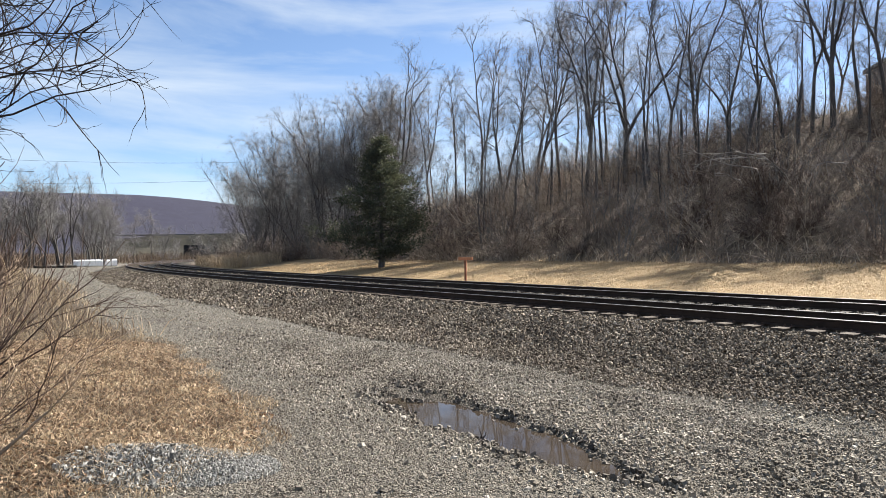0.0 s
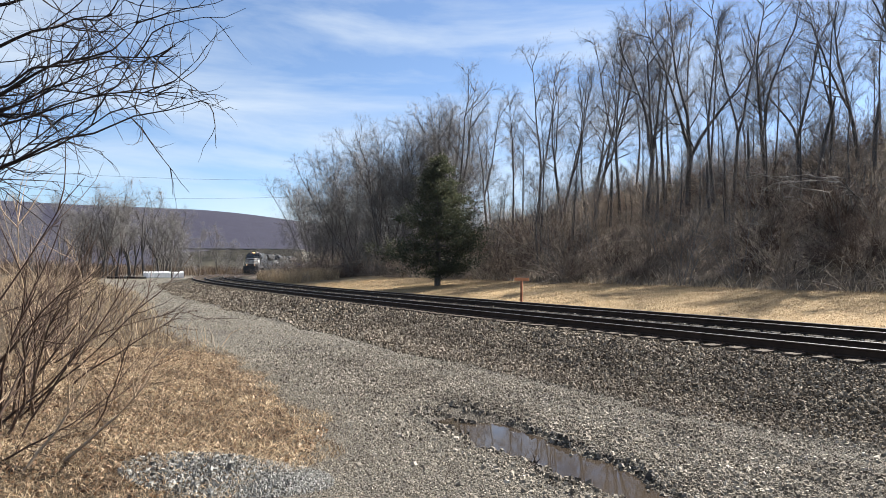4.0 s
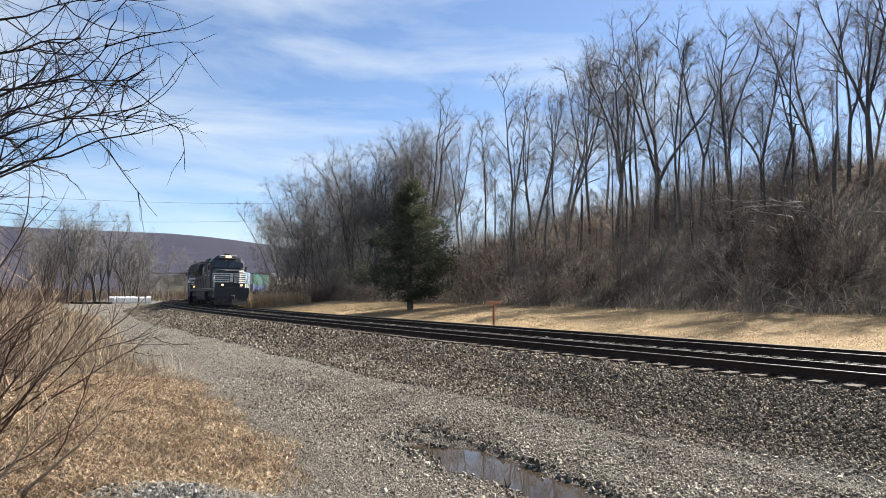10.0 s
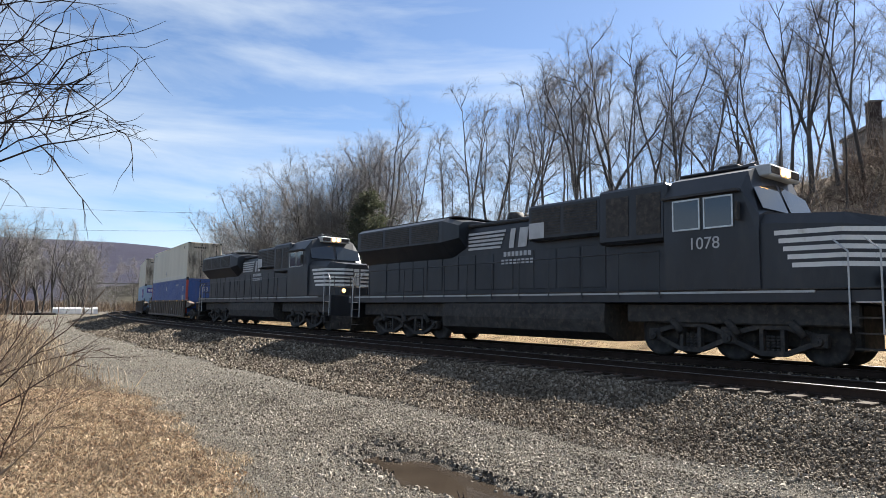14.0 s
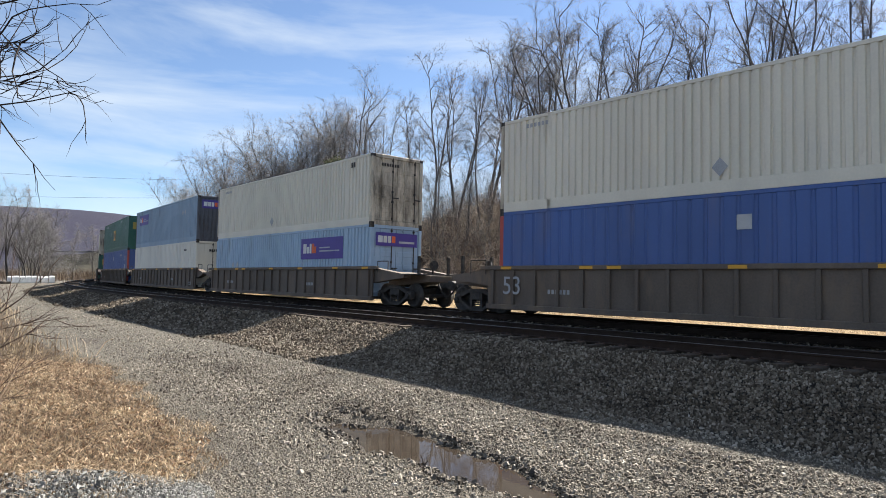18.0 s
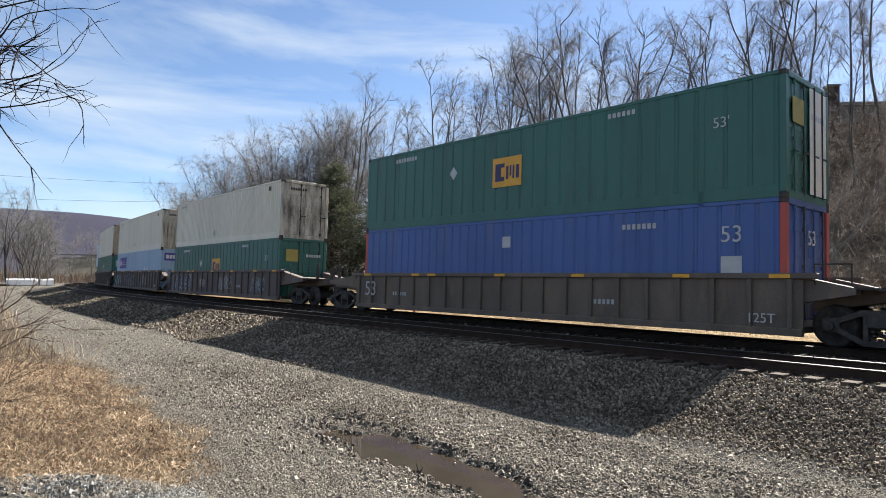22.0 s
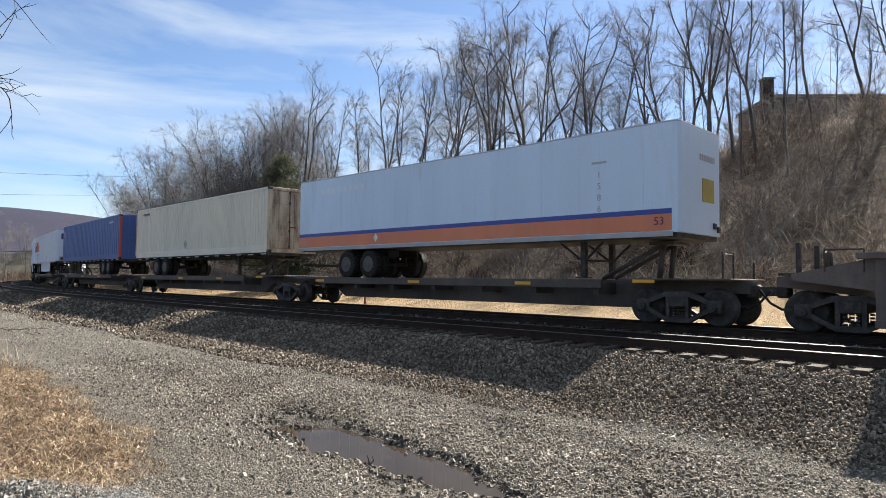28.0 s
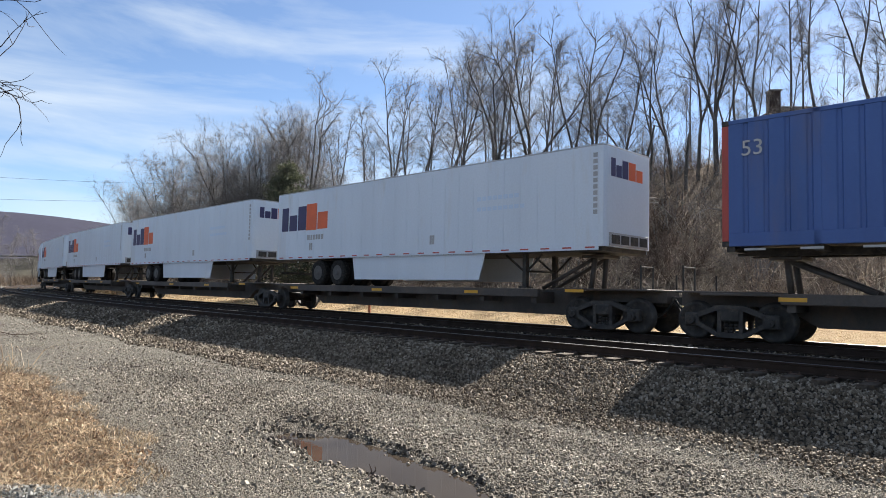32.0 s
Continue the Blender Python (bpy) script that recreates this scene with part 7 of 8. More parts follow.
def loose_stone():
    mb = stone_mat("broken ballast stone", BALLAST_TONES, "island")
    mg = stone_mat("pale road gravel", GRAVEL_TONES, "island")

    def fade(x, y, a, b, least):
        return np.clip((b - np.hypot(x, y)) / (b - a), least, 1)

    def strew(name, label, seed, n, area, keep, lo, hi, mat, flat, tilt, category, grow=1.0, sunk=(0.0, 0.5)):
        x, y, s, e, q = scatter(seed, n, area, keep)
        size = q.uniform(lo ** 0.5, hi ** 0.5, len(x)) ** 2 * np.clip(np.hypot(x, y) / 11, 1.0, grow)
        z = land(x, y, s, e) + size * q.uniform(sunk[0], sunk[1], len(x))
        tagged(new(name, stone_mesh(name, x, y, z, size, seed, mat, flat, tilt)), label, category, kind="stuff")

    # the ballast of the slope and between the ties
    def on_bed(x, y, s, e, u):
        return (e > -8.35 + 0.35 * wobble(x, y, 1.5, 8) + 0.7 * np.mod(u * 7.31, 1) ** 2) & (e < 2.6) & ~((e > -4.7) & (u > 0.12))
    strew("ballast", "loose broken grey-brown ballast stone beside the track", 1, 400000, (-9, 15, 5.0, 24), lambda x, y, s, e, u: on_bed(x, y, s, e, u) & (u < fade(x, y, 12, 30, 0.3)), 0.014, 0.034, mb, 0.68, 0.42, "ballast", 1.5, (0.0, 0.8))
    strew("ballast", "loose broken ballast stone along the bend", 2, 190000, (-42, 0, 22, 75), lambda x, y, s, e, u: on_bed(x, y, s, e, u) & (u < fade(x, y, 26, 80, 0.25)) & ((y > 24) | (x < -9)), 0.026, 0.05, mb, 0.72, 0.5, "ballast", 1.5, (0.0, 0.7))

    # the lot: coarse stone between the wheel tracks, finer stone elsewhere
    def bare(x, y):
        return np.exp(-((to_line(x, y)[1] + 8.6 + 0.15 * wobble(x, y, 1.1, 5)) / 0.4) ** 2)
    def streak(s, e):
        return 0.5 + 0.5 * np.sin(2.9 * e + 0.9 * wobble(s, e, 2.5, 3) + 1.2) * np.clip(0.6 + 0.6 * wobble(s, e, 3.0, 6), 0, 1)
    strew("road_gravel", "coarse broken stone strewn over the lot", 3, 140000, (-6, 9, 5.0, 19), lambda x, y, s, e, u: (e < -8.0) & (e > -12.9 + 1.6 * np.mod(u * 9.7, 1)) & (np.mod(u * 23.1, 1) < np.clip((s + 12) / 7, 0.05, 1)) & (in_puddle(x, y) > 1.05) & (past_border(x, y) < 0) & (u < 1.05 - 0.95 * bare(x, y)) & (u < fade(x, y, 9, 20, 0.2)) & (u < 0.25 + 0.7 * streak(s, e) + 0.3 * wobble(x, y, 0.7, 4)), 0.012, 0.031, mg, 0.6, 0.32, "gravel")
    strew("road_gravel", "fine pale gravel strewn over the lot", 5, 330000, (-7, 8, 4.6, 17), lambda x, y, s, e, u: (e < -8.0) & (in_puddle(x, y) > 0.95) & (past_border(x, y) < 0.2) & (u < fade(x, y, 8, 18, 0.12)) & (u < 0.35 + 0.5 * streak(s, e) + 0.3 * wobble(x, y, 0.8, 9)), 0.006, 0.015, mg, 0.6, 0.35, "gravel")
    strew("road_gravel", "coarse gravel strewn over the far end of the lot", 4, 90000, (-34, 2, 14, 52), lambda x, y, s, e, u: (e < -8.0) & (past_border(x, y) < 0.15) & (u < 0.08 + 0.5 * streak(s, e) + 0.25 * wobble(x, y, 1.4, 9)), 0.012, 0.028, mg, 0.5, 0.3, "gravel", 1.3)
    wet = stone_mat("wet dark gravel", [(0.0, (0.04, 0.034, 0.028)), (0.6, (0.105, 0.091, 0.073)), (1.0, (0.26, 0.235, 0.2))], "island", 0.6)

    def shore(x, y, s, e, u):
        k = rut(s, e)
        return (k < 1.2 + 0.3 * wobble(x, y, 0.4, 3)) & ((k > 0.98 + 0.2 * wobble(x, y, 0.3, 5)) | (u < 0.05 + 0.16 * np.clip((s - 0.8) / 2.0, 0, 1)))
    strew("wet_gravel", "wet dark gravel round the puddle", 9, 22000, (-3.6, 3.2, 4.6, 11.5), shore, 0.010, 0.042, wet, 0.7, 0.4, "gravel", 1.0, (0.1, 0.7))
    # the larger stones nearest to the viewer, one by one
    r = random.Random(8)
    one = stone_mat("single gravel stone", GRAVEL_TONES, "object")
    shapes = [stone_mesh("stone", np.zeros(1), np.zeros(1), np.zeros(1), np.ones(1), 60 + i, one) for i in range(8)]
    ground = bpy.data.objects["ground"]
    made = 0
    while made < 280:
        x, y = r.uniform(-1.6, 5.0), r.uniform(5.0, 10.0)
        if past_border(np.array([x]), np.array([y]))[0] > -0.1 or in_puddle(x, y)[0] < 1.1 and r.random() > 0.25:
            continue
        k = r.uniform(0.024, 0.05)
        part("stone", r.choice(shapes), None, ground, "", Matrix.Translation((x, y, land_z(x, y) + k * 0.25)) @ Euler((r.gauss(0, 0.3), r.gauss(0, 0.3), r.uniform(0, 6.28))).to_matrix().to_4x4() @ Matrix.Diagonal((k, k, k, 1)))
        made += 1
    # a small heap of blue-grey stone at the edge of the grass
    mp = stone_mat("blue-grey crushed stone", PILE_TONES, "island")
    q = np.random.RandomState(5)
    n = 9000
    a, d = q.uniform(0, 2 * np.pi, n), np.sqrt(q.uniform(0, 1, n))
    x, y = -2.6 + d * np.cos(a) * 1.05, 6.2 + d * np.sin(a) * 0.55
    size = q.uniform(0.007, 0.017, n) * (1 + (q.uniform(0, 1, n) > 0.94) * (x < -2.5) * 1.3)
    z = land(x, y) + 0.04 * np.clip(1 - d, 0, 1) * q.uniform(0.3, 1, n) + size * 0.3
    tagged(new("stone_heap", stone_mesh("stone_heap", x, y, z, size, 6, mp, 0.65, 0.45)), "low heap of blue-grey crushed stone at the grass edge", "stone heap", kind="stuff")


loose_stone()


def puddle():
    bm = bmesh.new()
    n = 48
    ring = []
    for i in range(n):
        a = 2 * math.pi * i / n
        u, v = 3.0 * math.cos(a), 0.75 * math.sin(a)
        p = on_line(PUDDLE_S + u, PUDDLE_E - 0.07 * u + v)
        ring.append(bm.verts.new((p.x, p.y, LOT - 0.062)))
    bm.faces.new(ring)
    m = Mat("muddy water", 0.03)
    m.color(m.ramp(m.noise(2.0, 3, m.coords("Object")), [(0.3, (0.028, 0.0215, 0.0165)), (0.7, (0.042, 0.033, 0.025))]))
    m.b.inputs["IOR"].default_value = 1.33
    m.bump(m.noise(6.0, 2, m.coords("Object")), 0.03, 0.01)
    tagged(new("water", done("water", bm, m.m)), "shallow muddy puddle in the gravel", "puddle", kind="structure")
    # the broken stick beside it
    w = Wood()
    p = Vector((0.27, 6.93, LOT - 0.01))
    w.tube([p, p + Vector((0.08, 0.09, 0.02)), p + Vector((0.14, 0.18, 0.03))], [0.014, 0.013, 0.011], 6)
    w.tube([p + Vector((0.13, 0.16, 0.03)), p + Vector((0.12, 0.19, 0.08)), p + Vector((0.10, 0.2, 0.13))], [0.010, 0.008, 0.004], 5)
    w.tube([p + Vector((0.13, 0.17, 0.03)), p + Vector((0.17, 0.18, 0.07)), p + Vector((0.16, 0.2, 0.11))], [0.008, 0.007, 0.004], 5)
    tagged(new("stick", w.mesh("stick", M_TWIG_DARK)), "broken forked stick lying at the puddle", "stick")


puddle()


# ---------------------------------------------------------------- dry grass, leaves, weeds
def blades(name, label, seed, n, area, keep, h, width, tones, lie=0.6, category="grass"):
    x, y, s, e, q = scatter(seed, n, area, keep)
    z = land(x, y, s, e)
    m = len(x)
    hh = q.uniform(h[0], h[1], m)
    a, c = q.uniform(0, 2 * np.pi, m), q.uniform(0, 2 * np.pi, m)
    bend = hh * q.uniform(0.1, lie * 2, m)
    w = q.uniform(width[0], width[1], m)
    dx, dy, ux, uy = np.cos(a) * bend, np.sin(a) * bend, np.cos(c) * w, np.sin(c) * w
    v = np.stack([np.stack([x - ux, y - uy, z - 0.01], 1), np.stack([x + ux, y + uy, z - 0.01], 1), np.stack([x + dx * 0.4 + ux * 0.8, y + dy * 0.4 + uy * 0.8, z + hh * 0.65], 1),
                  np.stack([x + dx * 0.4 - ux * 0.8, y + dy * 0.4 - uy * 0.8, z + hh * 0.65], 1), np.stack([x + dx, y + dy, z + hh], 1)], 1)
    k = (np.arange(m) * 5)[:, None]
    loops = np.concatenate([k + np.array([0, 1, 2, 3]), k + np.array([3, 2, 4])], 1).reshape(-1)
    me = bpy.data.meshes.new(name)
    me.vertices.add(m * 5)
    me.vertices.foreach_set("co", v.reshape(-1))
    me.loops.add(m * 7)
    me.loops.foreach_set("vertex_index", loops.astype(np.int32))
    me.polygons.add(m * 2)
    st = np.stack([np.arange(m) * 7, np.arange(m) * 7 + 4], 1).reshape(-1)
    me.polygons.foreach_set("loop_start", st.astype(np.int32))
    me.polygons.foreach_set("use_smooth", np.zeros(m * 2, bool))
    me.update(calc_edges=True)
    mt = Mat(name, 0.85)
    tone = mt.ramp(mt.island(), tones)
    worn = mt.ramp(mt.noise(1.6, 5, mt.coords("Object"), 0.65), [(0.34, (0.42, 0.36, 0.32)), (0.48, (0.85, 0.8, 0.76)), (0.64, (1.15, 1.12, 1.06))])
    tone = mt.mix(1.0, tone, worn, "MULTIPLY")
    mt.color(tone).thin(tone)
    me.materials.append(mt.m)
    return tagged(new(name, me), label, category, kind="stuff")


STRAW = [(0.0, (0.075, 0.05, 0.031)), (0.45, (0.235, 0.178, 0.118)), (0.8, (0.45, 0.365, 0.25)), (1.0, (0.72, 0.6, 0.43))]


def dry_grass():
    blades("dry_grass", "matted dry grass at the edge of the lot", 11, 165000, (-12, -1.4, 4.5, 19), lambda x, y, s, e, u: (past_border(x, y) > -0.15 + 0.4 * wobble(x, y, 0.5, 4)) & (u < np.clip((21 - np.hypot(x, y)) / 11, 0.1, 1)), (0.015, 0.085), (0.002, 0.005), STRAW, 1.8)
    blades("dry_grass", "matted dry grass along the far edge of the lot", 12, 42000, (-62, -5, 15, 88), lambda x, y, s, e, u: (past_border(x, y) > -0.2 + 0.5 * wobble(x, y, 1.5, 4)) & (past_border(x, y) < 14), (0.10, 0.55), (0.005, 0.012), STRAW, 0.7)
    blades("fallen_leaves", "curled fallen leaves in the dry grass", 13, 42000, (-10, -1.4, 4.5, 15), lambda x, y, s, e, u: past_border(x, y) > 0.1 + 0.3 * wobble(x, y, 0.6, 2), (0.01, 0.035), (0.010, 0.026), [(0.0, (0.06, 0.036, 0.024)), (0.5, (0.26, 0.165, 0.10)), (1.0, (0.68, 0.55, 0.40))], 1.2, "leaves")
    blades("twig_litter", "thin dead twigs lying in the dry grass", 17, 5200, (-9, -1.8, 4.5, 11.5), lambda x, y, s, e, u: (past_border(x, y) > 0.15) & (u < 0.35 + 0.5 * wobble(x, y, 0.9, 2)), (0.02, 0.06), (0.0015, 0.0035), [(0.0, (0.05, 0.034, 0.026)), (1.0, (0.26, 0.20, 0.14))], 6.0, "twigs")
    blades("weed_stalks", "upright dead weed stalks", 14, 3200, (-18, -1.5, 5, 28), lambda x, y, s, e, u: (past_border(x, y) > 0.05) & (u < 0.55 + 0.5 * wobble(x, y, 1.0, 6)), (0.12, 0.55), (0.0016, 0.003), [(0.0, (0.101, 0.0624, 0.039)), (1.0, (0.328, 0.242, 0.148))], 0.25, "weeds")
    blades("mown_grass", "short straw-coloured mown grass beyond the track", 15, 210000, (-18, 34, 14, 62), lambda x, y, s, e, u: (e > 2.9) & (e < 14.6 + wobble(x, y, 3, 2)) & (s > -66) & (s < 22), (0.01, 0.05), (0.005, 0.012), [(0.0, (0.253, 0.163, 0.0796)), (0.5, (0.44, 0.313, 0.173)), (1.0, (0.599, 0.468, 0.29))], 2.5)
    blades("far_scrub", "brown scrub beyond the end of the lot", 16, 16000, (-150, -34, 95, 210), lambda x, y, s, e, u: (past_border(x, y) > -2) | (y > 128) & (e < -8), (0.8, 3.0), (0.02, 0.05), [(0.0, (0.05, 0.035, 0.0275)), (0.5, (0.095, 0.07, 0.0525)), (1.0, (0.165, 0.13, 0.09))], 0.4, "scrub")


dry_grass()


# ---------------------------------------------------------------- the near shrubs and the hanging branches
def arching_bush(root, seed, n, h, toward, spread, label, pale=0.25, r0=0.014):
    r = random.Random(seed)
    t = thing("bush", label, "bush", "bushes at the edge of the lot")
    t.location = root
    for k in range(n):
        w = Wood()
        a = math.atan2(toward[1], toward[0]) + r.gauss(0, spread)
        out = r.uniform(0.25, 1.2)
        d = Vector((math.cos(a) * out, math.sin(a) * out, r.uniform(0.35, 1.0))).normalized()
        L = h * r.uniform(0.55, 1.1)
        q, _ = limb(r, Vector((r.gauss(0, 0.35), r.gauss(0, 0.18), -0.08)), d, L, 9, 0.10, 0.05)
        thick = r0 * r.uniform(0.5, 1.5)
        w.tube(q, [thick * (1 - 0.85 * i / 9) + 0.0018 for i in range(10)], 6)
        for _ in range(r.randint(5, 10)):
            i = r.uniform(0.12, 0.95) * 9
            b = q[int(i)].lerp(q[int(i) + 1], i % 1)
            e, _ = limb(r, b, off_axis(r, (q[int(i) + 1] - q[int(i)]).normalized(), 18, 50), L * r.uniform(0.12, 0.5), 5, 0.11, 0.07)
            w.tube(e, [thick * 0.5, thick * 0.42, 0.005, 0.004, 0.003, 0.002], 4)
            for _ in range(r.randint(1, 4)):
                g = r.randint(1, 3)
                f, _ = limb(r, e[g], off_axis(r, (e[g + 1] - e[g]).normalized(), 20, 50), L * r.uniform(0.05, 0.2), 4, 0.13, 0.05)
                w.tube(f, [0.0034, 0.003, 0.0026, 0.0022, 0.0014], 3)
        part("stem", w.mesh("stem", M_SHRUB_PALE if r.random() < pale else M_SHRUB), None, t)
    return t


def near_shrubs():
    for i, (x, y, n, h, tx, ty, sp, pale) in enumerate(((-5.75, 7.15, 6, 2.7, 1.0, 0.35, 0.5, 0.0), (-6.3, 8.1, 6, 3.0, 0.8, 0.2, 0.9, 0.2), (-7.4, 9.8, 7, 3.2, 0.6, 0.2, 1.2, 0.3), (-8.6, 11.9, 7, 3.2, 0.6, 0.0, 1.4, 0.35),
                                                        (-10.3, 14.3, 8, 3.0, 0.5, 0.0, 1.6, 0.4), (-12.4, 17.1, 8, 3.0, 0.5, 0.0, 2.0, 0.4), (-15.6, 21.6, 8, 3.0, 0.5, 0.0, 2.0, 0.4), (-20.0, 28.0, 9, 3.2, 0.5, 0.0, 2.5, 0.4),
                                                        (-25.6, 37.0, 9, 3.4, 0.5, 0.0, 2.5, 0.3), (-33.0, 47.0, 10, 3.6, 0.5, 0.0, 2.5, 0.3), (-43.0, 62.0, 10, 3.8, 0.5, 0.0, 2.5, 0.3), (-4.9, 6.0, 5, 1.5, 0.6, 0.8, 0.9, 0.6), (-6.6, 7.4, 5, 3.4, 0.4, 0.3, 0.6, 0.1))):
        arching_bush((x, y, land_z(x, y)), 300 + i, n, h, (tx, ty), sp, "leafless arching bush with dark stems in the dry grass", pale)


near_shrubs()


def hanging_tree():
    """A tree beside the viewer whose dark branches reach over the edge of the lot."""
    r = random.Random(5)
    root = Vector((-7.4, 6.6, land_z(-7.4, 6.6)))
    t = thing("tree", "bare tree with dark drooping branches beside the lot", "tree")
    t.location = root
    w = Wood()
    trunk, _ = limb(r, Vector((0, 0, -0.3)), Vector((0.12, 0.1, 1)).normalized(), 5.6, 8, 0.05, 0.02)
    w.tube(trunk, [0.17, 0.15, 0.135, 0.12, 0.105, 0.09, 0.07, 0.05, 0.03], 8)
    part("trunk", w.mesh("trunk", M_BARK), None, t)
    for k in range(24):
        az, el, d = r.uniform(-38, -23.5), r.uniform(11, 29), r.uniform(6.2, 9.0)
        if k > 13:
            az, el = r.uniform(-43, -30.5), r.uniform(4, 29)
        x, y = bearing(az, d)
        end = Vector((x, y, 1.6 + d * math.tan(radians(el)))) - root
        j = min(7.9, max(2.4, (end.z - 0.6) / 5.6 * 8 + r.uniform(-1.6, 0.4)))
        p = trunk[int(j)].lerp(trunk[int(j) + 1], j % 1)
        mid = p.lerp(end, 0.5) + Vector((r.gauss(0, 0.3), r.gauss(0, 0.3), r.uniform(-0.2, 1.0)))
        q = []
        for i in range(12):
            f = i / 11
            q.append(p * (1 - f) ** 2 + mid * 2 * f * (1 - f) + end * f * f + Vector((r.gauss(0, 0.03), r.gauss(0, 0.03), r.gauss(0, 0.03))) * (f > 0))
        L = (end - p).length
        w = Wood()
        thick = r.uniform(0.016, 0.032)
        w.tube(q, [thick * (1 - 0.92 * i / 11) + 0.0024 for i in range(12)], 6)
        for _ in range(14):
            i = r.uniform(0.2, 0.99) * 11
            b = q[int(i)].lerp(q[int(i) + 1], i % 1)
            droop = r.choice((0.10, 0.06, 0.03, -0.09))
            e, _ = limb(r, b, off_axis(r, (q[int(i) + 1] - q[int(i)]).normalized(), 18, 60), L * r.uniform(0.10, 0.38), 7, 0.17, droop)
            w.tube(e, [0.0085, 0.0074, 0.0064, 0.0055, 0.0046, 0.0036, 0.0028, 0.002], 4)
            for _ in range(4):
                g = r.uniform(0.1, 0.95) * 7
                c = e[int(g)].lerp(e[int(g) + 1], g % 1)
                u, _ = limb(r, c, off_axis(r, (e[int(g) + 1] - e[int(g)]).normalized(), 20, 65), r.uniform(0.12, 0.6), 5, 0.2, droop * 0.6)
                w.tube(u, [0.0042, 0.0037, 0.0032, 0.0027, 0.0022, 0.0015], 3)
        part("branch", w.mesh("branch", M_TWIG_DARK), None, t)


hanging_tree()


# ---------------------------------------------------------------- small things and the distance
def marker_post():
    x, y = bearing(1.95, 31.5)
    t = thing("marker_post", "weathered wooden post with a small orange-brown board", "post")
    t.matrix_basis = Matrix.Translation((x, y, land_z(x, y))) @ Euler((0, 0, radians(-20))).to_matrix().to_4x4()
    m = varied("weathered reddish wood", (0.30, 0.13, 0.075), 0.8, 0, 0.25, 4.0, 0.2)
    bm = bmesh.new()
    box(bm, -0.05, 0.05, -0.05, 0.05, -0.2, 1.08, 0.008)
    part("post", bm, m, t)
    bm = bmesh.new()
    box(bm, -0.36, 0.36, -0.04, 0.04, 1.08, 1.22, 0.01)
    part("board", bm, varied("faded orange board", (0.55, 0.22, 0.10), 0.7, 0, 0.15, 4.0), t)


marker_post()


def wrapped_bundles():
    """A row of white sheeted bundles at the end of the lot, and dark pipes beside it."""
    m = Mat("white plastic sheet", 0.45)
    m.color(m.ramp(m.noise(2.0, 5, m.coords("Object")), [(0.3, (0.62, 0.63, 0.64)), (0.7, (0.80, 0.80, 0.80))]))
    m.bump(m.noise(7.0, 4, m.coords("Object")), 0.5, 0.05)
    r = random.Random(3)
    a, b = Vector((*bearing(-29.35, 124), 0)), Vector((*bearing(-26.35, 126), 0))
    n = 8
    for i in range(n):
        p = a.lerp(b, (i + 0.5) / n)
        t = tagged(new("wrapped_bundle"), "bundle wrapped in white plastic sheet at the lot's end", "bundle", "wrapped bundles")
        bm = bmesh.new()
        wd, h = 0.82, 1.15 + r.uniform(-0.06, 0.06)
        ring0 = [(-wd / 2, -0.7, 0), (wd / 2, -0.7, 0), (wd / 2, 0.7, 0), (-wd / 2, 0.7, 0)]
        ring1 = [(-wd / 2 * 0.97, -0.62, h * 0.8), (wd / 2 * 0.97, -0.62, h * 0.8), (wd / 2 * 0.97, 0.62, h * 0.8), (-wd / 2 * 0.97, 0.62, h * 0.8)]
        ring2 = [(-wd / 2 * 0.8, -0.45, h), (wd / 2 * 0.8, -0.45, h), (wd / 2 * 0.8, 0.45, h), (-wd / 2 * 0.8, 0.45, h)]
        loft(bm, [ring0, ring1, ring2])
        part("sheet", bm, m.m, t)
        bm = bmesh.new()
        box(bm, -wd / 2 - 0.02, wd / 2 + 0.02, -0.72, 0.72, -0.02, 0.06)
        part("skid", bm, M_TIE, t)
        t.matrix_basis = Matrix.Translation((p.x, p.y, land_z(p.x, p.y))) @ Euler((0, 0, radians(28))).to_matrix().to_4x4()
    for i in range(6):
        x, y = bearing(-31.2 + 0.28 * i, 117 + r.uniform(-1, 1))
        bm = bmesh.new()
        rod(bm, (-1.4, 0, 0.18), (1.4, 0, 0.18), 0.18, n=10)
        ob = new("pipe", done("pipe", bm, M_TYRE))
        ob.matrix_basis = Matrix.Translation((x, y, land_z(x, y))) @ Euler((0, 0, r.uniform(0.3, 0.8))).to_matrix().to_4x4()
        tagged(ob, "black pipe lying at the lot's end", "pipe", "pipes")


wrapped_bundles()


def cables():
    for k, (el0, el1) in enumerate(((7.0, 8.2), (5.1, 6.9))):
        pts = []
        for i in range(25):
            f = i / 24
            az = -48 + 40 * f
            d = 205
            x, y = bearing(az, d)
            el = el0 + (el1 - el0) * f - 0.7 * 4 * f * (1 - f) * 0.5
            pts.append((x, y, 1.6 + d * math.tan(radians(el))))
        w = Wood()
        w.tube([Vector(p) for p in pts], [0.03] * len(pts), 5)
        tagged(new("power_cable", w.mesh("power_cable", M_TYRE)), "thin dark power cable across the sky", "cable", "power cables")


cables()


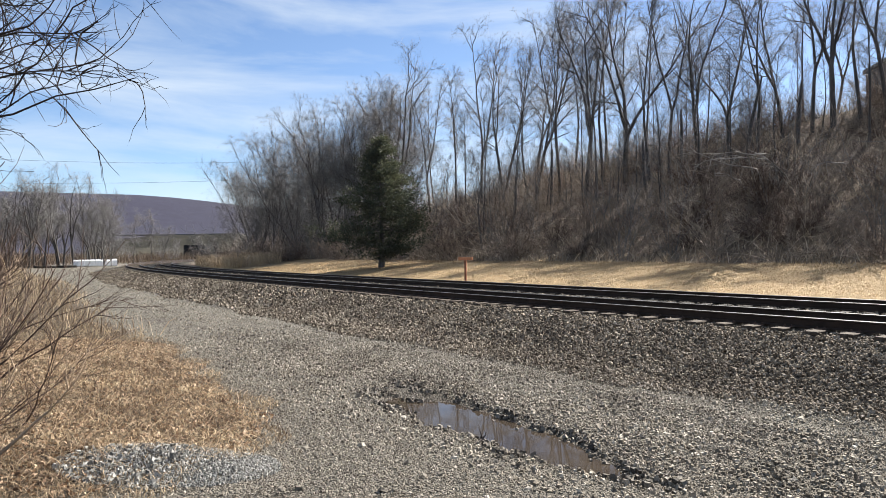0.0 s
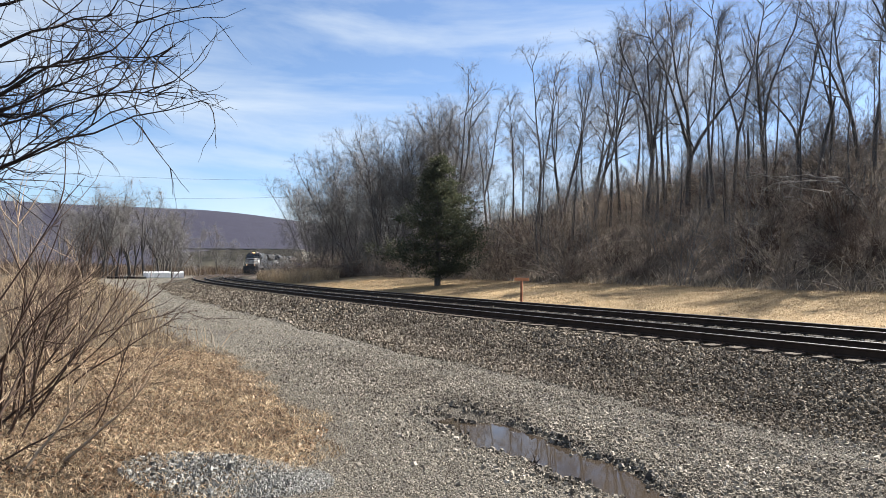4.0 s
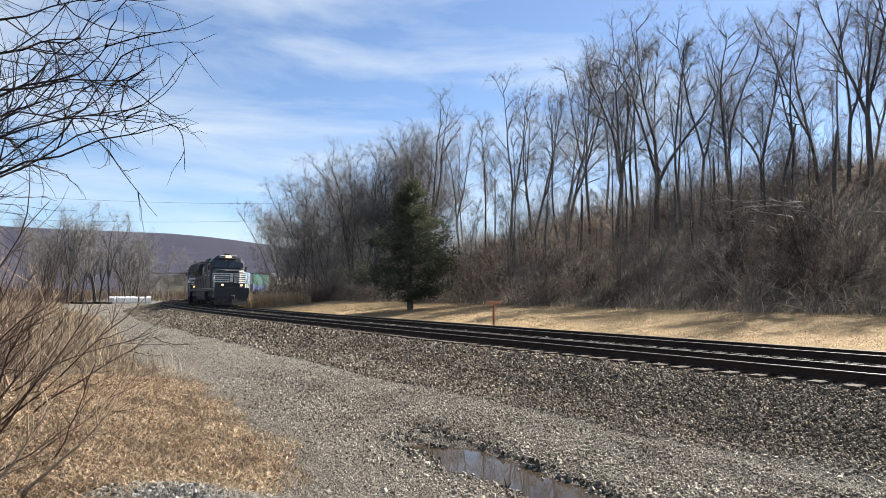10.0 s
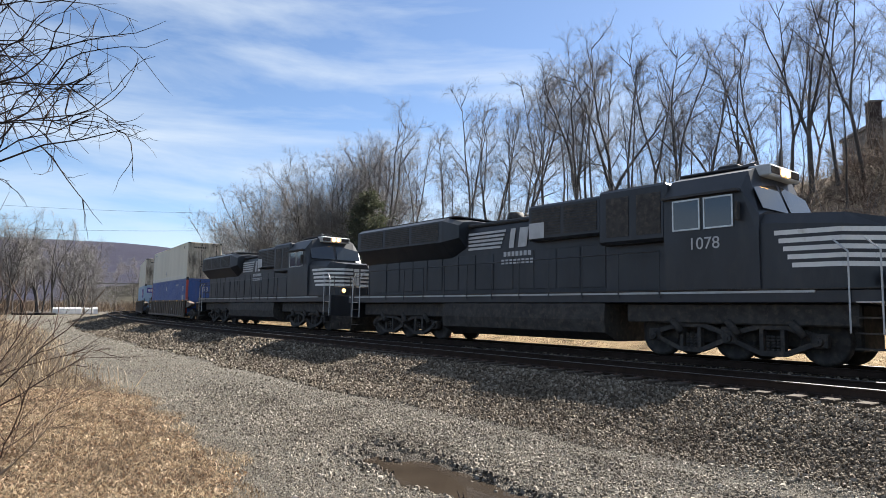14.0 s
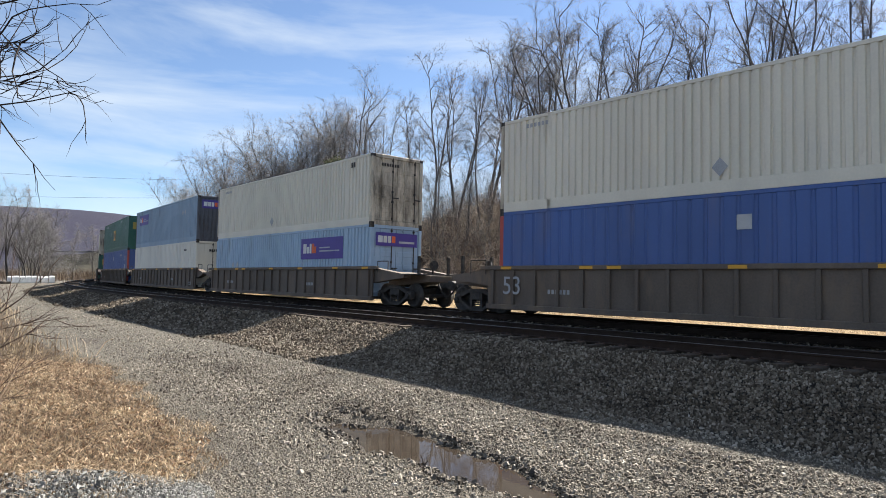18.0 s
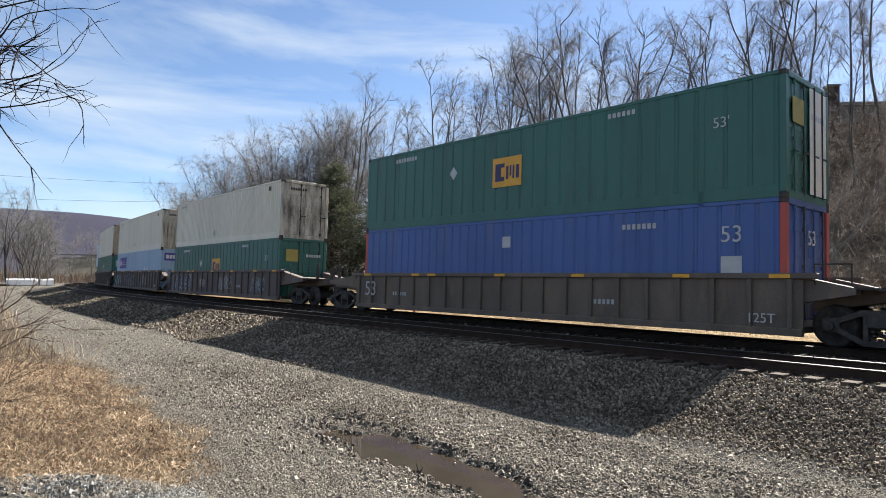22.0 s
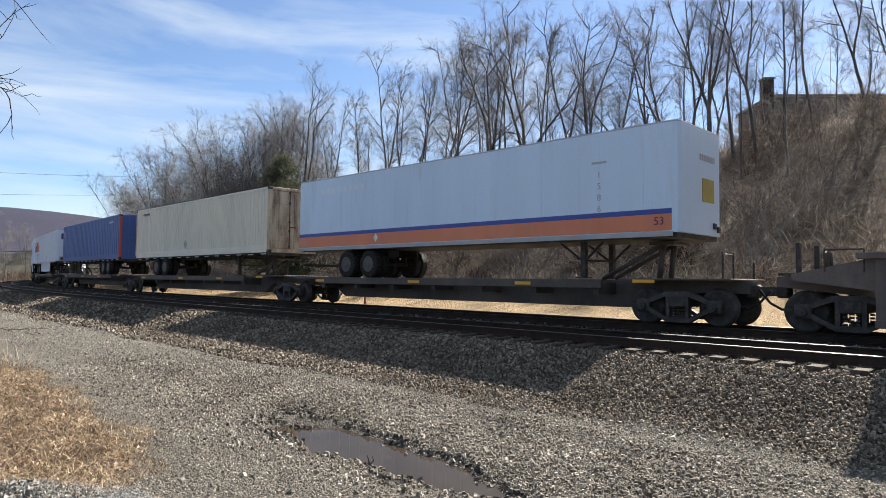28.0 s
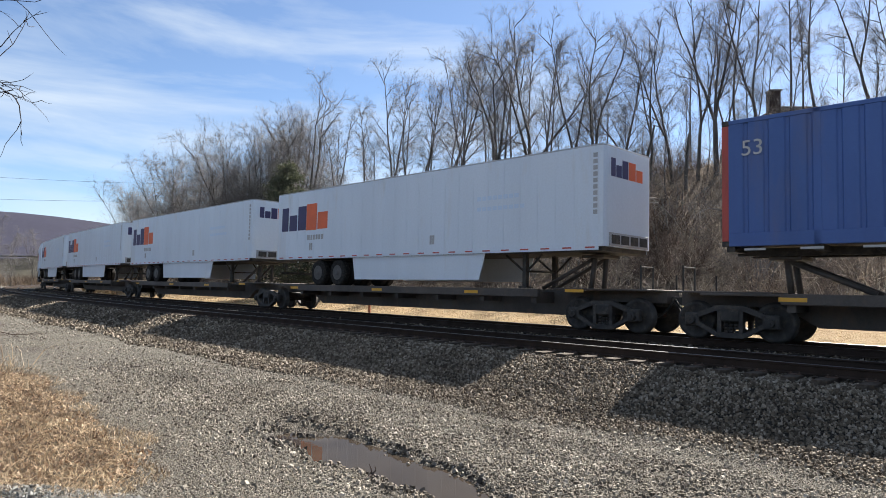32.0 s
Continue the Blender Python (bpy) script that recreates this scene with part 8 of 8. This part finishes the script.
def hill_house():
    """The building on the crest, mostly behind the trees."""
    m_wall = varied("grey block wall", (0.15, 0.148, 0.145), 0.85, 0, 0.15, 0.6, 0.1)
    m_roof = varied("grey flat roof edge", (0.14, 0.138, 0.135), 0.85, 0, 0.2, 1.0, 0.2)
    m_brick = varied("brown brick chimney", (0.05, 0.04, 0.036), 0.85, 0, 0.25, 2.0, 0.2)
    t = thing("house", "grey block building with a chimney on the crest", "house")
    x, y = bearing(40.5, 68)
    t.matrix_basis = Matrix.Translation((x, y, 10.0)) @ Euler((0, 0, radians(-10))).to_matrix().to_4x4()
    bm = bmesh.new()
    box(bm, -6.8, 9.5, 0, 7, -3, 7.4)
    part("wall", bm, m_wall, t)
    bm = bmesh.new()
    box(bm, -7.0, 9.7, -0.25, 7.2, 7.4, 7.75, 0.03)
    part("roof", bm, m_roof, t)
    ch = block("chimney", m_brick, t, (-7.75, -6.85, -0.6, 0.3, -3.0, 9.0), 0.03)
    block("chimney_cap", m_wall, ch, (-7.83, -6.77, -0.68, 0.38, 9.0, 9.15), 0.02)
    for i in range(5):
        w = block("window", M_GLASS, t, (-5.9 + i * 3.0, -4.7 + i * 3.0, -0.02, 0.05, 4.2, 6.0))
        bm = bmesh.new()
        for d in ((-6.0, -5.9, 4.1, 6.1), (-4.7, -4.6, 4.1, 6.1), (-5.9, -4.7, 6.0, 6.1), (-5.9, -4.7, 4.1, 4.2)):
            box(bm, d[0] + i * 3.0, d[1] + i * 3.0, -0.06, 0.04, d[2], d[3])
        part("window_frame", bm, m_wall, w)


hill_house()


def embankment():
    """A road on a low grassy bank across the valley, far beyond the bend, with a dark underpass."""
    m = Mat("winter grass", 0.95)
    m.color(m.ramp(m.noise(0.4, 6, m.coords("Object"), 0.7), [(0.3, (0.028, 0.024, 0.018)), (0.5, (0.05, 0.044, 0.03)), (0.72, (0.085, 0.075, 0.05))]))
    t = thing("road_embankment", "distant road on a low grassy bank with a dark underpass", "embankment")
    a, b = Vector((*bearing(-27.5, 262), 0)), Vector((*bearing(-17.0, 240), 0))
    d = (b - a).normalized()
    t.matrix_basis = Matrix.Translation((a.x, a.y, 0)) @ Euler((0, 0, math.atan2(d.y, d.x))).to_matrix().to_4x4()
    L = (b - a).length
    bm = bmesh.new()
    rings = []
    for i in range(22):
        u = L * i / 21
        k = float(np.interp(i, (0, 8, 21), (0.72, 0.95, 1.0))) + 0.02 * math.sin(i * 1.7)
        rings.append([(u, -17, -1.0), (u, -9, 4.5 * k), (u, -4.4, 9.0 * k), (u, 4.4, 9.0 * k), (u, 14, -1.0)])
    loft(bm, rings)
    part("bank", bm, m.m, t)
    block("pavement", varied("pale asphalt", (0.24, 0.235, 0.225), 0.85, 0, 0.15, 0.4), t, (0, L, -3.6, 3.6, 8.9, 9.15))
    u = L * 0.80
    # solid dark block for the underpass mouth; its shade is put into the colour
    wall = varied("shade-dark concrete", (0.03, 0.029, 0.027), 0.85, 0, 0.3, 0.4)
    block("underpass", wall, t, (u - 3.5, u + 3.5, -15.5, -9.0, -0.5, 5.2), 0.1, "solid dark block for the shaded mouth of an underpass")
    block("wing_wall", wall, t, (u + 3.5, u + 12.0, -16.2, -15.4, -0.5, 2.6), 0.05, "dark wing wall")


embankment()


def motions():
    for ob, rel, base, lift in RUNS:
        walk(ob, [(t, car_pose(NOSE0 + SPEED * t + rel, base, lift)) for t in range(0, 33)])


motions()
